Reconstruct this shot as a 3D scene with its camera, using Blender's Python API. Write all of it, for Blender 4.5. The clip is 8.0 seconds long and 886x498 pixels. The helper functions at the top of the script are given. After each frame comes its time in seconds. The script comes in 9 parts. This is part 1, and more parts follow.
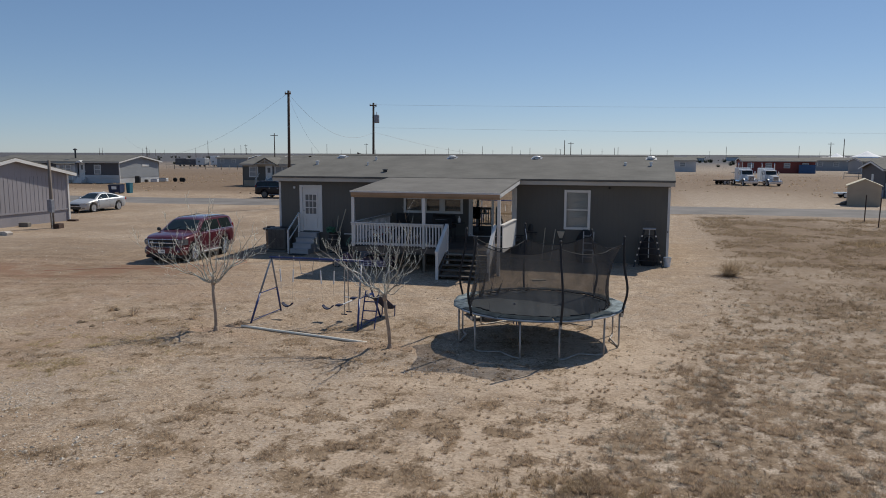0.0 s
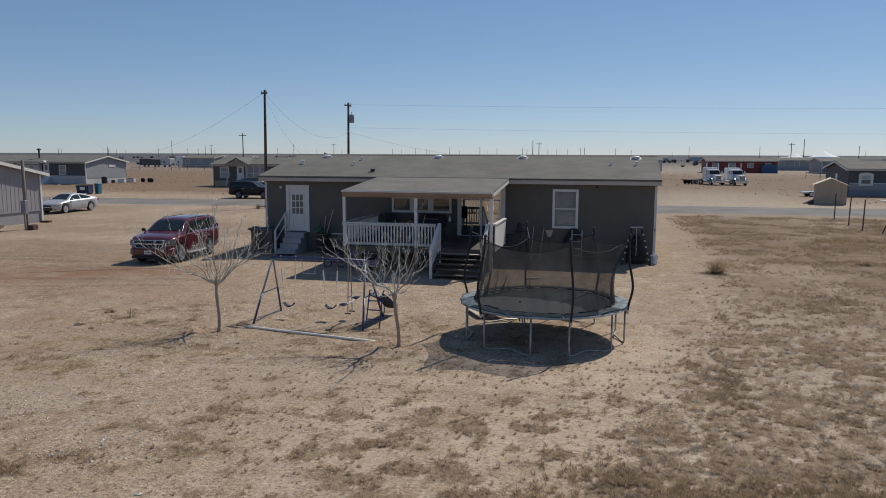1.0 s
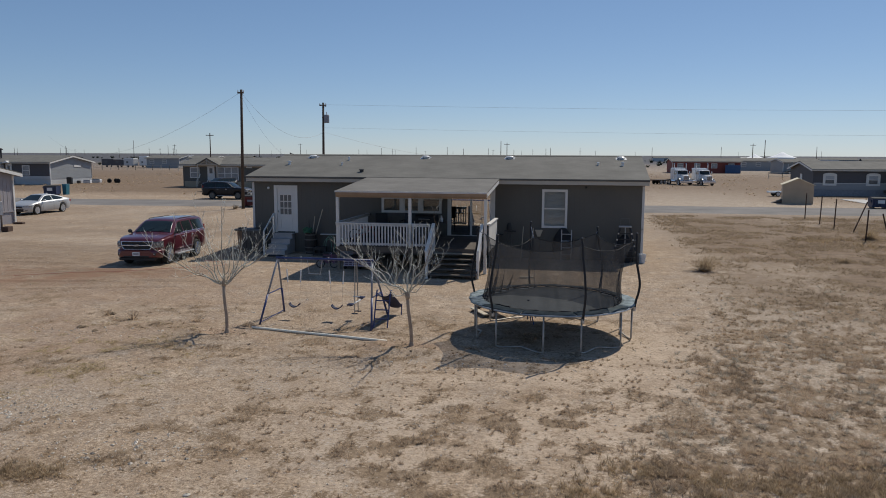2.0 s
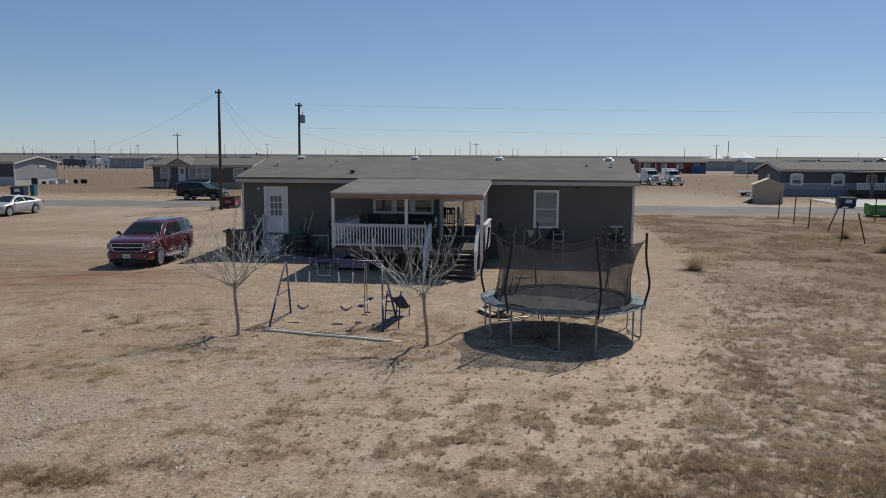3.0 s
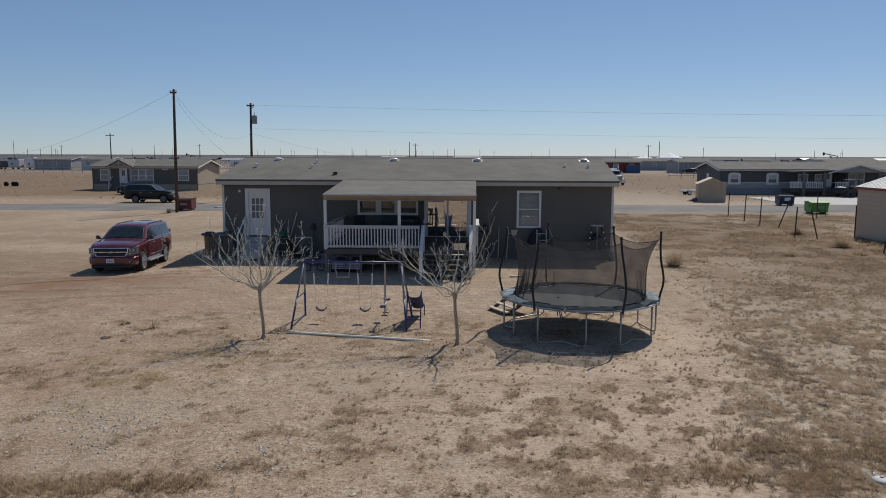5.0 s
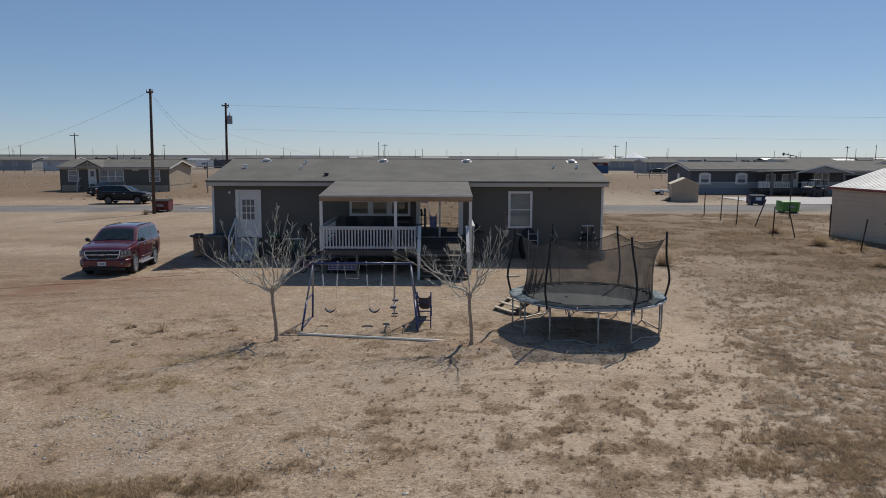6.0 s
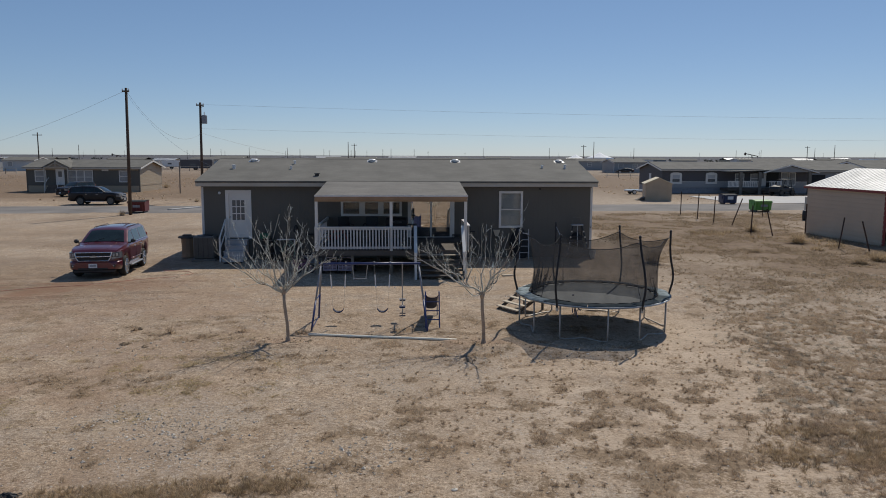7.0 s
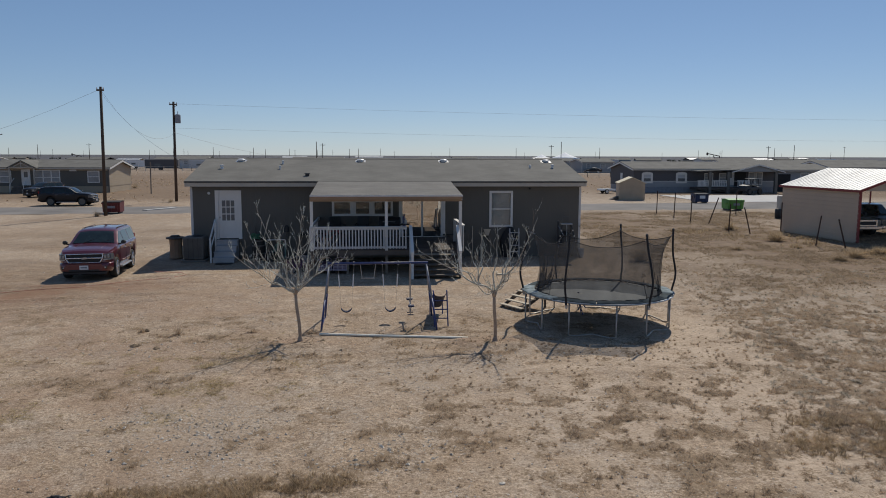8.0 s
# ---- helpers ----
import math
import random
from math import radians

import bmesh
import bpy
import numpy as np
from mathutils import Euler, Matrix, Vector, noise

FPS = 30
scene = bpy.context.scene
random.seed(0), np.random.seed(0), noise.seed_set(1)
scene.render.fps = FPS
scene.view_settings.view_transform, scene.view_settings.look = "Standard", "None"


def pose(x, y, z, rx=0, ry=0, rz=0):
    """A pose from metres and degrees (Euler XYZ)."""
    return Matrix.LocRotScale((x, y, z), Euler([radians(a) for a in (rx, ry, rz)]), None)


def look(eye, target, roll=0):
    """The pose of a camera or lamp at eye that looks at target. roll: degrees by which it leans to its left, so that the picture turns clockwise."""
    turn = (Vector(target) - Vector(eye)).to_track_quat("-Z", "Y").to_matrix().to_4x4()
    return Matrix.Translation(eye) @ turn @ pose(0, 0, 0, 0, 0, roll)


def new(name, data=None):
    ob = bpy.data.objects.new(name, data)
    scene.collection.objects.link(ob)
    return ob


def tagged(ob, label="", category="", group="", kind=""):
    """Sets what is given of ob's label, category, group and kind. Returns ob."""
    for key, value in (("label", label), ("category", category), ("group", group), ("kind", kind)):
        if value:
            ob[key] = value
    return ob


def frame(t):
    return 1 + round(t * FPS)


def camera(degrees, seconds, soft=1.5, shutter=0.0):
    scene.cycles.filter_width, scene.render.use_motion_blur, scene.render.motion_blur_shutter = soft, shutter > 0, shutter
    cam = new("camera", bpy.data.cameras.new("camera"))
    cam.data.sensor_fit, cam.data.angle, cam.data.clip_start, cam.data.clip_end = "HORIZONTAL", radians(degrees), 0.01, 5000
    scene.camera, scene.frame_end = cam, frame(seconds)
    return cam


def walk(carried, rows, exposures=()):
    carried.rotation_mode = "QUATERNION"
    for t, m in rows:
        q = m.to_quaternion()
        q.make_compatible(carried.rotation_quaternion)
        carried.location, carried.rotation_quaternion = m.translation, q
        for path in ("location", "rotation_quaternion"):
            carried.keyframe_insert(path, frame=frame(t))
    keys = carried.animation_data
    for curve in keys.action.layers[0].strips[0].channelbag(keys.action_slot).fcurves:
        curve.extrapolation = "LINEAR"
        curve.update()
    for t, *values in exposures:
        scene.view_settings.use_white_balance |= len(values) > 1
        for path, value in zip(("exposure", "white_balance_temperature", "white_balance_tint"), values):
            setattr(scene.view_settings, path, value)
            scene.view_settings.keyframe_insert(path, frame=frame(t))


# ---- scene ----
cam = camera(61.9, 8.0, soft=0.95)
PATH = [
    (0, (0.034, 0.214, 4.379), (-0.499, 2.125, 4.122), 0.2),
    (0.5, (-0.388, 0.065, 4.377), (-0.878, 1.987, 4.119), 0.2),
    (1, (-0.865, -0.117, 4.352), (-1.31, 1.816, 4.096), 0.2),
    (1.5, (-1.346, -0.317, 4.348), (-1.746, 1.626, 4.093), 0.2),
    (3, (-2.953, -0.784, 4.382), (-3.216, 1.182, 4.128), 0.3),
    (3.5, (-3.485, -0.951, 4.401), (-3.706, 1.02, 4.148), 0.2),
    (4, (-4.041, -1.093, 4.411), (-4.216, 0.883, 4.158), 0.2),
    (4.5, (-4.579, -1.231, 4.414), (-4.708, 0.749, 4.161), 0.2),
    (6, (-6.243, -1.549, 4.461), (-6.236, 0.436, 4.209), 0.2),
    (6.5, (-6.793, -1.576, 4.463), (-6.74, 0.407, 4.211), 0.2),
    (7, (-7.331, -1.672, 4.473), (-7.234, 0.31, 4.221), 0.2),
    (7.5, (-7.88, -1.725, 4.46), (-7.737, 0.254, 4.208), 0.2),
    (8, (-8.446, -1.765, 4.473), (-8.257, 0.21, 4.221), 0.2),
]
walk(cam, [(t, look(eye, target, roll)) for t, eye, target, roll in PATH], exposures=((0, 0.07), (3, 0.06), (5, 0.03), (8, 0.0)))

# ---- light ----
SUN_TO = Vector((0.40, 0.82, 1.0)).normalized()
world = bpy.data.worlds.new("sky")
scene.world = world
world.use_nodes = True
wn, wl = world.node_tree.nodes, world.node_tree.links
sky = wn.new("ShaderNodeTexSky")
sky.sky_type = "NISHITA"
sky.sun_disc = False
sky.sun_elevation = math.asin(SUN_TO.z)
sky.sun_rotation = math.atan2(SUN_TO.x, SUN_TO.y)
sky.altitude = 900
sky.air_density, sky.dust_density, sky.ozone_density = 0.80, 0.12, 4.6
# thin dusty haze: a flatter sky, greyed towards the horizon
split, join = wn.new("ShaderNodeSeparateColor"), wn.new("ShaderNodeCombineColor")
wl.new(sky.outputs[0], split.inputs[0])
for k, (power, gain) in enumerate(((0.78, 1.07), (0.73, 1.245), (0.70, 1.47))):
    p, g = wn.new("ShaderNodeMath"), wn.new("ShaderNodeMath")
    p.operation, g.operation = "POWER", "MULTIPLY"
    p.inputs[1].default_value, g.inputs[1].default_value = power, gain
    wl.new(split.outputs[k], p.inputs[0])
    wl.new(p.outputs[0], g.inputs[0])
    wl.new(g.outputs[0], join.inputs[k])
wl.new(join.outputs[0], wn["Background"].inputs[0])
wn["Background"].inputs[1].default_value = 0.0915
sun = new("sun", bpy.data.lights.new("sun", "SUN"))
sun.data.energy, sun.data.angle, sun.data.color = 3.3, radians(0.55), (1.0, 0.945, 0.84)
sun.matrix_world = look(SUN_TO * 80, (0, 0, 0))

# ---- materials ----


def mat(name, color, rough=0.6, metal=0.0, var=0.15, scale=3.0, fine=60.0, bump=0.1, hue=None, coat=0.0, rand=0.0, islands=0.0, spec=0.5):
    """A surface with stains at one scale, grain at another, and fine relief."""
    m = bpy.data.materials.new(name)
    m.use_nodes = True
    n, l = m.node_tree.nodes, m.node_tree.links
    b = n["Principled BSDF"]
    tc = n.new("ShaderNodeTexCoord")
    n1, n2 = n.new("ShaderNodeTexNoise"), n.new("ShaderNodeTexNoise")
    for node, s, d in ((n1, scale, 5), (n2, fine, 3)):
        node.inputs["Scale"].default_value, node.inputs["Detail"].default_value = s, d
        l.new(tc.outputs["Object"], node.inputs["Vector"])
    add = n.new("ShaderNodeMath")
    add.operation = "MULTIPLY_ADD"
    l.new(n2.outputs["Fac"], add.inputs[0])
    add.inputs[1].default_value = 0.5
    l.new(n1.outputs["Fac"], add.inputs[2])
    last = add.outputs[0]
    for amount, sock in ((rand, ("ShaderNodeObjectInfo", "Random")), (islands, ("ShaderNodeNewGeometry", "Random Per Island"))):
        if amount:
            src = n.new(sock[0])
            ma = n.new("ShaderNodeMath")
            ma.operation = "MULTIPLY_ADD"
            l.new(src.outputs[sock[1]], ma.inputs[0])
            ma.inputs[1].default_value = amount
            l.new(last, ma.inputs[2])
            off = n.new("ShaderNodeMath")
            off.operation = "SUBTRACT"
            l.new(ma.outputs[0], off.inputs[0])
            off.inputs[1].default_value = amount / 2
            last = off.outputs[0]
    ramp = n.new("ShaderNodeValToRGB")
    e = ramp.color_ramp.elements
    e[0].position, e[1].position = 0.4, 1.1
    dark = [c * (1 - var) for c in color]
    light = [min(1, c * (1 + var)) for c in (hue or color)]
    e[0].color, e[1].color = (*dark, 1), (*light, 1)
    e[1].position = 1.0
    l.new(last, ramp.inputs[0])
    l.new(ramp.outputs[0], b.inputs["Base Color"])
    b.inputs["Roughness"].default_value, b.inputs["Metallic"].default_value = rough, metal
    b.inputs["Specular IOR Level"].default_value = spec
    if coat:
        b.inputs["Coat Weight"].default_value, b.inputs["Coat Roughness"].default_value = coat, 0.06
    if bump:
        bp = n.new("ShaderNodeBump")
        bp.inputs["Strength"].default_value, bp.inputs["Distance"].default_value = bump, 0.01
        l.new(n2.outputs["Fac"], bp.inputs["Height"])
        l.new(bp.outputs[0], b.inputs["Normal"])
    return m


def grooved(name, color, pitch, axis="X", depth=0.008, width=0.08, **kw):
    """Siding with grooves every pitch metres."""
    m = mat(name, color, **kw)
    n, l = m.node_tree.nodes, m.node_tree.links
    b = n["Principled BSDF"]
    tc = n.new("ShaderNodeTexCoord")
    sep = n.new("ShaderNodeSeparateXYZ")
    l.new(tc.outputs["Object"], sep.inputs[0])
    src = sep.outputs[axis] if axis != "XY" else None
    if src is None:
        s = n.new("ShaderNodeMath")
        s.operation = "ADD"
        l.new(sep.outputs["X"], s.inputs[0])
        l.new(sep.outputs["Y"], s.inputs[1])
        src = s.outputs[0]
    div = n.new("ShaderNodeMath")
    div.operation = "DIVIDE"
    l.new(src, div.inputs[0])
    div.inputs[1].default_value = pitch
    fr = n.new("ShaderNodeMath")
    fr.operation = "FRACT"
    l.new(div.outputs[0], fr.inputs[0])
    gt = n.new("ShaderNodeMath")
    gt.operation = "GREATER_THAN"
    l.new(fr.outputs[0], gt.inputs[0])
    gt.inputs[1].default_value = width
    bp = n.new("ShaderNodeBump")
    bp.inputs["Strength"].default_value, bp.inputs["Distance"].default_value = 0.8, depth
    l.new(gt.outputs[0], bp.inputs["Height"])
    old = b.inputs["Normal"].links
    if old:
        l.new(old[0].from_socket, bp.inputs["Normal"])
    l.new(bp.outputs[0], b.inputs["Normal"])
    return m


def shingle_mat(name, color):
    m = mat(name, color, rough=0.92, var=0.22, scale=0.9, fine=45, bump=0.35, spec=0.2)
    n, l = m.node_tree.nodes, m.node_tree.links
    b = n["Principled BSDF"]
    tc = n.new("ShaderNodeTexCoord")
    br = n.new("ShaderNodeTexBrick")
    br.inputs["Scale"].default_value = 1.0
    br.inputs["Brick Width"].default_value, br.inputs["Row Height"].default_value = 0.3, 0.14
    br.inputs["Mortar Size"].default_value = 0.006
    br.inputs["Color1"].default_value, br.inputs["Color2"].default_value = (0.8, 0.8, 0.8, 1), (1, 1, 1, 1)
    br.inputs["Mortar"].default_value = (0.72, 0.72, 0.72, 1)
    l.new(tc.outputs["Object"], br.inputs["Vector"])
    mul = n.new("ShaderNodeMix")
    mul.data_type, mul.blend_type = "RGBA", "MULTIPLY"
    mul.inputs["Factor"].default_value = 0.5
    src = b.inputs["Base Color"].links[0].from_socket
    l.new(src, mul.inputs["A"])
    l.new(br.outputs["Color"], mul.inputs["B"])
    l.new(mul.outputs["Result"], b.inputs["Base Color"])
    return m


def coated_glass(name, share):
    """Sun-control glass: a steady part mirrored, the rest seen through."""
    m = bpy.data.materials.new(name)
    m.use_nodes = True
    n, l = m.node_tree.nodes, m.node_tree.links
    n.remove(n["Principled BSDF"])
    tr, gl, mx = n.new("ShaderNodeBsdfTransparent"), n.new("ShaderNodeBsdfGlossy"), n.new("ShaderNodeMixShader")
    tr.inputs[0].default_value = (0.5, 0.5, 0.5, 1)
    gl.inputs["Color"].default_value, gl.inputs["Roughness"].default_value = (1.0, 0.97, 0.93, 1), 0.015
    mx.inputs[0].default_value = share
    l.new(tr.outputs[0], mx.inputs[1])
    l.new(gl.outputs[0], mx.inputs[2])
    l.new(mx.outputs[0], n["Material Output"].inputs[0])
    return m


def glass_mat(name, tint=(0.95, 0.96, 0.95)):
    m = bpy.data.materials.new(name)
    m.use_nodes = True
    n, l = m.node_tree.nodes, m.node_tree.links
    n.remove(n["Principled BSDF"])
    tr, gl, mx, fr = n.new("ShaderNodeBsdfTransparent"), n.new("ShaderNodeBsdfGlossy"), n.new("ShaderNodeMixShader"), n.new("ShaderNodeFresnel")
    tr.inputs[0].default_value = (*tint, 1)
    gl.inputs["Roughness"].default_value = 0.03
    fr.inputs[0].default_value = 1.55
    l.new(fr.outputs[0], mx.inputs[0])
    l.new(tr.outputs[0], mx.inputs[1])
    l.new(gl.outputs[0], mx.inputs[2])
    l.new(mx.outputs[0], n["Material Output"].inputs[0])
    return m


def mesh_cloth(name, color, cover):
    """Fine netting: part thread, part hole."""
    m = bpy.data.materials.new(name)
    m.use_nodes = True
    n, l = m.node_tree.nodes, m.node_tree.links
    b = n["Principled BSDF"]
    b.inputs["Base Color"].default_value, b.inputs["Roughness"].default_value = (*color, 1), 0.8
    tc, nz, mr = n.new("ShaderNodeTexCoord"), n.new("ShaderNodeTexNoise"), n.new("ShaderNodeMapRange")
    nz.inputs["Scale"].default_value = 2.5
    l.new(tc.outputs["Object"], nz.inputs["Vector"])
    l.new(nz.outputs["Fac"], mr.inputs["Value"])
    mr.inputs["From Min"].default_value, mr.inputs["From Max"].default_value = 0.3, 0.7
    mr.inputs["To Min"].default_value, mr.inputs["To Max"].default_value = cover - 0.07, cover + 0.07
    # thin threads glow a little when the light stands behind them
    tr, mx, hole, net = n.new("ShaderNodeBsdfTranslucent"), n.new("ShaderNodeMixShader"), n.new("ShaderNodeBsdfTransparent"), n.new("ShaderNodeMixShader")
    tr.inputs[0].default_value = (*[c * 2.2 for c in color], 1)
    mx.inputs[0].default_value = 0.5
    l.new(b.outputs[0], mx.inputs[1])
    l.new(tr.outputs[0], mx.inputs[2])
    l.new(mr.outputs[0], net.inputs[0])
    l.new(hole.outputs[0], net.inputs[1])
    l.new(mx.outputs[0], net.inputs[2])
    l.new(net.outputs[0], n["Material Output"].inputs[0])
    return m


M = {}
M["siding"] = grooved("taupe_siding", (0.118, 0.110, 0.094), 0.205, "XY", var=0.12, scale=0.6, rough=0.7, depth=0.006)
M["skirt"] = grooved("taupe_skirting", (0.115, 0.106, 0.09), 0.30, "XY", var=0.14, scale=0.8, rough=0.7)
M["shingle"] = shingle_mat("grey_shingles", (0.185, 0.175, 0.155))
M["shingle_porch"] = shingle_mat("pale_roll_roofing", (0.20, 0.187, 0.168))
M["white"] = mat("white_paint", (0.72, 0.695, 0.655), rough=0.5, var=0.06, scale=2)
M["greywhite"] = mat("weathered_white_paint", (0.64, 0.62, 0.595), rough=0.65, var=0.14, scale=2.5)
M["fascia"] = mat("cream_fascia", (0.50, 0.45, 0.38), rough=0.6, var=0.1, scale=1.5)
M["lumber"] = mat("raw_lumber", (0.33, 0.225, 0.145), rough=0.75, var=0.25, scale=1.4, fine=25)
M["greywood"] = mat("weathered_deck_wood", (0.10, 0.083, 0.07), rough=0.85, var=0.3, scale=2.2, fine=30, rand=0.4)
M["pierwood"] = mat("dull_treated_posts", (0.23, 0.185, 0.14), rough=0.85, var=0.3, scale=2.2, fine=30, rand=0.4)
M["treadwood"] = mat("worn_brown_treads", (0.15, 0.122, 0.095), rough=0.8, var=0.35, scale=2.2, fine=30, rand=0.4)
M["pipewhite"] = mat("creamy_white_pipe", (0.86, 0.81, 0.68), rough=0.55, var=0.12, scale=3)
M["paletread"] = mat("bleached_plywood", (0.52, 0.44, 0.33), rough=0.8, var=0.15, scale=3)
M["glass"] = glass_mat("window_glass")
M["doorglass"] = coated_glass("mirrored_door_glass", 0.5)
M["darkglass"] = mat("dark_far_glass", (0.13, 0.14, 0.145), rough=0.12, var=0.1, bump=0)
M["paleglass"] = mat("curtained_far_glass", (0.27, 0.275, 0.28), rough=0.15, var=0.25, scale=2.0, bump=0)
M["shade"] = mat("grey_beige_roller_shade", (0.19, 0.16, 0.135), rough=0.9, var=0.1, scale=2)
M["blind"] = grooved("white_blinds", (0.5, 0.5, 0.5), 0.05, "Z", depth=0.01, width=0.2, var=0.05, rough=0.6)
M["dark"] = mat("dark_interior", (0.03, 0.03, 0.03), rough=0.9, var=0.2)
M["galv"] = mat("galvanised_steel", (0.48, 0.47, 0.46), rough=0.42, metal=0.75, var=0.15, scale=5)
M["rustgalv"] = mat("weathered_steel_tube", (0.40, 0.36, 0.32), rough=0.5, metal=0.55, var=0.3, scale=6)
M["black"] = mat("black_foam", (0.018, 0.018, 0.02), rough=0.75, var=0.3, scale=8)
M["darkpad"] = mat("worn_black_spring_pad", (0.035, 0.042, 0.046), spec=0.1, rough=0.9, var=0.5, scale=5, hue=(0.06, 0.075, 0.08))
M["jump"] = mat("black_jump_mat", (0.034, 0.042, 0.048), rough=0.55, var=0.2, scale=2)
M["pad"] = mat("teal_spring_pad", (0.075, 0.10, 0.108), spec=0.1, rough=0.9, var=0.7, scale=7, hue=(0.21, 0.245, 0.255))
M["net"] = mesh_cloth("black_netting", (0.026, 0.026, 0.028), 0.56)
M["blue"] = mat("navy_enamel", (0.025, 0.04, 0.14), rough=0.4, var=0.3, scale=6)
M["greyblue"] = mat("faded_grey_enamel", (0.22, 0.23, 0.26), rough=0.5, var=0.25, scale=6)
M["slide"] = mat("dark_blue_plastic", (0.016, 0.022, 0.055), spec=0.2, rough=0.65, var=0.3, scale=4)
M["plasticwhite"] = mat("white_plastic", (0.7, 0.7, 0.7), rough=0.4, var=0.08)
M["bark"] = mat("pale_bark", (0.36, 0.275, 0.205), rough=0.9, var=0.3, scale=6, fine=40, bump=0.5)
M["twig"] = mat("bleached_twigs", (0.50, 0.415, 0.33), rough=0.5, var=0.55, scale=5, hue=(0.74, 0.66, 0.56), islands=0.9)
M["pole"] = mat("creosoted_pole", (0.075, 0.052, 0.038), rough=0.9, var=0.35, scale=2)
M["palepole"] = mat("grey_timber_pole", (0.20, 0.165, 0.135), rough=0.9, var=0.3, scale=2)
M["wire"] = mat("wire", (0.26, 0.26, 0.27), rough=0.6, var=0.05, bump=0)
M["rubber"] = mat("tyre_rubber", (0.02, 0.02, 0.02), rough=0.85, var=0.3)
M["chrome"] = mat("chrome", (0.80, 0.80, 0.82), rough=0.2, metal=0.85, var=0.04, bump=0)
M["alloy"] = mat("alloy_rim", (0.55, 0.55, 0.56), rough=0.3, metal=0.6, var=0.08, bump=0)
M["maroon"] = mat("maroon_car_paint", (0.105, 0.010, 0.020), rough=0.34, metal=0.15, var=0.1, scale=1.2, bump=0, coat=0.9)
M["silver"] = mat("silver_car_paint", (0.47, 0.48, 0.49), rough=0.42, metal=0.25, var=0.05, bump=0, coat=0.25)
M["blackpaint"] = mat("black_car_paint", (0.010, 0.007, 0.009), rough=0.4, metal=0.0, var=0.1, bump=0, coat=0.2, spec=0.35)
M["greenpaint"] = mat("dark_green_car_paint", (0.07, 0.10, 0.105), rough=0.3, metal=0.2, var=0.1, bump=0, coat=0.9)
M["whitepaint"] = mat("white_car_paint", (0.75, 0.75, 0.75), rough=0.3, var=0.05, bump=0, coat=0.7)
M["trimblack"] = mat("black_plastic_trim", (0.02, 0.02, 0.022), rough=0.5, var=0.2)
M["carglass"] = mat("tinted_car_glass", (0.016, 0.024, 0.024), rough=0.06, var=0.5, scale=2.5, bump=0, spec=0.5)
M["lampdark"] = mat("smoked_headlight", (0.13, 0.135, 0.14), rough=0.1, var=0.3, scale=14, bump=0)
M["lamp"] = mat("headlight_lens", (0.38, 0.39, 0.40), rough=0.08, metal=0.3, var=0.2, scale=14, bump=0)
M["redlens"] = mat("red_lens", (0.3, 0.02, 0.02), rough=0.2, var=0.1, bump=0)
M["tanmetal"] = grooved("tan_metal_siding", (0.60, 0.46, 0.335), 0.23, "Z", var=0.08, scale=0.7, rough=0.5, depth=0.012, width=0.15)
M["whitemetal"] = grooved("white_metal_roof", (0.35, 0.35, 0.35), 0.30, "X", var=0.28, scale=0.8, rough=0.48, metal=0.3, depth=0.02, width=0.12)
M["redtrim"] = mat("red_metal_trim", (0.25, 0.03, 0.025), rough=0.45, var=0.15)
M["lilac"] = grooved("lilac_grey_siding", (0.295, 0.275, 0.29), 0.41, "Y", var=0.1, scale=0.5, rough=0.6, depth=0.012, width=0.05)
M["bluegrey"] = grooved("blue_grey_siding", (0.30, 0.31, 0.32), 0.2, "Z", var=0.08, scale=0.5, rough=0.65)
M["darkgrey"] = grooved("dark_grey_siding", (0.095, 0.09, 0.095), 0.2, "Z", var=0.1, scale=0.5, rough=0.7)
M["tan"] = grooved("tan_siding", (0.40, 0.32, 0.23), 0.2, "Z", var=0.1, scale=0.5, rough=0.7)
M["redside"] = grooved("brick_red_siding", (0.20, 0.045, 0.035), 0.2, "Z", var=0.2, scale=0.4, rough=0.7)
M["paleside"] = grooved("pale_siding", (0.52, 0.52, 0.52), 0.2, "Z", var=0.1, scale=0.5, rough=0.6)
M["tanshed"] = mat("tan_shed_panel", (0.44, 0.34, 0.24), rough=0.7, var=0.12, scale=1.2)
M["palewood"] = mat("pale_roof_board", (0.62, 0.54, 0.38), rough=0.7, var=0.12, scale=1.5)
M["binblue"] = mat("navy_dumpster_steel", (0.022, 0.035, 0.085), rough=0.5, var=0.35, scale=2)
M["binred"] = mat("dark_red_dumpster_steel", (0.13, 0.022, 0.022), rough=0.6, var=0.35, scale=2)
M["bingreen"] = mat("green_dumpster_steel", (0.10, 0.27, 0.05), rough=0.55, var=0.3, scale=2)
M["concrete"] = mat("pale_concrete", (0.49, 0.47, 0.445), rough=0.85, var=0.12, scale=1.0)
M["paleconcrete"] = mat("broken_pale_concrete", (0.46, 0.41, 0.36), rough=0.9, var=0.3, scale=3)
M["rust"] = mat("rusty_steel_post", (0.065, 0.036, 0.024), rough=0.85, var=0.4, scale=5)
M["acgrey"] = mat("grey_unit_paint", (0.14, 0.128, 0.112), rough=0.5, var=0.15)
M["green"] = mat("green_plastic", (0.05, 0.16, 0.09), rough=0.45, var=0.25)
M["purple"] = mat("faded_purple_plastic", (0.11, 0.06, 0.10), rough=0.5, var=0.3, scale=4)
M["stepgrey"] = mat("grey_fibreglass_step", (0.42, 0.41, 0.41), rough=0.7, var=0.14, scale=2)
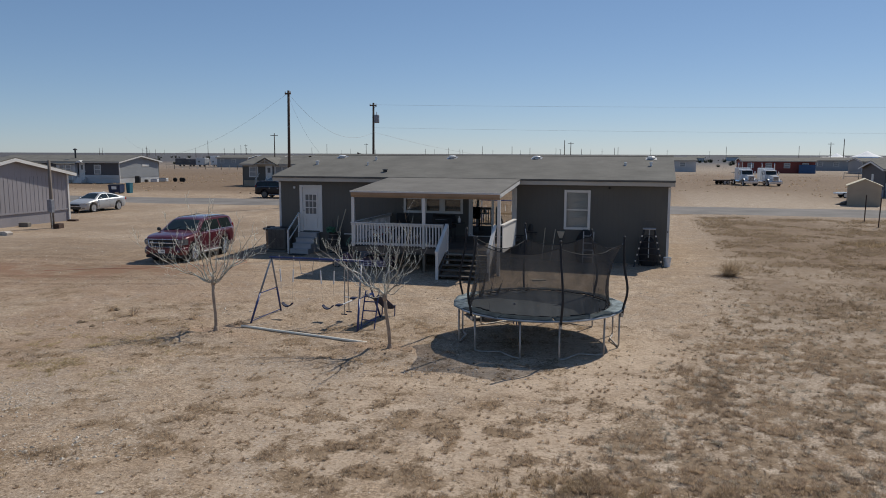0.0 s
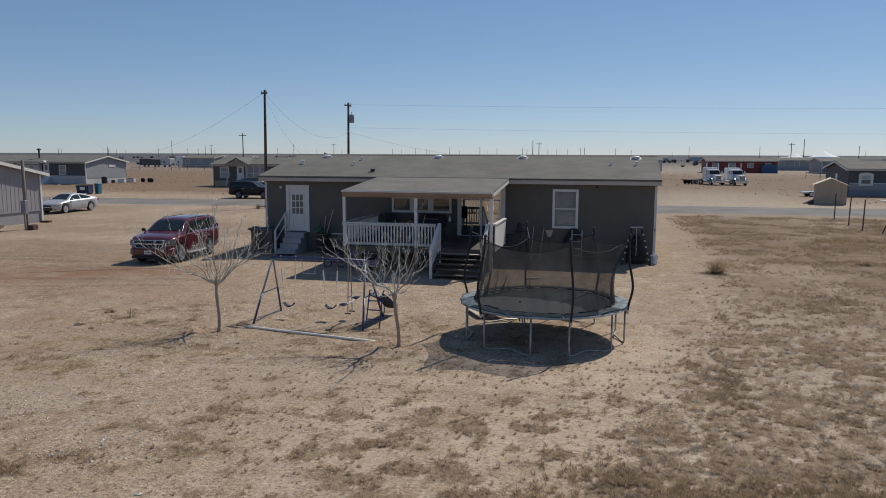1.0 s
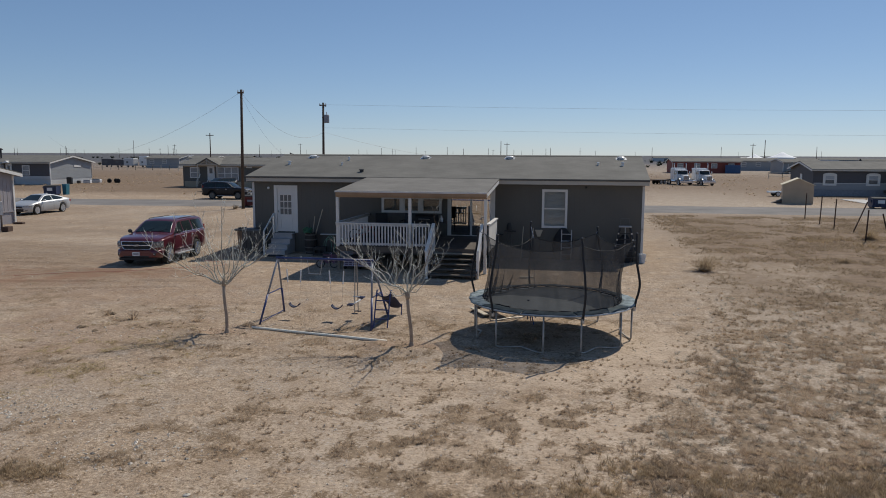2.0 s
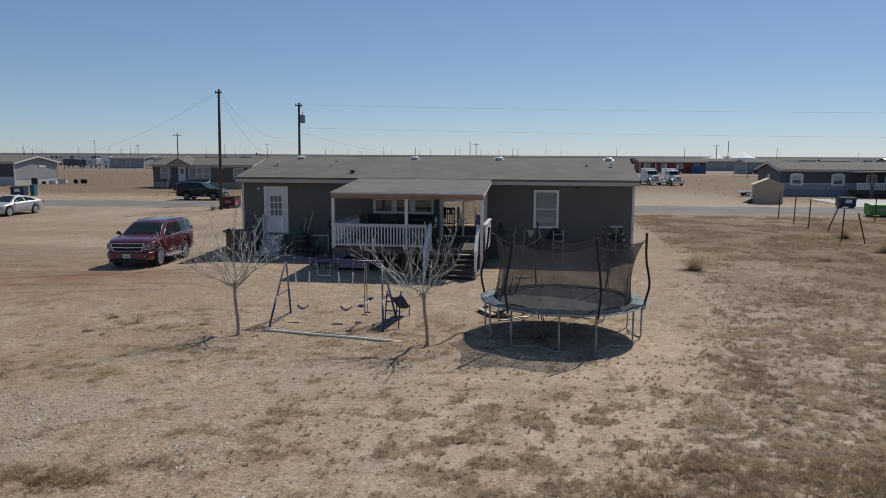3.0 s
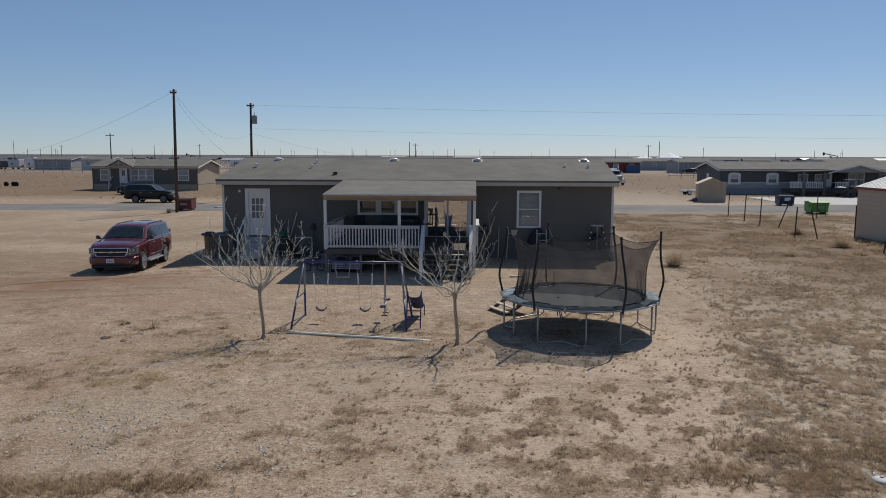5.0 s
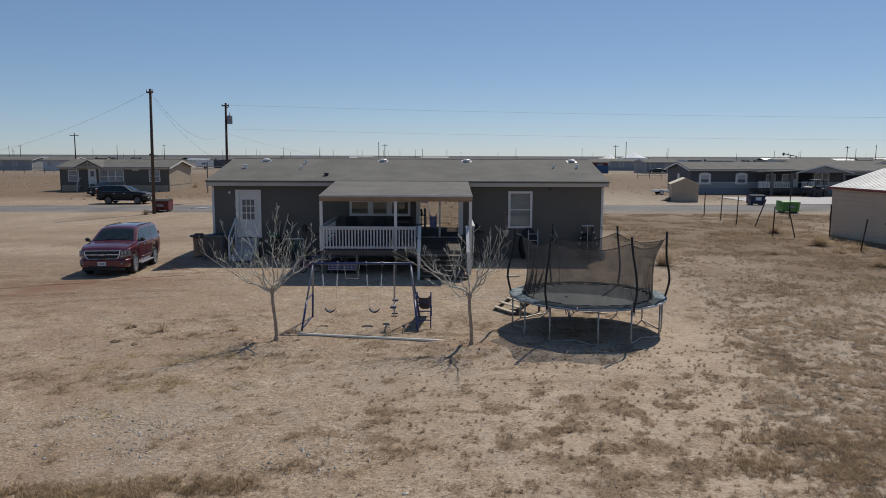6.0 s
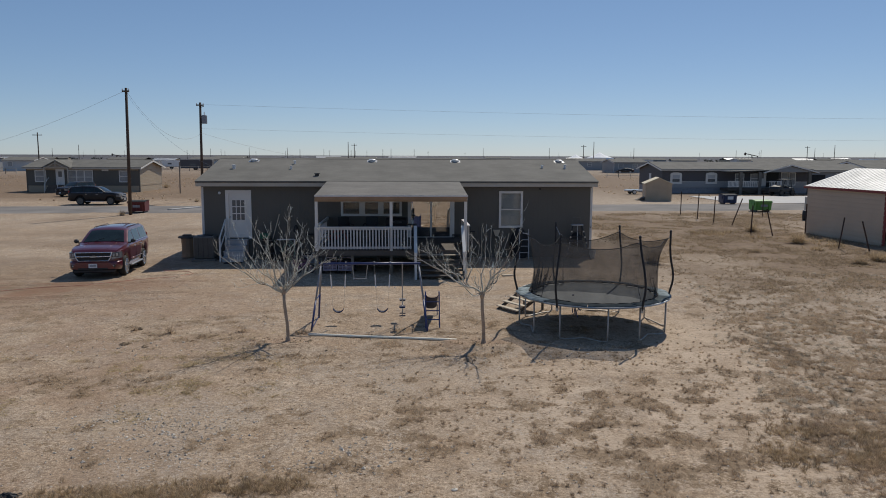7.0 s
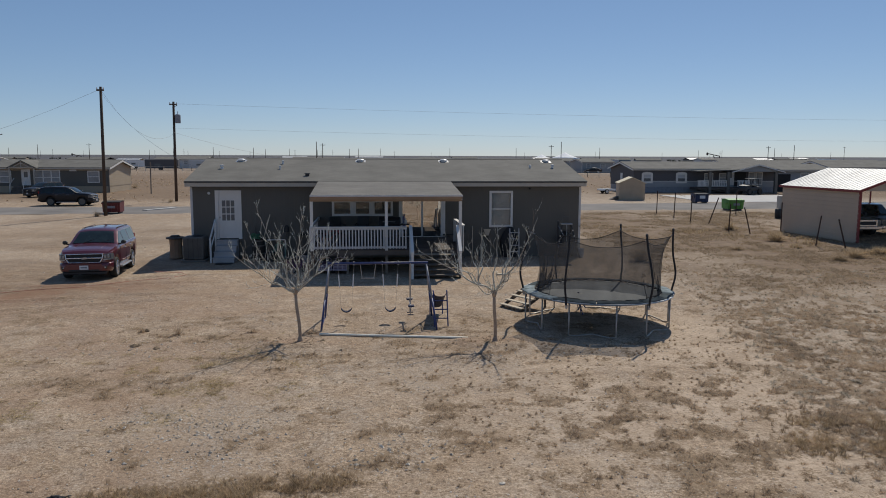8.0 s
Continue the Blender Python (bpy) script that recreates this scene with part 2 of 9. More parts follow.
M["tentwhite"] = mat("white_canvas", (0.85, 0.85, 0.85), rough=0.8, var=0.04)
M["orange"] = mat("orange_cord", (0.62, 0.24, 0.17), rough=0.6, var=0.1)
M["clothblue"] = mat("blue_towel", (0.05, 0.10, 0.20), rough=0.9, var=0.2)
M["turquoise"] = mat("turquoise_plastic", (0.03, 0.16, 0.22), rough=0.5, var=0.2)
M["darkstave"] = mat("dark_barrel_staves", (0.04, 0.033, 0.028), rough=0.75, var=0.4, scale=3, fine=30)
M["palegreen"] = mat("pale_green_hose", (0.16, 0.30, 0.22), rough=0.45, var=0.2)
M["red"] = mat("red_paint", (0.30, 0.03, 0.03), rough=0.45, var=0.2)

# ---- mesh helpers ----


def part(name, bm, material, parent=None, label="", world_space=False, smooth=False):
    """Links bm as one mesh under parent. world_space: bm holds world places."""
    if world_space and parent is not None:
        m, p = Matrix.Identity(4), parent
        while p is not None:
            m = p.matrix_basis @ m
            p = p.parent
        bm.transform(m.inverted())
    me = bpy.data.meshes.new(name)
    bm.normal_update()
    bm.to_mesh(me)
    bm.free()
    me.materials.append(material)
    if smooth == "angle":
        me.polygons.foreach_set("use_smooth", [True] * len(me.polygons))
        me.set_sharp_from_angle(angle=radians(38))
    elif smooth:
        me.polygons.foreach_set("use_smooth", [True] * len(me.polygons))
    ob = new(name, me)
    ob.parent = parent
    if label:
        tagged(ob, label)
    return ob


def thing(name, label, category, x=0, y=0, z=0, rz=0, group="", kind="", size=1.0):
    ob = new(name)
    ob.matrix_basis = pose(x, y, z, 0, 0, rz) @ Matrix.Scale(size, 4)
    ob.empty_display_size = 0.2
    return tagged(ob, label, category, group, kind)


def B():
    return bmesh.new()


def box(bm, x0, x1, y0, y1, z0, z1, bevel=0.0, m=None):
    v = [bm.verts.new(p) for p in ((x0, y0, z0), (x1, y0, z0), (x1, y1, z0), (x0, y1, z0), (x0, y0, z1), (x1, y0, z1), (x1, y1, z1), (x0, y1, z1))]
    fs = [bm.faces.new([v[i] for i in q]) for q in ((3, 2, 1, 0), (4, 5, 6, 7), (0, 1, 5, 4), (1, 2, 6, 5), (2, 3, 7, 6), (3, 0, 4, 7))]
    vs = set(v)
    if bevel:
        es = list({e for f in fs for e in f.edges})
        r = bmesh.ops.bevel(bm, geom=es, offset=bevel, segments=1, affect="EDGES", profile=0.5)
        vs = {q for f in r["faces"] for q in f.verts}
        for f in list(vs):
            for g in f.link_faces:
                vs |= set(g.verts)
    if m is not None:
        bmesh.ops.transform(bm, matrix=m, verts=list(vs))
    return bm


def bx(*a, **k):
    return box(B(), *a, **k)


def prism(bm, pts, axis, a0, a1):
    """Extrude a polygon of (u, v) along an axis from a0 to a1. X: (y, z); Y: (x, z); Z: (x, y)."""
    def at(u, v, a):
        return (a, u, v) if axis == "X" else (u, a, v) if axis == "Y" else (u, v, a)
    lo = [bm.verts.new(at(u, v, a0)) for u, v in pts]
    hi = [bm.verts.new(at(u, v, a1)) for u, v in pts]
    n = len(pts)
    fs = [bm.faces.new(lo), bm.faces.new(hi[::-1])]
    for i in range(n):
        fs.append(bm.faces.new((lo[i], hi[i], hi[(i + 1) % n], lo[(i + 1) % n])))
    bmesh.ops.recalc_face_normals(bm, faces=fs)
    return bm


def tube(bm, pts, r, n=6, r1=None, closed=False):
    """A round tube along pts; the radius runs from r to r1."""
    pts = [Vector(p) for p in pts]
    r1 = r if r1 is None else r1
    rings, k = [], len(pts)
    up = Vector((0, 0, 1))
    for i, p in enumerate(pts):
        if closed:
            d = (pts[(i + 1) % k] - pts[i - 1]).normalized()
        else:
            d = (pts[min(i + 1, k - 1)] - pts[max(i - 1, 0)]).normalized()
        # carry the section along without twisting
        a = a - d * a.dot(d) if i else d.cross(up)
        if a.length < 0.05:
            a = d.cross(Vector((1, 0, 0)))
        a.normalize()
        b = d.cross(a)
        rr = r + (r1 - r) * i / max(1, k - 1)
        rings.append([bm.verts.new(p + rr * (math.cos(q) * a + math.sin(q) * b)) for q in [math.tau * j / n for j in range(n)]])
    for i in range(k if closed else k - 1):
        u, w = rings[i], rings[(i + 1) % k]
        for j in range(n):
            bm.faces.new((u[j], u[(j + 1) % n], w[(j + 1) % n], w[j]))
    if not closed:
        bm.faces.new(rings[0][::-1])
        bm.faces.new(rings[-1])
    return bm


def tb(*a, **k):
    return tube(B(), *a, **k)


def lathe(bm, prof, n=20, axis="Z", at=(0, 0, 0)):
    """Turn (radius, height) pairs round an axis."""
    o = Vector(at)
    rings = []
    for r, h in prof:
        ring = []
        for j in range(n):
            c, s = r * math.cos(math.tau * j / n), r * math.sin(math.tau * j / n)
            ring.append(bm.verts.new(o + Vector({"Z": (c, s, h), "X": (h, c, s), "Y": (c, h, s)}[axis])))
        rings.append(ring)
    for a, b in zip(rings, rings[1:]):
        for j in range(n):
            bm.faces.new((a[j], a[(j + 1) % n], b[(j + 1) % n], b[j]))
    bm.faces.new(rings[0][::-1])
    bm.faces.new(rings[-1])
    bmesh.ops.recalc_face_normals(bm, faces=bm.faces[:])
    return bm


def sheet(bm, fn, nu, nv):
    """A grid of fn(u, v), u and v from 0 to 1."""
    g = [[bm.verts.new(fn(i / nu, j / nv)) for j in range(nv + 1)] for i in range(nu + 1)]
    for i in range(nu):
        for j in range(nv):
            bm.faces.new((g[i][j], g[i + 1][j], g[i + 1][j + 1], g[i][j + 1]))
    return bm


def pierced(bm, a0, a1, z0, z1, b0, b1, holes, along="X"):
    """A wall from a0 to a1, b0 to b1 thick, in one piece, with holes (a, a, z, z) right through it."""
    holes = [(max(h[0], a0), min(h[1], a1), max(h[2], z0), min(h[3], z1)) for h in holes]
    ca = sorted({a0, a1, *[h[0] for h in holes], *[h[1] for h in holes]})
    cz = sorted({z0, z1, *[h[2] for h in holes], *[h[3] for h in holes]})
    made = {}

    def solid(i, j):
        if not (0 <= i < len(ca) - 1 and 0 <= j < len(cz) - 1):
            return False
        u, w = (ca[i] + ca[i + 1]) / 2, (cz[j] + cz[j + 1]) / 2
        return not any(h[0] < u < h[1] and h[2] < w < h[3] for h in holes)

    def vert(i, j, k):
        if (i, j, k) not in made:
            b = (b0, b1)[k]
            made[i, j, k] = bm.verts.new((ca[i], b, cz[j]) if along == "X" else (b, ca[i], cz[j]))
        return made[i, j, k]
    fs = []
    for i in range(len(ca) - 1):
        for j in range(len(cz) - 1):
            if not solid(i, j):
                continue
            for k in (0, 1):
                fs.append(bm.faces.new([vert(i, j, k), vert(i + 1, j, k), vert(i + 1, j + 1, k), vert(i, j + 1, k)]))
            for di, dj, p, q in ((-1, 0, (i, j), (i, j + 1)), (1, 0, (i + 1, j), (i + 1, j + 1)), (0, -1, (i, j), (i + 1, j)), (0, 1, (i, j + 1), (i + 1, j + 1))):
                if not solid(i + di, j + dj):
                    fs.append(bm.faces.new([vert(*p, 0), vert(*q, 0), vert(*q, 1), vert(*p, 1)]))
    bmesh.ops.recalc_face_normals(bm, faces=fs)
    return bm

# ---- ground ----


def vnoise(x, y, cell, seed):
    """Smooth value noise, 0 to 1."""
    u, v = np.asarray(x) / cell, np.asarray(y) / cell
    i, j = np.floor(u), np.floor(v)
    f, g = u - i, v - j
    f, g = f * f * (3 - 2 * f), g * g * (3 - 2 * g)

    def r(a, b):
        h = np.sin(a * 127.1 + b * 311.7 + seed * 74.7) * 43758.5453
        return h - np.floor(h)
    return (r(i, j) * (1 - f) + r(i + 1, j) * f) * (1 - g) + (r(i, j + 1) * (1 - f) + r(i + 1, j + 1) * f) * g


def fbm(x, y, cell, seed, octaves=4):
    t, a, s = 0.0, 0.5, 0.0
    for k in range(octaves):
        t = t + a * vnoise(x, y, cell / 2 ** k, seed + k)
        s += a
        a *= 0.55
    return t / s


def smooth(a, b, x):
    t = np.clip((x - a) / (b - a), 0, 1)
    return t * t * (3 - 2 * t)


# patches of dead weeds in the bare yard: x, y, half widths
WEEDS = [(-6.9, 9.45, .75, .5), (-7.1, 10.9, .7, .25), (-8.3, 9.95, .5, .2), (-8.15, 8.5, .7, .25), (-4.5, 10.2, .45, .35), (-4.45, 8.95, .45, .2),
         (-5.2, 9.45, .4, .25), (-6.1, 8.05, .35, .2), (-4.6, 9.85, .5, .3), (-4.1, 10.65, .4, .2), (-3.9, 7.8, .3, .2), (-11.4, 7.9, .9, .25), (-10.2, 7.95, .7, .25),
         (-9.4, 8.05, .6, .22), (-10.3, 14.6, 1.6, .3), (-5.5, 14.5, 1.4, .25), (-14.4, 12.9, .8, .4), (-12.4, 12.9, .7, .3), (-12.6, 16.3, 1.0, .4)]
# close, sharply edged mats of dead growth on the clean sand
MATS = [(-3.6, 9.31, .36, .24), (-2.0, 11.28, .42, .2), (-2.66, 8.64, .3, .24), (-3.03, 11.18, .3, .42), (-2.98, 9.94, .16, .12), (-2.73, 10.68, .1, .5), (-3.72, 11.06, .14, .2),
        (-3.95, 10.23, .22, .37), (-3.52, 10.07, .12, .1), (-1.64, 10.26, .26, .28), (-1.45, 12.94, .12, .14), (-1.18, 13.14, .12, .2), (-3.87, 8.74, .16, .26), (-3.07, 9.46, .1, .14),
        (-2.18, 10.32, .13, .12), (-2.51, 12.55, .22, .3), (-1.86, 11.82, .24, .2)]
THICK = [(-0.42, 8.6, .55, .4), (-1.5, 8.75, .4, .4), (-0.9, 9.6, .5, .3), (0.1, 9.3, .5, .35), (0.9, 9.2, .6, .4), (-11.35, 7.75, .8, .25), (-10.2, 7.8, .7, .25), (-9.4, 7.95, .6, .22), (2.0, 9.6, .9, .5)]


def sward(x, y):
    """1 well inside the weedy side of the yard, 0 on the bare side."""
    xe = np.interp(y, [6, 7.6, 8.8, 9.4, 10.8, 11.3, 13.0, 14.5, 16.1, 18, 21, 27, 41, 55], [-1.9, -1.75, -1.7, -1.6, -1.3, -1.1, -0.5, -0.1, .3, .9, 1.4, 2.0, 2.5, 2.6])
    return smooth(-0.35, 1.3, x - xe + 0.7 * (fbm(x, y, 2.4, 3) - 0.5) + 1.3 * (fbm(x, y, 0.7, 13) - 0.5))


def veg_at(x, y):
    """How thick dead weeds stand, 0 to 1."""
    n1, n2, n3 = fbm(x, y, 2.4, 3), fbm(x, y, 0.8, 9, 3), vnoise(x, y, 0.26, 19) * 0.6 + vnoise(x, y, 0.15, 29) * 0.4
    edge = sward(x, y)
    macro = np.maximum(smooth(0.36, 0.50, fbm(x, y, 5.0, 83, 3)), 1 - smooth(11, 14, y))
    tuft = (0.35 + 0.65 * macro) * smooth(0.43, 0.60, 0.14 * n1 + 0.22 * n2 + 0.64 * n3)
    v = edge * (0.07 + 0.72 * tuft) * (1 - 0.5 * smooth(17, 27, y)) * (1 - smooth(52, 57, y) * 0.8)
    for a, b, p, q in WEEDS:
        d = ((x - a) / p) ** 2 + ((y - b) / q) ** 2
        v = np.maximum(v, 0.9 * np.exp(-d * 0.6) * smooth(0.36, 0.56, 0.25 * n2 + 0.75 * n3))
    for a, b, p, q in MATS:
        d = ((x - a) / p) ** 2 + ((y - b) / q) ** 2
        v = np.maximum(v, 0.85 * smooth(-0.1, 0.25, 1 - d + 2.0 * (0.35 * n2 + 0.65 * n3 - 0.48)))
    left = smooth(0.52, 0.68, 0.3 * fbm(x, y, 2.6, 21) + 0.30 * n2 + 0.40 * n3) * 0.6 * (1 - edge) + 0.06 * (1 - edge)
    v = np.maximum(v, left * smooth(-30, -18, x) * (1 - smooth(22, 28, y)))
    house = (x > -17.5) & (x < 0.9) & (y > 19.5) & (y < 40)
    return np.where(house, v * 0.12, v)


def rust_at(x, y):
    """Where the soil turns red-brown or dry orange grass covers it."""
    n = fbm(x, y, 6.0, 40)
    a = (0.35 + 0.65 * smooth(0.36, 0.50, 0.6 * n + 0.4 * fbm(x * 0.6, y, 1.8, 44))) * smooth(1.5, 5.5, x) * smooth(15, 25, y) * (1 - smooth(54, 57, y))
    a = np.maximum(a, 0.95 * np.exp(-((x - 15) / 6.0) ** 2 - ((y - 28) / 6.5) ** 2))
    b = 0.8 * np.exp(-((x + 19.8) / 3.4) ** 2 - ((y - 23.4) / 1.3) ** 2)
    c = (0.9 + 0.1 * smooth(0.35, 0.58, n)) * smooth(68, 74, y) * (1 - smooth(140, 220, y)) * (1 - 0.8 * np.exp(-((x - 9) / 13) ** 2 - ((y - 78) / 16) ** 2))
    d = 0.55 * smooth(0.40, 0.58, 0.6 * fbm(x * 0.4, y, 3.0, 61) + 0.4 * fbm(x, y, 1.1, 64)) * smooth(18, 24, y) * smooth(-13, -18, x) * (1 - smooth(50, 54, y))
    return np.clip(np.maximum(np.maximum(a, b), np.maximum(c, d)), 0, 1)


def red_at(x, y):
    """Churned red-brown earth."""
    k = 1.25 * np.exp(-((x + 19.8) / 4.2) ** 2 - ((y - 23.7 - 0.12 * (x + 19.5)) / 1.6) ** 2) + 0.95 * np.exp(-((x + 22.0) / 3.6) ** 2 - ((y - 22.0) / 1.6) ** 2)
    for a, b in ((-10.3, 15.85), (-5.6, 15.45)):
        k = k + 0.55 * np.exp(-((x - a) / 1.0) ** 2 - ((y - b) / 0.45) ** 2)
    wide = 0.30 * smooth(-9, -14, x) * smooth(-34, -24, x) * (1 - smooth(20, 27, y)) * smooth(0.3, 0.6, fbm(x, y, 1.3, 131))
    return np.maximum(wide, np.clip(k, 0, 1) * smooth(0.34, 0.56, 0.5 * fbm(x, y, 1.6, 121) + 0.5 * fbm(x, y, 0.5, 124)))


def sand_at(x, y):
    """Clean wind-blown sand."""
    n = 0.6 * fbm(x, y, 1.8, 101) + 0.4 * fbm(x, y, 0.5, 104)
    k = np.exp(-((x + 2.9) / 2.9) ** 2 - ((y - 10.4) / 3.2) ** 2) + np.exp(-((x + 0.6) / 1.8) ** 2 - ((y - 14.5) / 4.5) ** 2)
    return np.clip(1.7 * k, 0, 1) * smooth(0.25, 0.48, n) * (1 - 0.85 * sward(x, y))


def pale_at(x, y):
    """Gravel and driven, bleached ground."""
    n = fbm(x, y, 2.2, 77)
    g = smooth(0.48, 0.68, n) * smooth(-3, -6, x) * (1 - smooth(14, 18, y)) * 0.9
    drive = smooth(0.36, 0.60, 0.5 * fbm(x + 0.6 * y, y, 3.0, 88) + 0.5 * fbm(x * 0.22 + 0.1 * y, y - 0.15 * x, 0.9, 90)) * smooth(24, 30, y) * (1 - smooth(54, 58, y)) * smooth(-15.5, -18, x) * 0.95
    lot = 0.9 * np.exp(-((x - 12) / 15) ** 2 - ((y - 80) / 13) ** 2)
    return np.clip(np.maximum(np.maximum(g, drive), lot), 0, 1)


def ground_z(x, y):
    near = 1 - smooth(60, 110, np.hypot(x + 6, y - 22))
    flat = 1 - 0.85 * (smooth(-18.5, -16.5, x) * (1 - smooth(0.8, 2.0, x)) * smooth(22, 24, y) * (1 - smooth(39.5, 42, y)))
    bumps = 0.05 * (fbm(x, y, 2.4, 5) - 0.5) + 0.03 * (vnoise(x, y, 0.55, 6) - 0.5) + 0.05 * veg_at(x, y) * (vnoise(x, y, 0.35, 8) - 0.4)
    dip = -0.125 * np.exp(-((x + 19.3) / 3.0) ** 4 - ((y - 28.5) / 4.5) ** 4)
    dip = dip * (1 - 0.5 * smooth(28, 25, y)) * smooth(-15.6, -17.0, x)
    # wheel ruts round the parked car
    for a, slope, depth in ((25.6, 0.10, 0.035), (24.1, 0.06, 0.03), (21.4, 0.22, 0.035), (19.9, 0.26, 0.03), (27.4, 0.30, 0.03)):
        off = y - a - slope * (x + 20) - 0.5 * (fbm(x, y * 0 + a, 3.0, 161) - 0.5)
        rut = np.exp(-(off / 0.16) ** 2) - 0.6 * np.exp(-((np.abs(off) - 0.30) / 0.13) ** 2)
        dip = dip - depth * rut * smooth(-13, -16, x) * smooth(-44, -34, x) * smooth(0.30, 0.50, fbm(x, y, 1.6, 163))
    # low lips of dug earth before the young trees
    for a, b in ((-10.22, 16.0), (-5.5, 15.6)):
        r = np.hypot((x - a) / 1.25, y - b)
        dip = dip + 0.075 * np.exp(-((r - 0.62) / 0.20) ** 2) * smooth(0.25, -0.35, y - b + 0.25 * (x - a)) * (0.6 + 0.8 * vnoise(x, y, 0.25, 151))
    return bumps * near * flat + dip - 0.004


def axis(lo, hi, step, far):
    mid = list(np.arange(lo, hi + step / 2, step))
    out, s = [], step
    a = hi
    while a < far:
        s *= 1.22
        a += s
        out.append(a)
    low, s, a = [], step, lo
    while a > -far:
        s *= 1.06 if s < 0.6 else 1.22
        a -= s
        low.append(a)
    return np.array(low[::-1] + mid + out)


def build_ground():
    xs, ys = axis(-18, 9, 0.09, 4200), axis(-3.0, 29, 0.09, 4200)
    gx, gy = np.meshgrid(xs, ys, indexing="ij")
    gz = ground_z(gx, gy)
    nx, ny = gx.shape
    co = np.stack([gx, gy, gz], -1).reshape(-1, 3)
    idx = np.arange(nx * ny).reshape(nx, ny)
    f = np.stack([idx[:-1, :-1], idx[1:, :-1], idx[1:, 1:], idx[:-1, 1:]], -1).reshape(-1, 4)
    me = bpy.data.meshes.new("ground")
    me.vertices.add(len(co))
    me.vertices.foreach_set("co", co.ravel())
    me.loops.add(f.size)
    me.loops.foreach_set("vertex_index", f.ravel())
    me.polygons.add(len(f))
    me.polygons.foreach_set("loop_start", np.arange(0, f.size, 4))
    me.update()
    me.polygons.foreach_set("use_smooth", [True] * len(f))
    for name, fn in (("veg", veg_at), ("rust", rust_at), ("pale", pale_at), ("sward", sward), ("sand", sand_at), ("red", red_at)):
        at = me.attributes.new(name, "FLOAT", "POINT")
        at.data.foreach_set("value", fn(gx, gy).ravel().astype(np.float32))
    ob = new("ground", me)
    me.materials.append(ground_mat())
    return tagged(ob, "bare sandy yard with dead weeds and gravel", "ground", kind="structure")


def ground_mat():
    m = bpy.data.materials.new("sandy_ground")
    m.use_nodes = True
    n, l = m.node_tree.nodes, m.node_tree.links
    b = n["Principled BSDF"]
    b.inputs["Roughness"].default_value = 0.95
    b.inputs["Specular IOR Level"].default_value = 0.15
    tc = n.new("ShaderNodeTexCoord")

    def noise_node(scale, detail=5, rough=0.55):
        q = n.new("ShaderNodeTexNoise")
        q.inputs["Scale"].default_value, q.inputs["Detail"].default_value, q.inputs["Roughness"].default_value = scale, detail, rough
        l.new(tc.outputs["Object"], q.inputs["Vector"])
        return q.outputs["Fac"]

    def ramp(fac, *stops):
        q = n.new("ShaderNodeValToRGB")
        e = q.color_ramp.elements
        while len(e) < len(stops):
            e.new(0.5)
        for el, (p, c) in zip(e, stops):
            el.position, el.color = p, (*c, 1)
        l.new(fac, q.inputs[0])
        return q.outputs[0]

    def math_node(op, a, c):
        q = n.new("ShaderNodeMath")
        q.operation, q.use_clamp = op, True
        for s, v in zip(q.inputs, (a, c)):
            if isinstance(v, (int, float)):
                s.default_value = v
            else:
                l.new(v, s)
        return q.outputs[0]

    def mix(fac, a, c, mode="MIX"):
        q = n.new("ShaderNodeMix")
        q.data_type, q.blend_type = "RGBA", mode
        for s, v in ((q.inputs["Factor"], fac), (q.inputs["A"], a), (q.inputs["B"], c)):
            if isinstance(v, (int, float)):
                s.default_value = v
            elif isinstance(v, tuple):
                s.default_value = (*v, 1)
            else:
                l.new(v, s)
        return q.outputs["Result"]

    def attr(name):
        q = n.new("ShaderNodeAttribute")
        q.attribute_name = name
        return q.outputs["Fac"]

    broad, mid, fine, grit = noise_node(0.22, 4), noise_node(1.3, 6), noise_node(9, 6, 0.65), noise_node(70, 3)
    clump, speck = noise_node(2.3, 7, 0.68), noise_node(17, 6, 0.72)
    col = ramp(mid, (0.32, (0.385, 0.285, 0.194)), (0.5, (0.475, 0.368, 0.264)), (0.70, (0.565, 0.452, 0.337)))
    col = mix(math_node("MULTIPLY", ramp(noise_node(0.75, 5, 0.6), (0.44, (0, 0, 0)), (0.62, (1, 1, 1))), 0.28), col, (0.395, 0.280, 0.178))
    col = mix(math_node("MULTIPLY", ramp(noise_node(1.05, 6, 0.65), (0.48, (0, 0, 0)), (0.62, (1, 1, 1))), 0.55), col, (0.40, 0.345, 0.285))
    col = mix(1.0, col, ramp(noise_node(4.6, 7, 0.7), (0.36, (0.74, 0.72, 0.70)), (0.52, (1.04, 1.04, 1.04)), (0.68, (1.18, 1.18, 1.18))), "MULTIPLY")
    col = mix(math_node("MULTIPLY", ramp(broad, (0.42, (0, 0, 0)), (0.62, (1, 1, 1))), 0.38), col, (0.335, 0.245, 0.168))
    # bleached grey soil between the weeds
    col = mix(math_node("MULTIPLY", attr("sward"), 0.7), col, ramp(mid, (0.34, (0.42, 0.34, 0.26)), (0.66, (0.57, 0.485, 0.39))))
    col = mix(1.0, col, ramp(grit, (0.34, (0.72, 0.72, 0.72)), (0.66, (1.22, 1.22, 1.22))), "MULTIPLY")
    col = mix(1.0, col, ramp(noise_node(30, 4, 0.75), (0.36, (0.66, 0.65, 0.64)), (0.5, (0.98, 0.98, 0.98)), (0.64, (1.30, 1.30, 1.30))), "MULTIPLY")
    # litter, dark crumbs and small pale stones
    col = mix(math_node("MULTIPLY", ramp(fine, (0.53, (0, 0, 0)), (0.59, (1, 1, 1))), 0.58), col, (0.235, 0.170, 0.118))
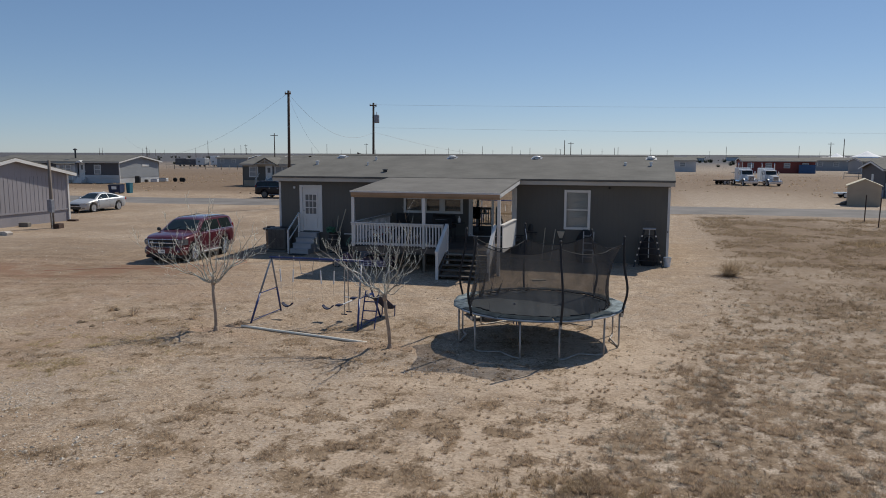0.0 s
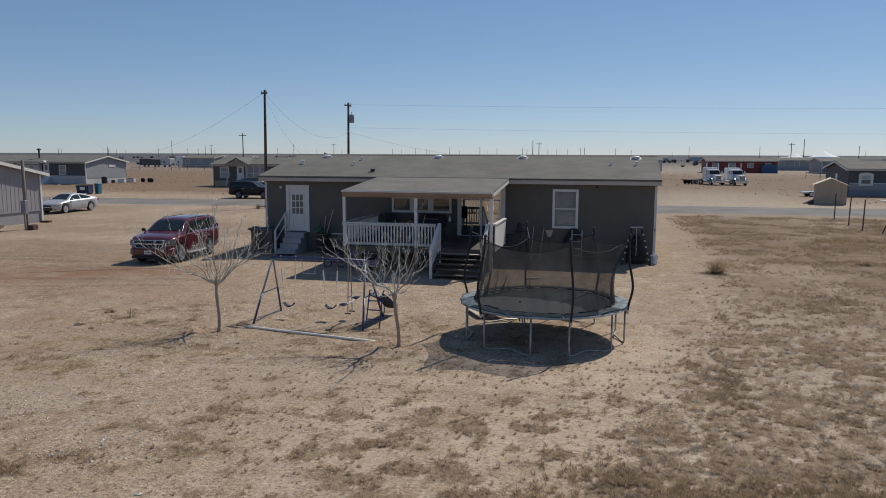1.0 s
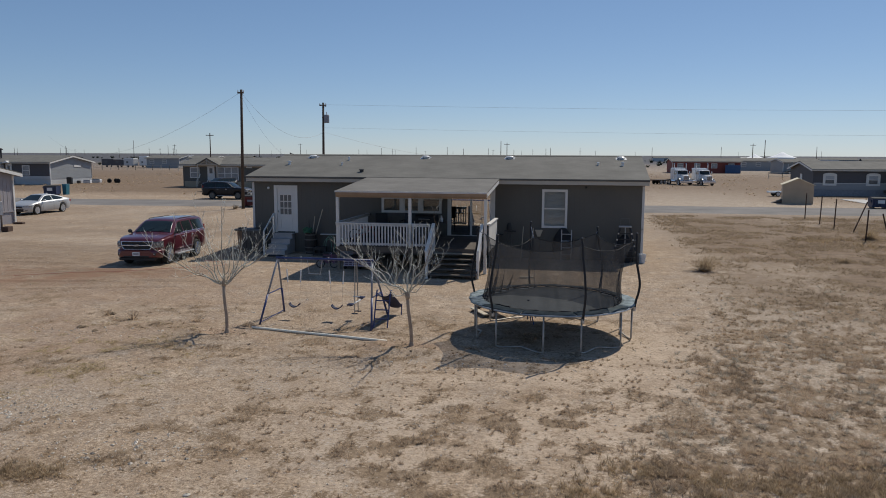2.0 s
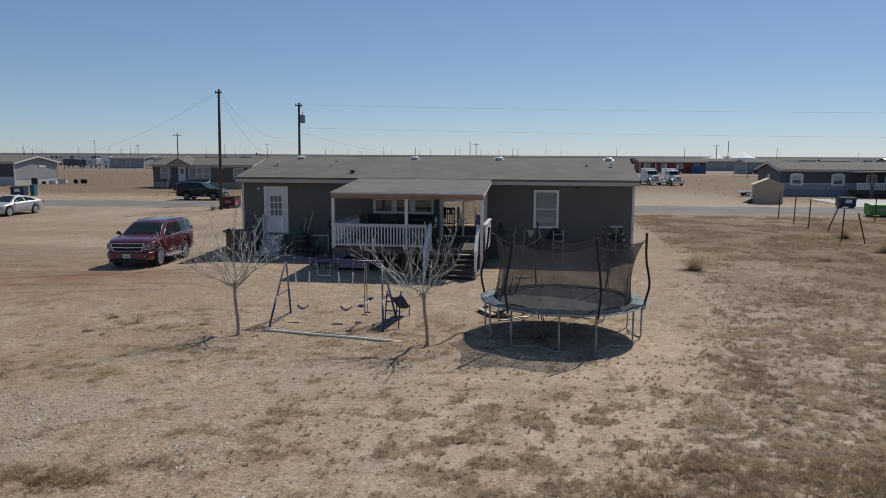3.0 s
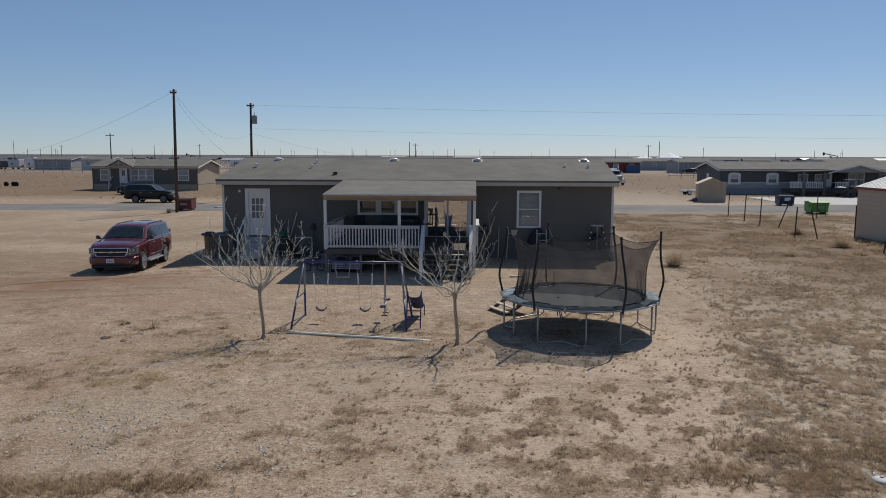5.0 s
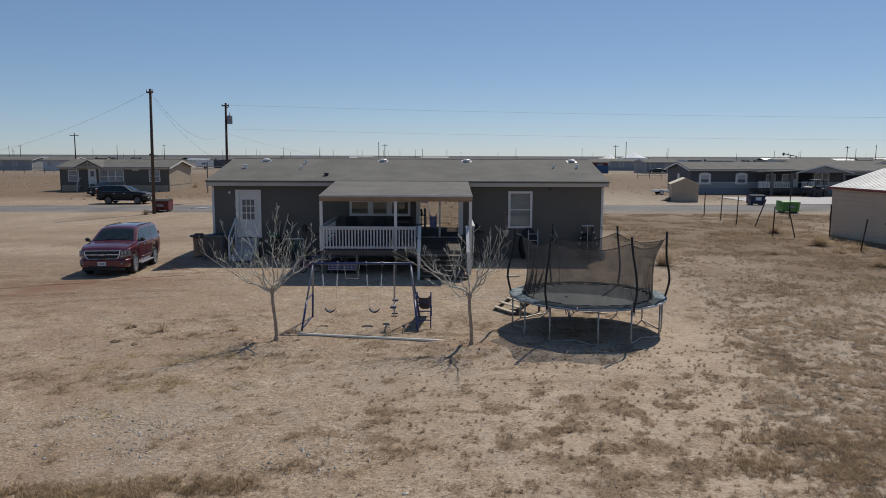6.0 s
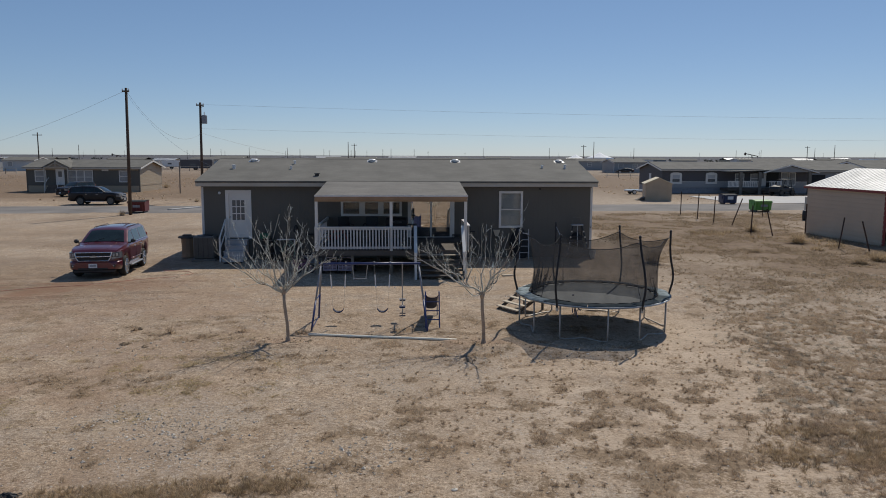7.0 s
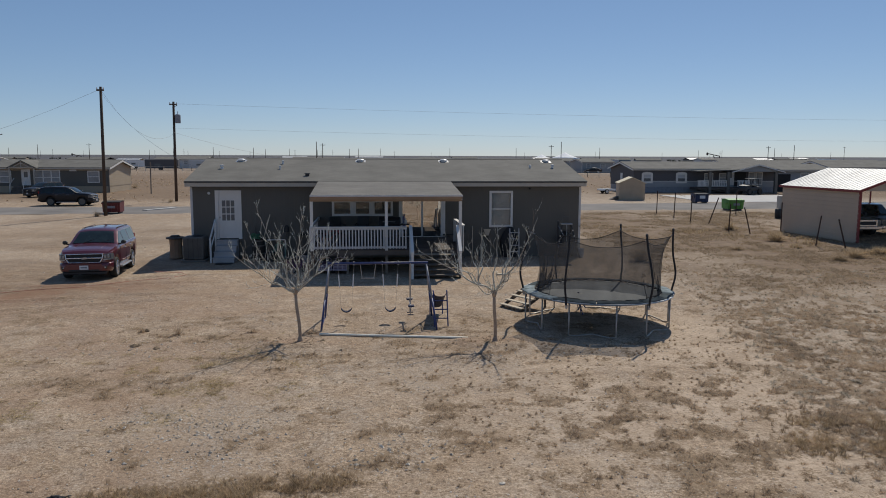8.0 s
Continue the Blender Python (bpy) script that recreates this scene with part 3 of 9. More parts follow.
    col = mix(math_node("MULTIPLY", ramp(speck, (0.585, (0, 0, 0)), (0.66, (1, 1, 1))), 0.60), col, (0.16, 0.115, 0.08))
    col = mix(math_node("MULTIPLY", ramp(speck, (0.33, (1, 1, 1)), (0.40, (0, 0, 0))), 0.55), col, (0.56, 0.49, 0.41))
    # clean sand drifts
    sand = attr("sand")
    col = mix(math_node("MULTIPLY", sand, 0.82), col, mix(1.0, ramp(mid, (0.36, (0.49, 0.385, 0.285)), (0.64, (0.59, 0.475, 0.36))), ramp(fine, (0.34, (1.12, 1.12, 1.12)), (0.66, (0.84, 0.82, 0.80))), "MULTIPLY"))
    grime = math_node("SUBTRACT", ramp(noise_node(0.9, 5, 0.6), (0.36, (0.35, 0.35, 0.35)), (0.60, (1, 1, 1))), math_node("MULTIPLY", sand, 0.5))
    # single crumbs and chips of stone
    for size, lo, hi, near in ((8, 0.10, 0.94, 0.26), (14, 0.13, 0.92, 0.30), (26, 0.14, 0.90, 0.36)):
        cells = n.new("ShaderNodeTexVoronoi")
        cells.inputs["Scale"].default_value = size
        l.new(tc.outputs["Object"], cells.inputs["Vector"])
        pick = n.new("ShaderNodeSeparateColor")
        l.new(cells.outputs["Color"], pick.inputs[0])
        body = ramp(cells.outputs["Distance"], (near, (1, 1, 1)), (near + 0.10, (0, 0, 0)))
        dark = math_node("LESS_THAN", pick.outputs[0], lo)
        light = math_node("GREATER_THAN", pick.outputs[0], hi)
        col = mix(math_node("MULTIPLY", math_node("MULTIPLY", body, dark), math_node("MULTIPLY", grime, 0.75)), col, (0.19, 0.13, 0.085))
        col = mix(math_node("MULTIPLY", math_node("MULTIPLY", body, light), math_node("MULTIPLY", grime, 0.55)), col, (0.60, 0.51, 0.41))
    # gravel
    vor = n.new("ShaderNodeTexVoronoi")
    vor.inputs["Scale"].default_value = 13
    l.new(tc.outputs["Object"], vor.inputs["Vector"])
    stones = ramp(vor.outputs["Distance"], (0.16, (1, 1, 1)), (0.3, (0, 0, 0)))
    pale = attr("pale")
    col = mix(math_node("MULTIPLY", pale, 0.32), col, (0.45, 0.375, 0.295))
    col = mix(math_node("MULTIPLY", math_node("MULTIPLY", stones, pale), 0.6), col, (0.55, 0.51, 0.47))
    # rust-coloured soil and dry grass
    rn = ramp(noise_node(2.2, 6), (0.35, (0.152, 0.103, 0.066)), (0.65, (0.245, 0.174, 0.116)))
    tufty = ramp(noise_node(1.5, 7, 0.72), (0.38, (0.74, 0.74, 0.74)), (0.52, (1, 1, 1)))
    col = mix(math_node("MULTIPLY", math_node("MULTIPLY", attr("rust"), tufty), 0.92), col, rn)
    col = mix(math_node("MULTIPLY", attr("red"), 0.85), col, (0.265, 0.155, 0.10))
    # dead weeds: ragged clumps, thicker where the density is higher
    add = n.new("ShaderNodeMath")
    add.operation = "MULTIPLY_ADD"
    l.new(clump, add.inputs[0])
    add.inputs[1].default_value = 0.9
    l.new(attr("veg"), add.inputs[2])
    add2 = n.new("ShaderNodeMath")
    add2.operation = "MULTIPLY_ADD"
    l.new(speck, add2.inputs[0])
    add2.inputs[1].default_value = 3.4
    l.new(add.outputs[0], add2.inputs[2])
    sub = n.new("ShaderNodeMath")
    sub.operation = "SUBTRACT"
    l.new(add2.outputs[0], sub.inputs[0])
    sub.inputs[1].default_value = 2.08
    gate = ramp(sub.outputs[0], (0.34, (0, 0, 0)), (0.48, (1, 1, 1)))
    vn = ramp(noise_node(7, 6, 0.7), (0.36, (0.175, 0.122, 0.074)), (0.55, (0.275, 0.20, 0.128)), (0.72, (0.38, 0.28, 0.185)))
    col = mix(math_node("MULTIPLY", gate, 0.85), col, vn)
    # scrub on the far plain, blued with distance: aerial haze put into the colour
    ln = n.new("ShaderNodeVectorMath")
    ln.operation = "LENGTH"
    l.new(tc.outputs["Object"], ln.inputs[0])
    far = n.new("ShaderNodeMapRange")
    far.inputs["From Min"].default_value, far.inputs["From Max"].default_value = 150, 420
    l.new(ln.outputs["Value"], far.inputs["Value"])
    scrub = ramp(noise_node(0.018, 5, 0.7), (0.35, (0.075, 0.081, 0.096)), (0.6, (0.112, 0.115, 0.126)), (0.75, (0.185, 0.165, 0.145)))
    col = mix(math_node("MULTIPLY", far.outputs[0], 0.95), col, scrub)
    col = mix(1.0, col, (0.995, 0.975, 0.968), "MULTIPLY")
    l.new(col, b.inputs["Base Color"])
    b1, b2 = n.new("ShaderNodeBump"), n.new("ShaderNodeBump")
    b1.inputs["Strength"].default_value, b1.inputs["Distance"].default_value = 0.65, 0.05
    b2.inputs["Strength"].default_value, b2.inputs["Distance"].default_value = 0.5, 0.014
    l.new(fine, b1.inputs["Height"])
    l.new(grit, b2.inputs["Height"])
    l.new(b1.outputs[0], b2.inputs["Normal"])
    l.new(b2.outputs[0], b.inputs["Normal"])
    return m


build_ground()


def road_mat():
    m = mat("worn_asphalt", (0.165, 0.152, 0.141), rough=0.92, var=0.2, scale=0.35, fine=30, bump=0.3, hue=(0.225, 0.205, 0.188), spec=0.25)
    return m


def road_strip(name, near, far, x0, x1, z, material, ragged, seed):
    """A ribbon between two lines y = a + b x, with ragged edges."""
    n = 260
    bm = B()
    xs = np.linspace(x0, x1, n)
    lo = near[0] + near[1] * xs + ragged * (fbm(xs, xs * 0, 5, seed) - 0.5)
    hi = far[0] + far[1] * xs + ragged * (fbm(xs, xs * 0 + 50, 5, seed) - 0.5)
    rows = [[bm.verts.new((x, a + (c - a) * k / 3, z + (0.02 if k in (1, 2) else -0.025))) for k in range(4)] for x, a, c in zip(xs, lo, hi)]
    for p, q in zip(rows, rows[1:]):
        for k in range(3):
            bm.faces.new((p[k], q[k], q[k + 1], p[k + 1]))
    return part(name, bm, material)


tagged(road_strip("road", (57.3, 0.055), (65.4, 0.055), -420, 420, 0.022, road_mat(), 1.6, 15), "worn grey asphalt road with crumbling sandy edges", "road", kind="structure")

# ---- the house ----
WX0, WX1, WY0, WY1 = -16.15, 0.83, 30.57, 39.1
WT = 3.14
RIDGE_Y, RIDGE_Z, EAVE_Z = 34.84, 4.29, 3.36


def gable_roof(bm, x0, x1, y0, y1, eave, ridge_y, ridge, thick=0.09):
    prism(bm, [(y0, eave), (ridge_y, ridge), (y1, eave), (y1, eave - thick), (ridge_y, ridge - thick), (y0, eave - thick)], "X", x0, x1)
    return bm


def window(parent, x0, x1, z0, z1, y, frame_w=0.10, sashes="h", back="blind", name="window", label=""):
    """A window in a wall whose outer face stands at y and looks to -y; parts in the parent's own axes."""
    w = part(name, B(), M["white"], parent, label)
    part("window_frame", pierced(B(), x0, x1, z0, z1, y - 0.035, y + 0.05, [(x0 + frame_w, x1 - frame_w, z0 + frame_w, z1 - frame_w)]), M["white"], w)
    ix0, ix1, iz0, iz1 = x0 + frame_w, x1 - frame_w, z0 + frame_w, z1 - frame_w
    panes = [(ix0, ix1, iz0, iz1)]
    if sashes == "h":
        mid = (iz0 + iz1) / 2
        part("sash_bar", bx(ix0, ix1, y - 0.01, y + 0.04, mid - 0.025, mid + 0.025), M["white"], w)
        panes = [(ix0, ix1, iz0, mid - 0.025), (ix0, ix1, mid + 0.025, iz1)]
    elif isinstance(sashes, int):
        step = (ix1 - ix0) / sashes
        panes = []
        for k in range(sashes):
            if k:
                part("sash_bar", bx(ix0 + k * step - 0.12, ix0 + k * step + 0.12, y - 0.02, y + 0.04, iz0, iz1), M["white"], w)
            a, c, mid = ix0 + k * step + (0.12 if k else 0), ix0 + (k + 1) * step - (0.12 if k < sashes - 1 else 0), iz0 + (iz1 - iz0) * 0.58
            part("meeting_rail", bx(a, c, y - 0.012, y + 0.04, mid - 0.03, mid + 0.03), M["white"], w)
            panes += [(a, c, iz0, mid - 0.03), (a, c, mid + 0.03, iz1)]
    for p in panes:
        g = part("pane", bx(p[0], p[1], y + 0.018, y + 0.024, p[2], p[3]), M["glass"], w)
        g.visible_shadow = False
    if back:
        part("blind" if back == "blind" else "drape", bx(ix0 - 0.02, ix1 + 0.02, y + 0.09, y + 0.10, iz0 - 0.02, iz1 + 0.02), M[back], w)
    return w


def build_house():
    hx = (WX0 + WX1) / 2
    h = thing("mobile_home", "dark taupe double-wide mobile home with grey shingle roof and cream eaves", "house", hx, (WY0 + WY1) / 2, 0)
    P = dict(parent=h, world_space=True)
    holes = [(-15.02, -14.16, 0.88, 2.86), (-3.2, -2.35, 1.41, 2.82), (-10.12, -7.64, 1.92, 2.86), (-7.16, -5.44, 0.9, 2.86)]
    part("wall", pierced(B(), WX0, WX1, 0.78, WT, WY0, WY0 + 0.14, holes), M["siding"], **P)
    part("wall", bx(WX0, WX1, WY1 - 0.14, WY1, 0.78, WT), M["siding"], **P)
    for a in (WX0, WX1 - 0.14):
        bm = B()
        prism(bm, [(WY0 + 0.14, 0.78), (WY1 - 0.14, 0.78), (WY1 - 0.14, WT), (RIDGE_Y, RIDGE_Z - 0.16), (WY0 + 0.14, WT)], "X", a, a + 0.14)
        part("gable_wall", bm, M["siding"], **P)
    for a in ((WX0, WX1, WY0 + 0.02, WY0 + 0.10), (WX0, WX1, WY1 - 0.10, WY1 - 0.02), (WX0 + 0.02, WX0 + 0.1, WY0 + 0.1, WY1 - 0.1), (WX1 - 0.1, WX1 - 0.02, WY0 + 0.1, WY1 - 0.1)):
        part("skirting", bx(a[0], a[1], a[2], a[3], -0.03, 0.78), M["skirt"], **P)
    part("floor_slab", bx(WX0 + 0.15, WX1 - 0.15, WY0 + 0.15, WY1 - 0.15, 0.7, 0.84), M["dark"], **P)
    roof = part("roof", gable_roof(B(), WX0 - 0.17, WX1 + 0.17, WY0 - 0.36, WY1 + 0.36, EAVE_Z, RIDGE_Y, RIDGE_Z, 0.055), M["shingle"], **P)
    part("ridge_cap", prism(B(), [(RIDGE_Y - 0.16, RIDGE_Z - 0.018), (RIDGE_Y, RIDGE_Z + 0.028), (RIDGE_Y + 0.16, RIDGE_Z - 0.018), (RIDGE_Y, RIDGE_Z + 0.004)], "X", WX0 - 0.17, WX1 + 0.17), M["shingle"], roof, world_space=True)
    # eaves
    part("fascia", bx(WX0 - 0.15, WX1 + 0.15, WY0 - 0.34, WY0 - 0.31, EAVE_Z - 0.235, EAVE_Z - 0.045), M["fascia"], **P)
    part("gutter_edge", bx(WX0 - 0.16, WX1 + 0.16, WY0 - 0.37, WY0 - 0.343, EAVE_Z - 0.075, EAVE_Z - 0.058), M["trimblack"], **P)
    part("soffit", bx(WX0 - 0.15, WX1 + 0.15, WY0 - 0.31, WY0 - 0.002, EAVE_Z - 0.22, EAVE_Z - 0.205), M["fascia"], **P)
    for a in (WX0 - 0.155, WX1 + 0.125):
        bm = B()
        prism(bm, [(WY0 - 0.30, EAVE_Z - 0.07), (RIDGE_Y, RIDGE_Z - 0.1), (WY1 + 0.30, EAVE_Z - 0.07), (WY1 + 0.30, EAVE_Z - 0.25), (RIDGE_Y, RIDGE_Z - 0.28), (WY0 - 0.30, EAVE_Z - 0.25)], "X", a, a + 0.03)
        part("barge_board", bm, M["fascia"], **P)
    # corner trim
    for a, c in ((WX0 - 0.012, WX0 + 0.085), (WX1 - 0.085, WX1 + 0.012)):
        part("corner_trim", bx(a, c, WY0 - 0.015, WY0 + 0.09, 0.05, WT - 0.06), M["greywhite"], **P)
    part("frieze_board", bx(WX0 + 0.12, WX1 - 0.12, WY0 - 0.010, WY0 - 0.001, WT - 0.14, WT - 0.07), M["siding"], **P)
    # windows, in house axes
    for args, kw in (((-3.30, -2.25, 1.31, 2.92), dict(sashes="h", back="blind", label="white-framed sash window with closed blinds")),
                     ((-10.2, -7.56, 1.83, 2.94), dict(sashes=3, back="shade", label="white triple kitchen window"))):
        w = window(None, *args, WY0, **kw)
        m = h.matrix_basis.inverted()
        w.parent = h
        for o in (w, *w.children):
            o.data.transform(m)
    # back door
    d = part("door", bx(-15.0, -14.18, WY0 + 0.012, WY0 + 0.06, 0.9, 2.84), M["white"], label="white door with nine small panes", **P)
    part("door_frame", pierced(B(), -15.14, -14.04, 0.86, 2.95, WY0 - 0.03, WY0 + 0.05, [(-15.0, -14.18, 0.8, 2.84)]), M["white"], d, world_space=True)
    for i in range(3):
        for j in range(3):
            a, c = -14.86 + i * 0.185, 1.66 + j * 0.30
            part("pane", bx(a, a + 0.15, WY0 + 0.001, WY0 + 0.009, c, c + 0.26), M["darkglass"], d, world_space=True)
    part("lite_frame", pierced(B(), -14.92, -14.27, 1.60, 2.58, WY0 - 0.004, WY0 + 0.008, [(-14.86 + i * 0.185, -14.71 + i * 0.185, 1.66 + j * 0.3, 1.92 + j * 0.3) for i in range(3) for j in range(3)]), M["white"], d, world_space=True)
    part("knob", lathe(B(), [(0.02, 0), (0.02, 0.03), (0.034, 0.045), (0.03, 0.07), (0.01, 0.078)], 10, "Y", (-14.95, WY0 - 0.07, 1.80)), M["galv"], d, world_space=True)
    part("kick_moulding", pierced(B(), -14.88, -14.30, 1.02, 1.50, WY0 - 0.001, WY0 + 0.011, [(-14.83, -14.35, 1.07, 1.45)]), M["white"], d, world_space=True)
    # glazed patio door
    d = part("patio_door", B(), M["white"], h, "white sliding door with mirror-like glass")
    part("door_frame", pierced(B(), -7.30, -5.26, 0.86, 2.98, WY0 - 0.03, WY0 + 0.06, [(-7.14, -6.32, 0.92, 2.84), (-6.24, -5.46, 0.92, 2.84)]), M["white"], d, world_space=True)
    for a, c in ((-7.14, -6.32), (-6.24, -5.46)):
        g = part("pane", bx(a, c, WY0 + 0.02, WY0 + 0.026, 0.92, 2.84), M["doorglass"], d, world_space=True)
        g.visible_shadow = False
    # lamps and small fittings on the wall
    part("porch_lamp", lathe(B(), [(0.03, 0), (0.06, 0.02), (0.06, 0.05), (0.02, 0.07)], 10, "Y", (-15.38, WY0 - 0.075, 2.83)), M["plasticwhite"], **P)
    part("camera_bracket", bx(-1.55, -1.47, WY0 - 0.09, WY0 - 0.001, 2.98, 3.06, bevel=0.01), M["trimblack"], **P)
    part("tap", tube(B(), [(0.78, WY0, 1.35), (0.78, WY0 - 0.06, 1.35), (0.78, WY0 - 0.06, 1.30)], 0.015), M["rust"], **P)
    # roof vents
    slope = (RIDGE_Z - EAVE_Z) / (RIDGE_Y - (WY0 - 0.36))

    def rz(y):
        return EAVE_Z + slope * (y - (WY0 - 0.36))
    for x in (-14.6, -9.0, -5.0, 0.05):
        y = 34.2
        v = part("roof_vent", lathe(B(), [(0.12, -0.08), (0.12, 0.04), (0.185, 0.045), (0.19, 0.075), (0.13, 0.11), (0.05, 0.12)], 14, "Z", (x, y, rz(y))), M["plasticwhite"], h, "white mushroom roof vent", world_space=True, smooth=False)
        part("flashing", bx(x - 0.24, x + 0.24, y - 0.24, y + 0.24, -0.012, 0.012, m=Matrix.Translation((0, 0, rz(y))) @ Matrix.Translation((0, y, 0)) @ Matrix.Rotation(math.atan(slope), 4, "X") @ Matrix.Translation((0, -y, 0))), M["galv"], v, world_space=True)
    for x, y, hgt, r in ((-15.2, 32.6, 0.16, 0.07), (-12.6, 33.6, 0.16, 0.045), (-12.6, 32.5, 0.14, 0.04), (-1.0, 32.9, 0.12, 0.05), (0.05, 32.8, 0.16, 0.055), (-11.28, 31.2, 0.11, 0.09)):
        dark = x == -11.28
        part("vent_pipe", lathe(B(), [(r, -0.06), (r, hgt * 0.7), (r * 1.35, hgt * 0.72), (r * 1.35, hgt), (r * 0.5, hgt + 0.01)], 10, "Z", (x, y, rz(y))), M["trimblack"] if dark else M["plasticwhite"], **P)
    return h


build_house()

# ---- porch ----
PX0, PX1, PYF, DECK = -10.78, -5.06, 26.12, 0.90


def build_porch():
    p = thing("porch", "covered wooden back porch with white railing and open stairs", "porch", (PX0 + PX1) / 2, (PYF + WY0) / 2, 0)
    P = dict(parent=p, world_space=True)
    # roof: sheathing, edge boards, beam
    slab = [(25.92, 2.985), (WY0 - 0.375, 3.345), (WY0 - 0.375, 3.295), (25.92, 2.935)]
    roof = part("porch_roof", prism(B(), slab, "X", PX0 + 0.03, PX1 - 0.0), M["shingle_porch"], **P)
    part("front_board", bx(PX0 + 0.04, PX1 - 0.01, 25.94, 25.98, 2.825, 2.933), M["lumber"], **P)
    part("drip_edge", bx(PX0 + 0.02, PX1 + 0.01, 25.895, 25.918, 2.93, 2.99), M["greywhite"], roof, world_space=True)
    for a in (PX0 + 0.03, PX1 - 0.03):
        part("side_board", prism(B(), [(25.985, 2.80), (25.985, 2.935), (WY0 - 0.38, 3.29), (WY0 - 0.38, 3.16)], "X", a, a + 0.03), M["greywhite"] if a > -6 else M["lumber"], **P)
    part("beam", bx(PX0, PX1, PYF - 0.05, PYF + 0.06, 2.74, 2.885), M["lumber"], **P)
    for k in range(9):
        a = PX0 + 0.3 + k * 0.62
        part("rafter", prism(B(), [(PYF + 0.07, 2.80), (PYF + 0.07, 2.93), (WY0 - 0.38, 3.28), (WY0 - 0.38, 3.16)], "X", a, a + 0.04), M["lumber"], **P)
    # posts up to the beam, and piers under the deck
    for x in (PX0 + 0.06, -7.93, PX1 - 0.06):
        part("post", bx(x - 0.055, x + 0.055, PYF - 0.045, PYF + 0.055, DECK - 0.02 if x < -6 else -0.04, 2.74), M["white"], **P)
    for x in (PX0 + 0.06, -9.40, -7.93):
        part("front_pier", bx(x - 0.045, x + 0.045, PYF + 0.01, PYF + 0.10, -0.04, DECK - 0.035), M["pierwood"], **P)
    for x in (PX0 + 0.06, -8.5, PX1 - 0.06):
        for y in (28.2, 30.2):
            part("pier", bx(x - 0.05, x + 0.05, y - 0.05, y + 0.05, -0.04, DECK - 0.2), M["greywood"], **P)
    # deck frame and boards
    for y in (PYF - 0.04, 28.1, 30.4):
        part("joist", bx(PX0, PX1, y, y + 0.045, DECK - 0.2, DECK - 0.03), M["greywood"], **P)
    for k in range(31):
        y = PYF - 0.04 + k * 0.143
        part("deck_board", bx(PX0 - 0.02, PX1 + 0.02, y, y + 0.137, DECK - 0.03, DECK + (k % 3) * 0.002), M["greywood"], **P)
    # front railing
    rx1 = -7.16
    for z0, z1, d in ((1.76, 1.80, 0.075), (1.68, 1.755, 0.03), (0.97, 1.045, 0.03)):
        part("rail", bx(PX0, rx1, PYF - 0.055 - d, PYF - 0.055 + (0.06 if d > 0.05 else 0.02), z0, z1, bevel=0.005), M["greywhite"], **P)
    for k in range(30):
        x = PX0 + 0.16 + k * (rx1 - PX0 - 0.2) / 29
        part("baluster", bx(x - 0.024, x + 0.024, PYF - 0.12, PYF - 0.088, 0.95, 1.755), M["greywhite"], **P)
    # left railing
    for z0, z1 in ((1.76, 1.80), (1.68, 1.755), (0.97, 1.045)):
        part("rail", bx(PX0 - 0.02, PX0 + 0.05, PYF + 0.07, WY0 - 0.03, z0, z1), M["greywhite"], **P)
    for k in range(30):
        y = PYF + 0.2 + k * 0.142
        part("baluster", bx(PX0 - 0.05, PX0 - 0.022, y - 0.022, y + 0.022, 0.95, 1.755), M["greywhite"], **P)
    # boarded right side
    part("side_panel", bx(PX1 + 0.06, PX1 + 0.085, PYF + 0.03, 28.75, 0.82, 1.80), M["white"], label="white boarded railing", **P)
    part("rail_cap", bx(PX1 - 0.02, PX1 + 0.12, PYF + 0.02, 28.8, 1.80, 1.84), M["white"], **P)
    for y in (27.4, 28.7):
        part("rail_post", bx(PX1 - 0.03, PX1 + 0.058, y, y + 0.09, DECK, 1.80), M["white"], **P)
    # stairs
    sx0, sx1, n = -7.02, -5.24, 5
    run = (PYF - 24.78) / n
    for k in range(n):
        z = DECK - (k + 1) * DECK / (n + 1)
        y = PYF - 0.06 - (k + 1) * run
        t = part("tread", bx(sx0 + 0.05, sx1 - 0.05, y, y + 0.30, z - 0.04, z, bevel=0.006), M["paletread"] if k == 0 else M["treadwood"], **P)
        part("tread_nosing", bx(sx0 + 0.05, sx1 - 0.05, y - 0.016, y - 0.002, z - 0.035, z - 0.003), M["greywood"], t, world_space=True)
    for x in (sx0 + 0.004, sx1 - 0.044):
        part("stringer", prism(B(), [(PYF - 0.05, 0.62), (PYF - 0.05, 0.86), (24.75, 0.18), (24.75, -0.03), (25.0, -0.03)], "X", x, x + 0.04), M["greywood"], **P)
    for x, y1 in ((sx0, 24.72), (sx1, 24.98)):
        part("newel_post", bx(x - 0.045, x + 0.045, y1 - 0.045, y1 + 0.045, -0.04, 0.98), M["white"], **P)
        part("handrail", prism(B(), [(y1 - 0.06, 0.93), (y1 - 0.06, 0.99), (PYF - 0.1, 1.84), (PYF - 0.1, 1.77)], "X", x - 0.06, x + 0.06), M["white"], **P)
        part("stair_panel", prism(B(), [(y1 + 0.05, 0.38), (y1 + 0.05, 0.96), (PYF - 0.1, 1.78), (PYF - 0.1, 0.93)], "X", x - 0.012, x + 0.012), M["white"], **P)
    part("newel_post", bx(sx0 - 0.045, sx0 + 0.045, PYF - 0.1, PYF - 0.01, 0.3, 1.78), M["white"], **P)
    return p


build_porch()

# ---- trampoline ----


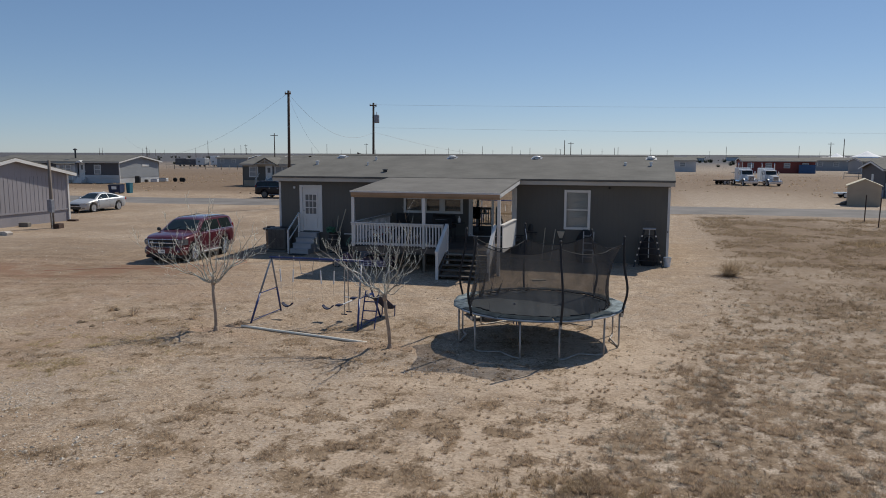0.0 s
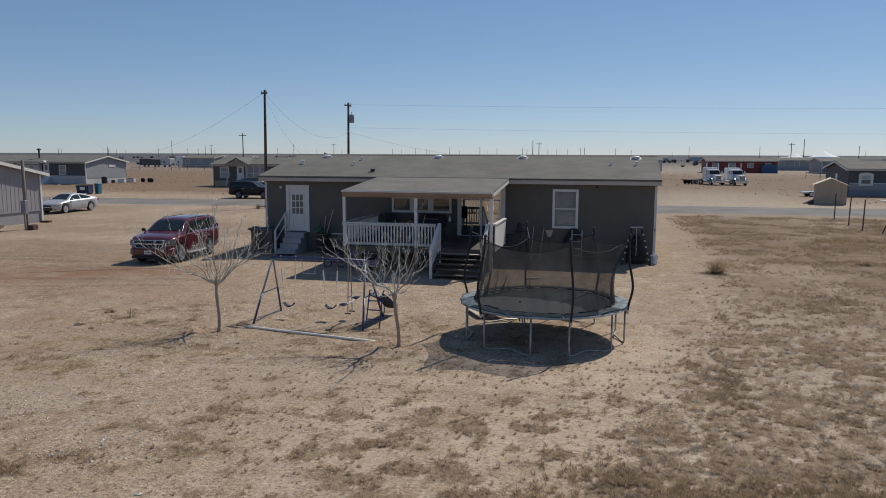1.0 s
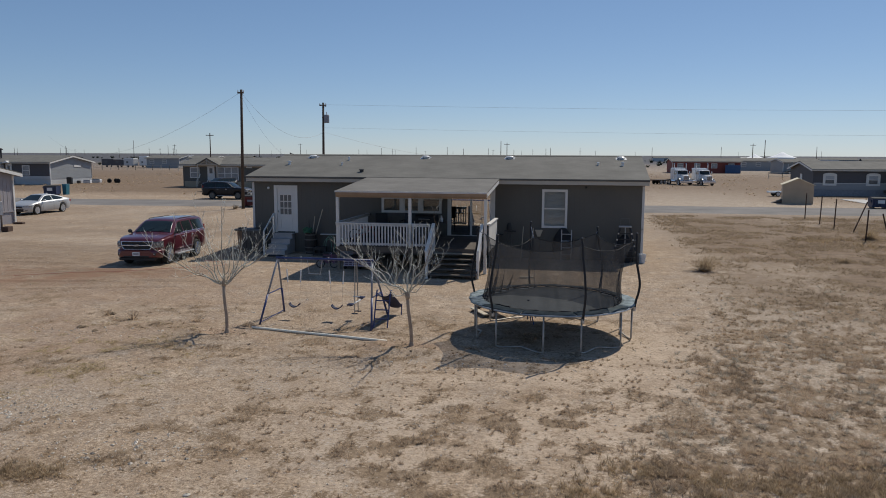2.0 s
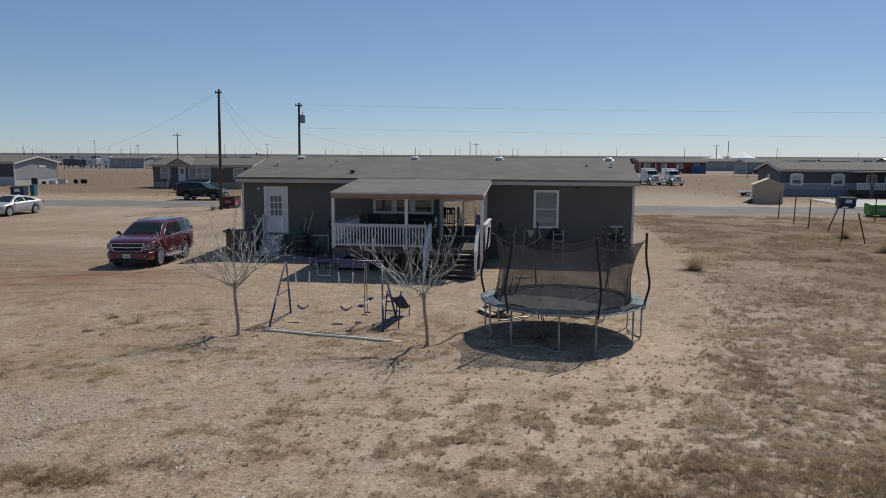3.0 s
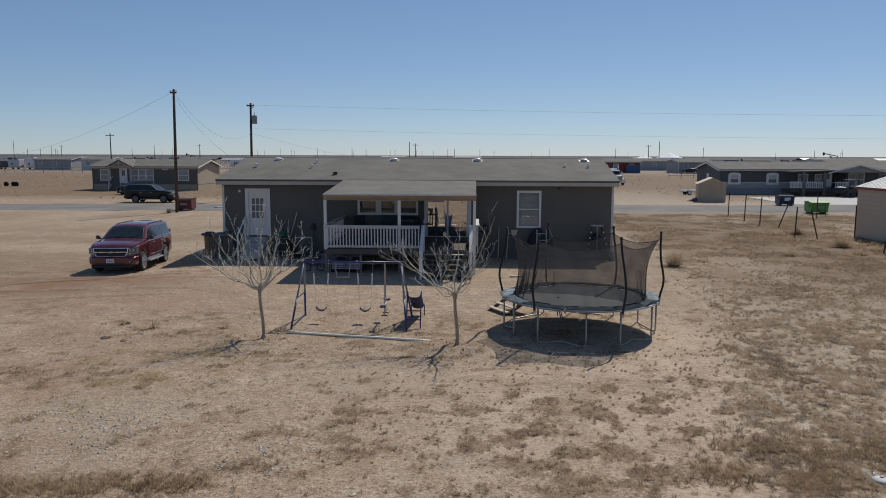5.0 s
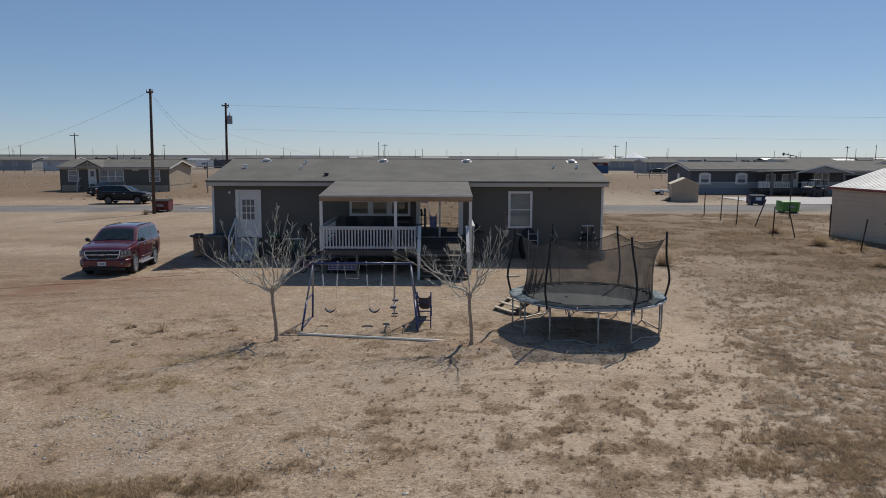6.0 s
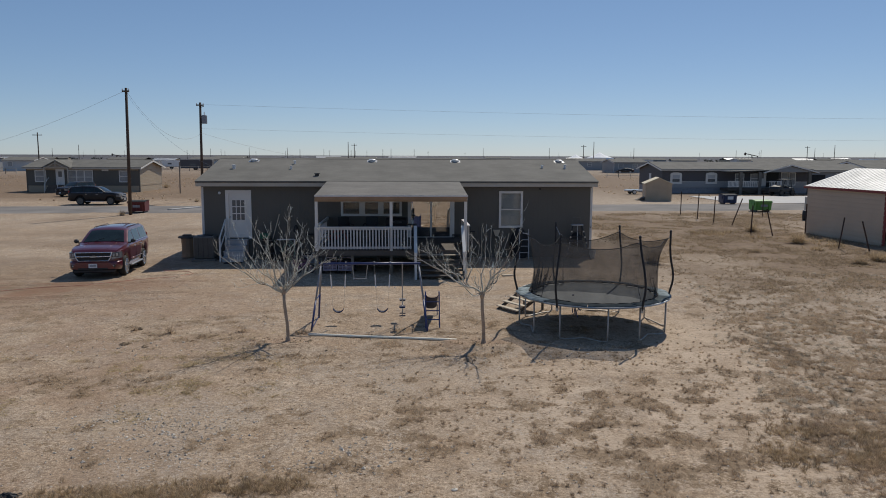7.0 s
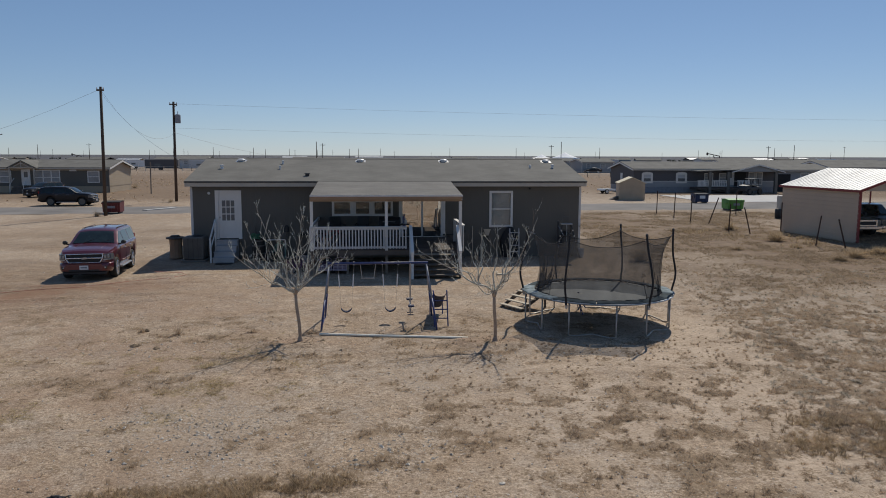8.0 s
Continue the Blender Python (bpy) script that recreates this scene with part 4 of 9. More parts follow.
def build_trampoline():
    cx, cy, R, Z = -2.42, 17.42, 1.97, 0.88
    t = thing("trampoline", "large round trampoline with sagging black safety net and teal pad", "trampoline", cx, cy, 0)

    def ring(r, z, n=48):
        return [(r * math.cos(math.tau * k / n), r * math.sin(math.tau * k / n), z) for k in range(n)]
    part("frame_ring", tb(ring(R, Z - 0.025), 0.024, n=6, closed=True), M["galv"], t)
    bm = B()
    sheet(bm, lambda u, v: ((0.02 + (R - 0.30) * v) * math.cos(math.tau * u), (0.02 + (R - 0.30) * v) * math.sin(math.tau * u), Z - 0.02 - 0.05 * (1 - v * v)), 48, 8)
    part("jump_mat", bm, M["jump"], t, smooth=True)
    # springs between mat and ring
    for k in range(72):
        a = math.tau * k / 72
        c, s = math.cos(a), math.sin(a)
        part("spring", tb([((R - 0.31) * c, (R - 0.31) * s, Z - 0.025), ((R - 0.03) * c, (R - 0.03) * s, Z - 0.035)], 0.009, n=4), M["galv"], t)
    # the pad is torn and slipped in places
    rng = random.Random(4)

    def pad(u0, u1, inner=0):
        def fn(u, v):
            a = math.tau * (u0 + (u1 - u0) * u)
            wob = 0.010 * math.sin(a * 9) + 0.006 * math.sin(a * 23 + 1)
            r = R - 0.29 + wob * 0.6 + v * (0.33 + wob)
            if inner:
                r -= 0.05 * v
            sag = -0.02 * v ** 3 + 0.005 * math.sin(a * 17) * v
            return (r * math.cos(a), r * math.sin(a), Z + 0.022 + sag)
        return fn
    for u0, u1, key in ((-0.062, 0.062, 0), (0.064, 0.20, 1), (0.202, 0.33, 1), (0.332, 0.436, 1), (0.438, 0.606, 0), (0.608, 0.70, 1), (0.702, 0.80, 1), (0.802, 0.936, 1)):
        bm = sheet(B(), pad(u0, u1, key), 24, 5)
        r = bmesh.ops.extrude_face_region(bm, geom=bm.faces[:])
        bmesh.ops.translate(bm, vec=(0, 0, -0.016), verts=[g for g in r["geom"] if isinstance(g, bmesh.types.BMVert)])
        part("spring_pad", bm, M["darkpad"] if key else M["pad"], t, smooth=True)
    # legs: six W-shaped frames
    legs = []
    for k in range(6):
        mid = radians(-110.3 + 60 * k)
        half = radians(17.5)
        a0, a1 = mid - half, mid + half
        r = R - 0.05
        p0, p1 = (r * math.cos(a0), r * math.sin(a0)), (r * math.cos(a1), r * math.sin(a1))
        m = ((p0[0] + p1[0]) / 2 * 0.93, (p0[1] + p1[1]) / 2 * 0.93)
        pts = [(p0[0], p0[1], Z - 0.03), (p0[0], p0[1], 0.06), (p0[0] * 0.995, p0[1] * 0.995, 0.02), ((p0[0] * 3 + m[0]) / 4, (p0[1] * 3 + m[1]) / 4, 0.005), (m[0], m[1], 0.055),
               ((p1[0] * 3 + m[0]) / 4, (p1[1] * 3 + m[1]) / 4, 0.005), (p1[0] * 0.995, p1[1] * 0.995, 0.02), (p1[0], p1[1], 0.06), (p1[0], p1[1], Z - 0.03)]
        part("leg_frame", tb(pts, 0.021, n=8), M["rustgalv"], t, smooth=True)
        legs.append((a0, a1))
    # net poles: bowed out at the foot, straight above
    tops = []
    for k, deg in enumerate((-129.5, -67.5, -7.5, 53, 109, 168)):
        a = radians(deg)
        c, s = math.cos(a), math.sin(a)
        lean = (0.11, 0.16, 0.0, 0.15, 0.0, 0.08)[k]
        ht = (2.51, 2.50, 2.49, 2.46, 2.52, 2.50)[k]
        knots = [(0.76, 0.01), (0.90, 0.015), (1.05, 0.06), (1.20, 0.10), (1.38, 0.11), (1.60, 0.07), (1.82, 0.02), (2.10, -lean * 0.5), (ht, -lean)]
        zs = np.linspace(0.76, ht, 26)
        rs = R + np.convolve(np.pad(np.interp(zs, [q[0] for q in knots], [q[1] for q in knots]), 2, "edge"), [0.1, 0.2, 0.4, 0.2, 0.1], "valid")
        pole = part("net_pole", tb([(r * c, r * s, z) for r, z in zip(rs, zs)], 0.027, n=8), M["black"], t, "black foam-sleeved bowed pole", smooth=True)
        part("pole_clamp", bx(-0.03, 0.03, -0.035, 0.035, 0.70, 0.80, bevel=0.01, m=Matrix.Translation(((R + 0.0) * c, (R + 0.0) * s, 0))), M["galv"], pole)
        r = R - lean
        part("pole_cap", lathe(B(), [(0.022, 0), (0.034, 0.006), (0.034, 0.05), (0.015, 0.07)], 8, "Z", (r * c, r * s, ht)), M["trimblack"], pole)
        # the net hangs on a short strap below the cap; two corners have sagged inwards
        inward, below = ((0.05, 0.13), (0.05, 0.12), (0.05, 0.14), (0.06, 0.12), (0.30, 0.34), (0.20, 0.13))[k]
        rn, zn = r - inward, ht - below
        part("net_strap", tb([(r * c, r * s, ht - 0.06), (rn * c, rn * s, zn)], 0.009, n=4), M["greyblue"], pole)
        tops.append((a, rn, zn))
    # netting: hangs in bays from pole to pole, drawn in at the foot
    order = sorted(tops)
    for i, (a, r, ht) in enumerate(order):
        b, r2, h2 = order[(i + 1) % len(order)]
        if b < a:
            b += math.tau
        # the bay at the far left is slack and gathered
        slack = 1.0 if radians(100) < a < radians(120) else 0.0

        def net(u, v, a=a, b=b, r=r, r2=r2, ht=ht, h2=h2, slack=slack):
            q = a + (b - a) * u
            belly = math.sin(math.pi * u)
            top = ht + (h2 - ht) * u - (0.17 + 0.10 * slack) * belly
            foot = Z + 0.01
            z = foot + (top - foot) * v
            # straight chord between the pole tops above, a round foot below
            chord = ((1 - u) * r * math.cos(a) + u * r2 * math.cos(b), (1 - u) * r * math.sin(a) + u * r2 * math.sin(b))
            rf = R - 0.34 + 0.03 * math.sin(9 * q) - 0.10 * slack
            base = (rf * math.cos(q), rf * math.sin(q))
            w = v ** 0.8
            fold = 0.020 + 0.030 * slack
            wr = fold * math.sin(q * 31 + v * 4) * (1 - v) + 0.02 * math.sin(q * 13 + 5 * v) + 0.010 * math.sin(q * 57 + 9 * v) * (1 - v)
            k = 1 - wr - 0.06 * math.sin(math.pi * v)
            return ((base[0] * (1 - w) + chord[0] * w) * k, (base[1] * (1 - w) + chord[1] * w) * k, z)
        part("net", sheet(B(), net, 40, 16), M["net"], t, "black see-through safety netting", smooth=True)
        part("net_hem", tube(B(), [net(u / 20, 1.0) for u in range(21)], 0.009, n=4), M["black"], t)
        # the hem gathered round the mat
        part("net_foot", tube(B(), [net(u / 30, 0.0) for u in range(31)], 0.018, n=5), M["black"], t, smooth=True)
    # a loose strap hanging below the mat
    for dx, dy, zl in ((0, 0, 0.30), (0.05, 0.04, 0.22), (-0.06, -0.03, 0.36), (0.09, -0.05, 0.42)):
        part("strap", tb([(-0.55 + dx * 0.2, -0.1 + dy * 0.2, 0.84), (-0.53 + dx * 0.6, -0.12 + dy, 0.58), (-0.50 + dx, -0.1 + dy, (0.58 + zl) / 2), (-0.47 + dx * 1.3, -0.13 + dy, zl)], 0.010, n=5, r1=0.016), M["blue"], t)
    return t


build_trampoline()


def build_steps_rack():
    s = thing("wooden_step", "small weathered wooden step unit beside the trampoline", "steps", -3.98, 19.45, 0, -60)
    for k in range(5):
        z, y = 0.08 + 0.11 * k, -0.5 + 0.22 * k
        part("tread", bx(-0.48, 0.48, y - 0.075, y + 0.075, z, z + 0.03, bevel=0.005), M["paletread"], s)
    for x in (-0.44, 0.40):
        part("stringer", prism(B(), [(-0.66, -0.03), (-0.52, -0.03), (0.45, 0.44), (0.45, 0.52), (0.33, 0.52)], "X", x, x + 0.04), M["greywood"], s)
        part("leg", bx(x, x + 0.04, 0.40, 0.46, -0.03, 0.50), M["greywood"], s)
    return s


build_steps_rack()

# ---- swing set ----


def build_swing():
    s = thing("swing_set", "rusted navy metal swing set with two swings and glider", "swing set", -8.3, 17.75, 0)
    x0, x1, zt = -1.30, 1.27, 1.62
    part("top_bar", tb([(x0 - 0.05, 0, zt), (x1 + 0.05, 0, zt)], 0.032, n=8), M["blue"], s, smooth=True)
    for x, sx in ((x0, -0.18), (x1, 0.22)):
        for y in (-0.86, 0.80):
            mid = (x + sx * 0.55, y * 0.55, zt * 0.45)
            leg = part("leg", tb([(x, 0, zt - 0.01), mid], 0.025, n=8), M["greyblue"], s, "faded grey upper leg", smooth=True)
            part("lower_leg", tb([mid, (x + sx, y, -0.03)], 0.027, n=8), M["blue"], leg, smooth=True)
        part("brace", tb([(x + sx * 0.55, -0.86 * 0.55, zt * 0.45), (x + sx * 0.55, 0.80 * 0.55, zt * 0.45)], 0.014), M["blue"], s)
        part("ground_brace", tb([(x + sx * 0.97, -0.82, 0.05), (x + sx * 0.97, 0.76, 0.05)], 0.012), M["blue"], s)
    for cxs in (-0.86, 0.31):
        seat = part("swing_seat", sheet(B(), lambda u, v: (cxs - 0.14 + 0.28 * u, -0.07 + 0.14 * v, 0.42 - 0.09 * math.sin(math.pi * u) ** 0.7), 12, 2), M["slide"], s, "dark blue sling seat")
        bm = seat.data
        b2 = bmesh.new()
        b2.from_mesh(bm)
        r = bmesh.ops.extrude_face_region(b2, geom=b2.faces[:])
        bmesh.ops.translate(b2, vec=(0, 0, -0.025), verts=[g for g in r["geom"] if isinstance(g, bmesh.types.BMVert)])
        b2.to_mesh(bm)
        b2.free()
        for dx in (-0.14, 0.14):
            part("chain", tb([(cxs + dx, 0, 0.42), (cxs + dx * 1.5, 0, zt - 0.03)], 0.0022, n=4), M["galv"], s)
            part("chain_grip", tb([(cxs + dx * 1.25, 0, 0.98), (cxs + dx * 1.4, 0, 1.32)], 0.017, n=6), M["plasticwhite"], s)
            part("hanger", tb([(cxs + dx * 1.5, 0, zt - 0.05), (cxs + dx * 1.5, 0, zt + 0.055)], 0.02, n=6), M["galv"], s)
    # trapeze bar between the swings
    for dx in (-0.14, 0.14):
        part("trapeze_chain", tb([(-0.28 + dx * 1.5, 0, zt), (-0.28 + dx * 1.1, 0, 1.22)], 0.008, n=4), M["galv"], s)
    part("trapeze_bar", tb([(-0.46, 0, 1.22), (-0.10, 0, 1.22)], 0.009), M["galv"], s)
    # glider
    for y in (-0.16, 0.16):
        part("glider_rod", tb([(0.84, y * 0.5, zt), (0.84, y, 0.24)], 0.014), M["rustgalv"], s)
    g = part("glider_beam", tb([(0.84, -0.55, 0.52), (0.84, 0.55, 0.50)], 0.02), M["plasticwhite"], s)
    for y in (-0.48, 0.48):
        part("glider_seat", bx(0.76, 0.92, y - 0.10, y + 0.10, 0.53, 0.565, bevel=0.012), M["slide"], s)
    for y, z in ((-0.16, 0.24), (0.16, 0.24), (0.0, 0.66)):
        part("foot_peg", tb([(0.76, y, z), (0.92, y, z)], 0.016), M["slide"] if z < 0.5 else M["plasticwhite"], s)
    # slide
    sl = part("slide", B(), M["slide"], s, "dark blue plastic slide")
    lx0, lx1 = 1.46, 1.80

    def chute(u, v):
        y = -0.22 + 1.35 * u
        z = 0.74 - 0.10 * u - 0.52 * (u ** 1.25) + 0.10 * max(0, u - 0.85) / 0.15 * 0.6
        lip = 0.09 * abs(2 * v - 1) ** 4
        return (lx0 + (lx1 - lx0) * v, y, z + lip)
    bm = sheet(B(), chute, 14, 10)
    r = bmesh.ops.extrude_face_region(bm, geom=bm.faces[:])
    bmesh.ops.translate(bm, vec=(0, 0, -0.02), verts=[q for q in r["geom"] if isinstance(q, bmesh.types.BMVert)])
    part("chute", bm, M["slide"], sl, smooth=True)
    for x in (lx0 - 0.01, lx1 + 0.01):
        part("ladder_rail", tb([(x, -0.55, -0.03), (x, -0.24, 0.76), (x, -0.18, 0.88), (x, -0.08, 0.87)], 0.018), M["blue"], sl)
        part("slide_leg", tb([(x, 1.02, 0.30), (x, 1.02, 0.10), (x, 0.96, -0.03)], 0.016), M["blue"], sl)
    for k in range(3):
        z = 0.2 + 0.22 * k
        y = -0.55 + 0.31 * (z + 0.03) / 0.83
        part("rung", tb([(lx0, y, z), (lx1, y, z)], 0.016), M["blue"], sl)
    part("slide_brace", tb([(1.40, 0.42, 0.70), (lx0, -0.2, 0.74)], 0.014), M["blue"], sl)
    return s


build_swing()

# ---- bare young trees ----


def shoot(bm, rng, p, d, length, r, depth):
    """A thin side shoot that bends upwards, with a few shoots of its own."""
    n = (6, 4, 3)[depth]
    pts, q = [p.copy()], p.copy()
    for k in range(n):
        d = (d + Vector((rng.uniform(-1, 1), rng.uniform(-1, 1), rng.uniform(-0.7, 1.2))) * 0.26).normalized()
        q = q + d * (length / n)
        pts.append(q.copy())
    tube(bm, pts, r, n=4, r1=max(0.0016, r * 0.35))
    if depth == 2:
        return
    for k in range((2, 1)[depth] + (rng.random() < 0.5)):
        f = rng.uniform(0.25, 0.9)
        i = min(n - 1, int(f * n))
        along = (pts[i + 1] - pts[i]).normalized()
        side = Vector((rng.uniform(-1, 1), rng.uniform(-1, 1), rng.uniform(0.0, 0.9))).normalized()
        shoot(bm, rng, pts[i].lerp(pts[i + 1], f * n - i), (along + side * 0.6).normalized(), length * rng.uniform(0.35, 0.65), max(0.0022, r * 0.62), depth + 1)


def limb(bm, rng, p, tip, droop, r, shoots):
    """A main limb from the fork p to its tip, running outwards at first and then rising, set with upright side shoots."""
    n = 14
    mid = p.lerp(tip, 0.5) + Vector((rng.uniform(-0.05, 0.05), rng.uniform(-0.05, 0.05), -droop))
    ph = rng.uniform(0, 6)
    pts = []
    for k in range(n + 1):
        f = k / n
        q = p * (1 - f) ** 2 + mid * (2 * f * (1 - f)) + tip * f * f
        kink = 0.055 * math.sin(math.pi * min(1, 1.6 * f))
        pts.append(q + Vector((math.sin(8 * f + ph), math.cos(10 * f + ph), math.sin(13 * f + 2 * ph))) * kink)
    tube(bm, pts, r, n=6, r1=0.003)
    length = (tip - p).length
    for k in range(shoots):
        f = 0.18 + 0.78 * (k + rng.uniform(0.1, 0.9)) / shoots
        i = min(n - 1, int(f * n))
        along = (pts[i + 1] - pts[i]).normalized()
        side = Vector((rng.uniform(-1, 1), rng.uniform(-1, 1), rng.uniform(-0.15, 1.0))).normalized()
        shoot(bm, rng, pts[i].lerp(pts[i + 1], f * n - i), (along * rng.uniform(0.5, 0.9) + side * 0.9).normalized(), length * rng.uniform(0.16, 0.40) * (1.2 - 0.6 * f), max(0.0032, r * 0.27 * (1 - 0.4 * f)), 0)
    return pts


def build_tree(x, y, seed, fork, limbs, label):
    rng = random.Random(seed)
    t = thing("young_tree", label, "tree", x, y, 0, group="bare trees in the yard")
    fx, fy, fz = fork
    pts = [(0, 0, -0.06), (0.004, 0, 0.08), (fx * 0.3 + 0.010, fy * 0.3 + 0.01, fz * 0.35), (fx * 0.7 - 0.008, fy * 0.7 - 0.01, fz * 0.7), (fx, fy, fz)]
    part("trunk", tb(pts, 0.044, n=9, r1=0.038), M["bark"], t, smooth=True)
    part("root_flare", lathe(B(), [(0.09, -0.05), (0.07, 0.01), (0.053, 0.06), (0.046, 0.1)], 9), M["bark"], t, smooth=True)
    part("fork_knot", lathe(B(), [(0.043, -0.10), (0.055, -0.04), (0.056, 0.02), (0.035, 0.06), (0.01, 0.07)], 9, "Z", fork), M["bark"], t, smooth=True)
    mains = []
    for i, (tip, droop, r, shoots) in enumerate(limbs):
        bm = B()
        p, tip = Vector(fork) + Vector((0, 0, rng.uniform(-0.10, 0.03))), Vector(tip)
        # later limbs spring from the first ones, a little way out
        if i >= 4:
            near = max(mains, key=lambda m: (m[-1] - m[0]).normalized().dot((tip - p).normalized()))
            p = near[rng.choice((0, 1, 2, 3))]
        path = limb(bm, rng, p, tip, droop, r * 0.66, shoots + 2)
        mains.append(path)
        part("branch", bm, M["twig"], t, smooth=True)
    # short crowded limbs just above the fork
    for k in range(6):
        a = k * math.tau / 6 + rng.uniform(-0.3, 0.3)
        bm = B()
        limb(bm, rng, Vector(fork) + Vector((0, 0, rng.uniform(-0.08, 0.05))), Vector(fork) + Vector((0.55 * math.cos(a), 0.55 * math.sin(a), rng.uniform(0.30, 0.80))) * rng.uniform(0.8, 1.15), 0.08, 0.013, 4)
        part("branch", bm, M["twig"], t, smooth=True)
    return t


build_tree(-10.22, 16.0, 11, (-0.10, 0.10, 1.20), [
    ((-1.39, -1.19, 2.34), 0.20, .034, 8), ((0.14, -0.35, 3.12), 0.05, .032, 9), ((1.15, 0.42, 1.97), -0.24, .034, 8), ((0.70, 1.4, 2.35), 0.16, .032, 8),
    ((-1.05, -0.75, 2.10), 0.16, .022, 5), ((-0.95, 0.55, 2.95), 0.26, .028, 7), ((-1.10, -0.30, 2.60), 0.20, .024, 6), ((-0.45, -0.2, 2.60), 0.12, .022, 5), ((0.30, 0.80, 2.80), 0.16, .026, 7), ((0.55, -0.55, 2.35), 0.16, .022, 5), ((0.90, 0.3, 2.40), 0.10, .026, 6),
    ((-0.35, 1.1, 2.35), 0.16, .022, 6)], "leafless young tree with pale tangled twigs")
build_tree(-5.50, 15.6, 23, (-0.06, -0.13, 1.21), [
    ((-1.87, 0.24, 2.20), 0.06, .036, 8), ((0.82, -0.80, 3.08), 0.34, .034, 6), ((-0.80, -0.60, 1.85), 0.24, .022, 3), ((0.05, 0.12, 2.85), 0.10, .032, 6),
    ((-1.5, -0.05, 2.42), 0.16, .026, 6), ((-1.2, 0.5, 2.1), 0.12, .022, 4), ((-0.61, 0.66, 2.35), 0.18, .025, 4), ((-0.22, 0.80, 2.50), 0.14, .025, 4), ((0.62, 0.3, 2.62), 0.26, .026, 6), ((0.40, -0.3, 2.70), 0.20, .024, 5), ((0.85, 0.1, 2.30), 0.22, .022, 4)], "leafless young tree with long pale shoots")

# ---- loose things in the yard ----
pipe = thing("plastic_pipe", "long white plastic pipe lying on the sand", "pipe", -7.97, 16.13, 0.03)
a, b = Vector((-9.79, 16.47, 0.03)), Vector((-6.14, 15.80, 0.03))
part("tube", tb([a.lerp(b, k / 12) + Vector((0, 0.006 * math.sin(k), 0)) for k in range(13)], 0.029, n=10), M["pipewhite"], pipe, world_space=True, smooth=True)

cord = thing("extension_cord", "orange-red cord lying across the dirt", "cord", -17.5, 25.2, 0.0)
part("cable", tb([(-21.5, 22.3, .006), (-19.8, 23.4, .006), (-18.4, 23.9, .006), (-17.0, 25.0, .006), (-15.9, 25.6, .006), (-15.4, 26.3, .006), (-15.7, 26.8, .006), (-16.8, 27.2, .006)], 0.008, n=5), M["orange"], cord, world_space=True)

# ---- vehicles (front towards +x of their own axes) ----


def wheel(parent, x, y, r, w, side, rim="alloy", spokes=6):
    """side: +1 for the left flank, -1 for the right."""
    wh = part("wheel", B(), M["rubber"], parent)
    o = (x, y, r)
    part("tyre", lathe(B(), [(r * 0.7, -w * 0.3), (r * 0.73, -w / 2), (r * 0.9, -w / 2), (r * 0.985, -w * 0.36), (r, -w * 0.2), (r, w * 0.2), (r * 0.985, w * 0.36), (r * 0.9, w / 2), (r * 0.73, w / 2), (r * 0.7, w * 0.3)], 26, "Y", o), M["rubber"], wh, smooth=True)
    bm = B()
    f = side * w * 0.46
    lathe(bm, [(r * 0.16, f), (r * 0.14, f + side * 0.02), (r * 0.05, f + side * 0.025)], 10, "Y", o)
    for k in range(spokes):
        m = Matrix.Translation(o) @ Matrix.Rotation(math.tau * k / spokes, 4, "Y")
        box(bm, r * 0.1, r * 0.70, min(f - side * 0.02, f + side * 0.01), max(f - side * 0.02, f + side * 0.01), -r * 0.09, r * 0.09, m=m)
    lathe(bm, [(r * 0.64, f - side * 0.01), (r * 0.735, f + side * 0.012), (r * 0.70, f - side * 0.05)], 26, "Y", o)
    part("rim", bm, M[rim], wh)
    part("brake_disc", lathe(B(), [(r * 0.5, f - side * 0.06), (r * 0.5, f - side * 0.05), (r * 0.1, f - side * 0.05)], 16, "Y", o), M["trimblack"], wh)
    return wh


def curve1(pts, x):
    return float(np.interp(x, [p[0] for p in pts], [p[1] for p in pts]))


def hull(bm, L0, L1, top, half, bottom, arches, crown=0.03, n=64):
    """A lofted lower body. top, half, bottom: (x, value) curves; arches: (x, radius, hub height)."""
    xs = sorted({*np.linspace(L0, L1, n), *[p[0] for p in top], *[a + s * r * f for a, r, _ in arches for s in (-1, 1) for f in (0.999, 0.97, 0.9, 0.75)]})
    rows = []
    for x in xs:
        t, w, b = curve1(top, x), curve1(half, x), curve1(bottom, x)
        for a, r, zc in arches:
            if abs(x - a) < r:
                b = max(b, zc + math.sqrt(r * r - (x - a) ** 2))
        b = min(b, t - 0.08)
        mid = max(b + 0.02, b + (t - b) * 0.55)
        sec = [(w * 0.93, b), (w * 0.985, b + (mid - b) * 0.35), (w, mid), (w * 0.985, t - (t - mid) * 0.35), (w * 0.93, t - 0.012), (w * 0.80, t), (w * 0.4, t + crown)]
        rows.append([bm.verts.new((x, y, z)) for y, z in sec] + [bm.verts.new((x, -y, z)) for y, z in reversed(sec)])
    k = len(rows[0])
    for p, q in zip(rows, rows[1:]):
        for i in range(k):
            bm.faces.new((p[i], p[(i + 1) % k], q[(i + 1) % k], q[i]))
    bm.faces.new(rows[0])
    bm.faces.new(rows[-1][::-1])
    bmesh.ops.recalc_face_normals(bm, faces=bm.faces[:])
    return bm


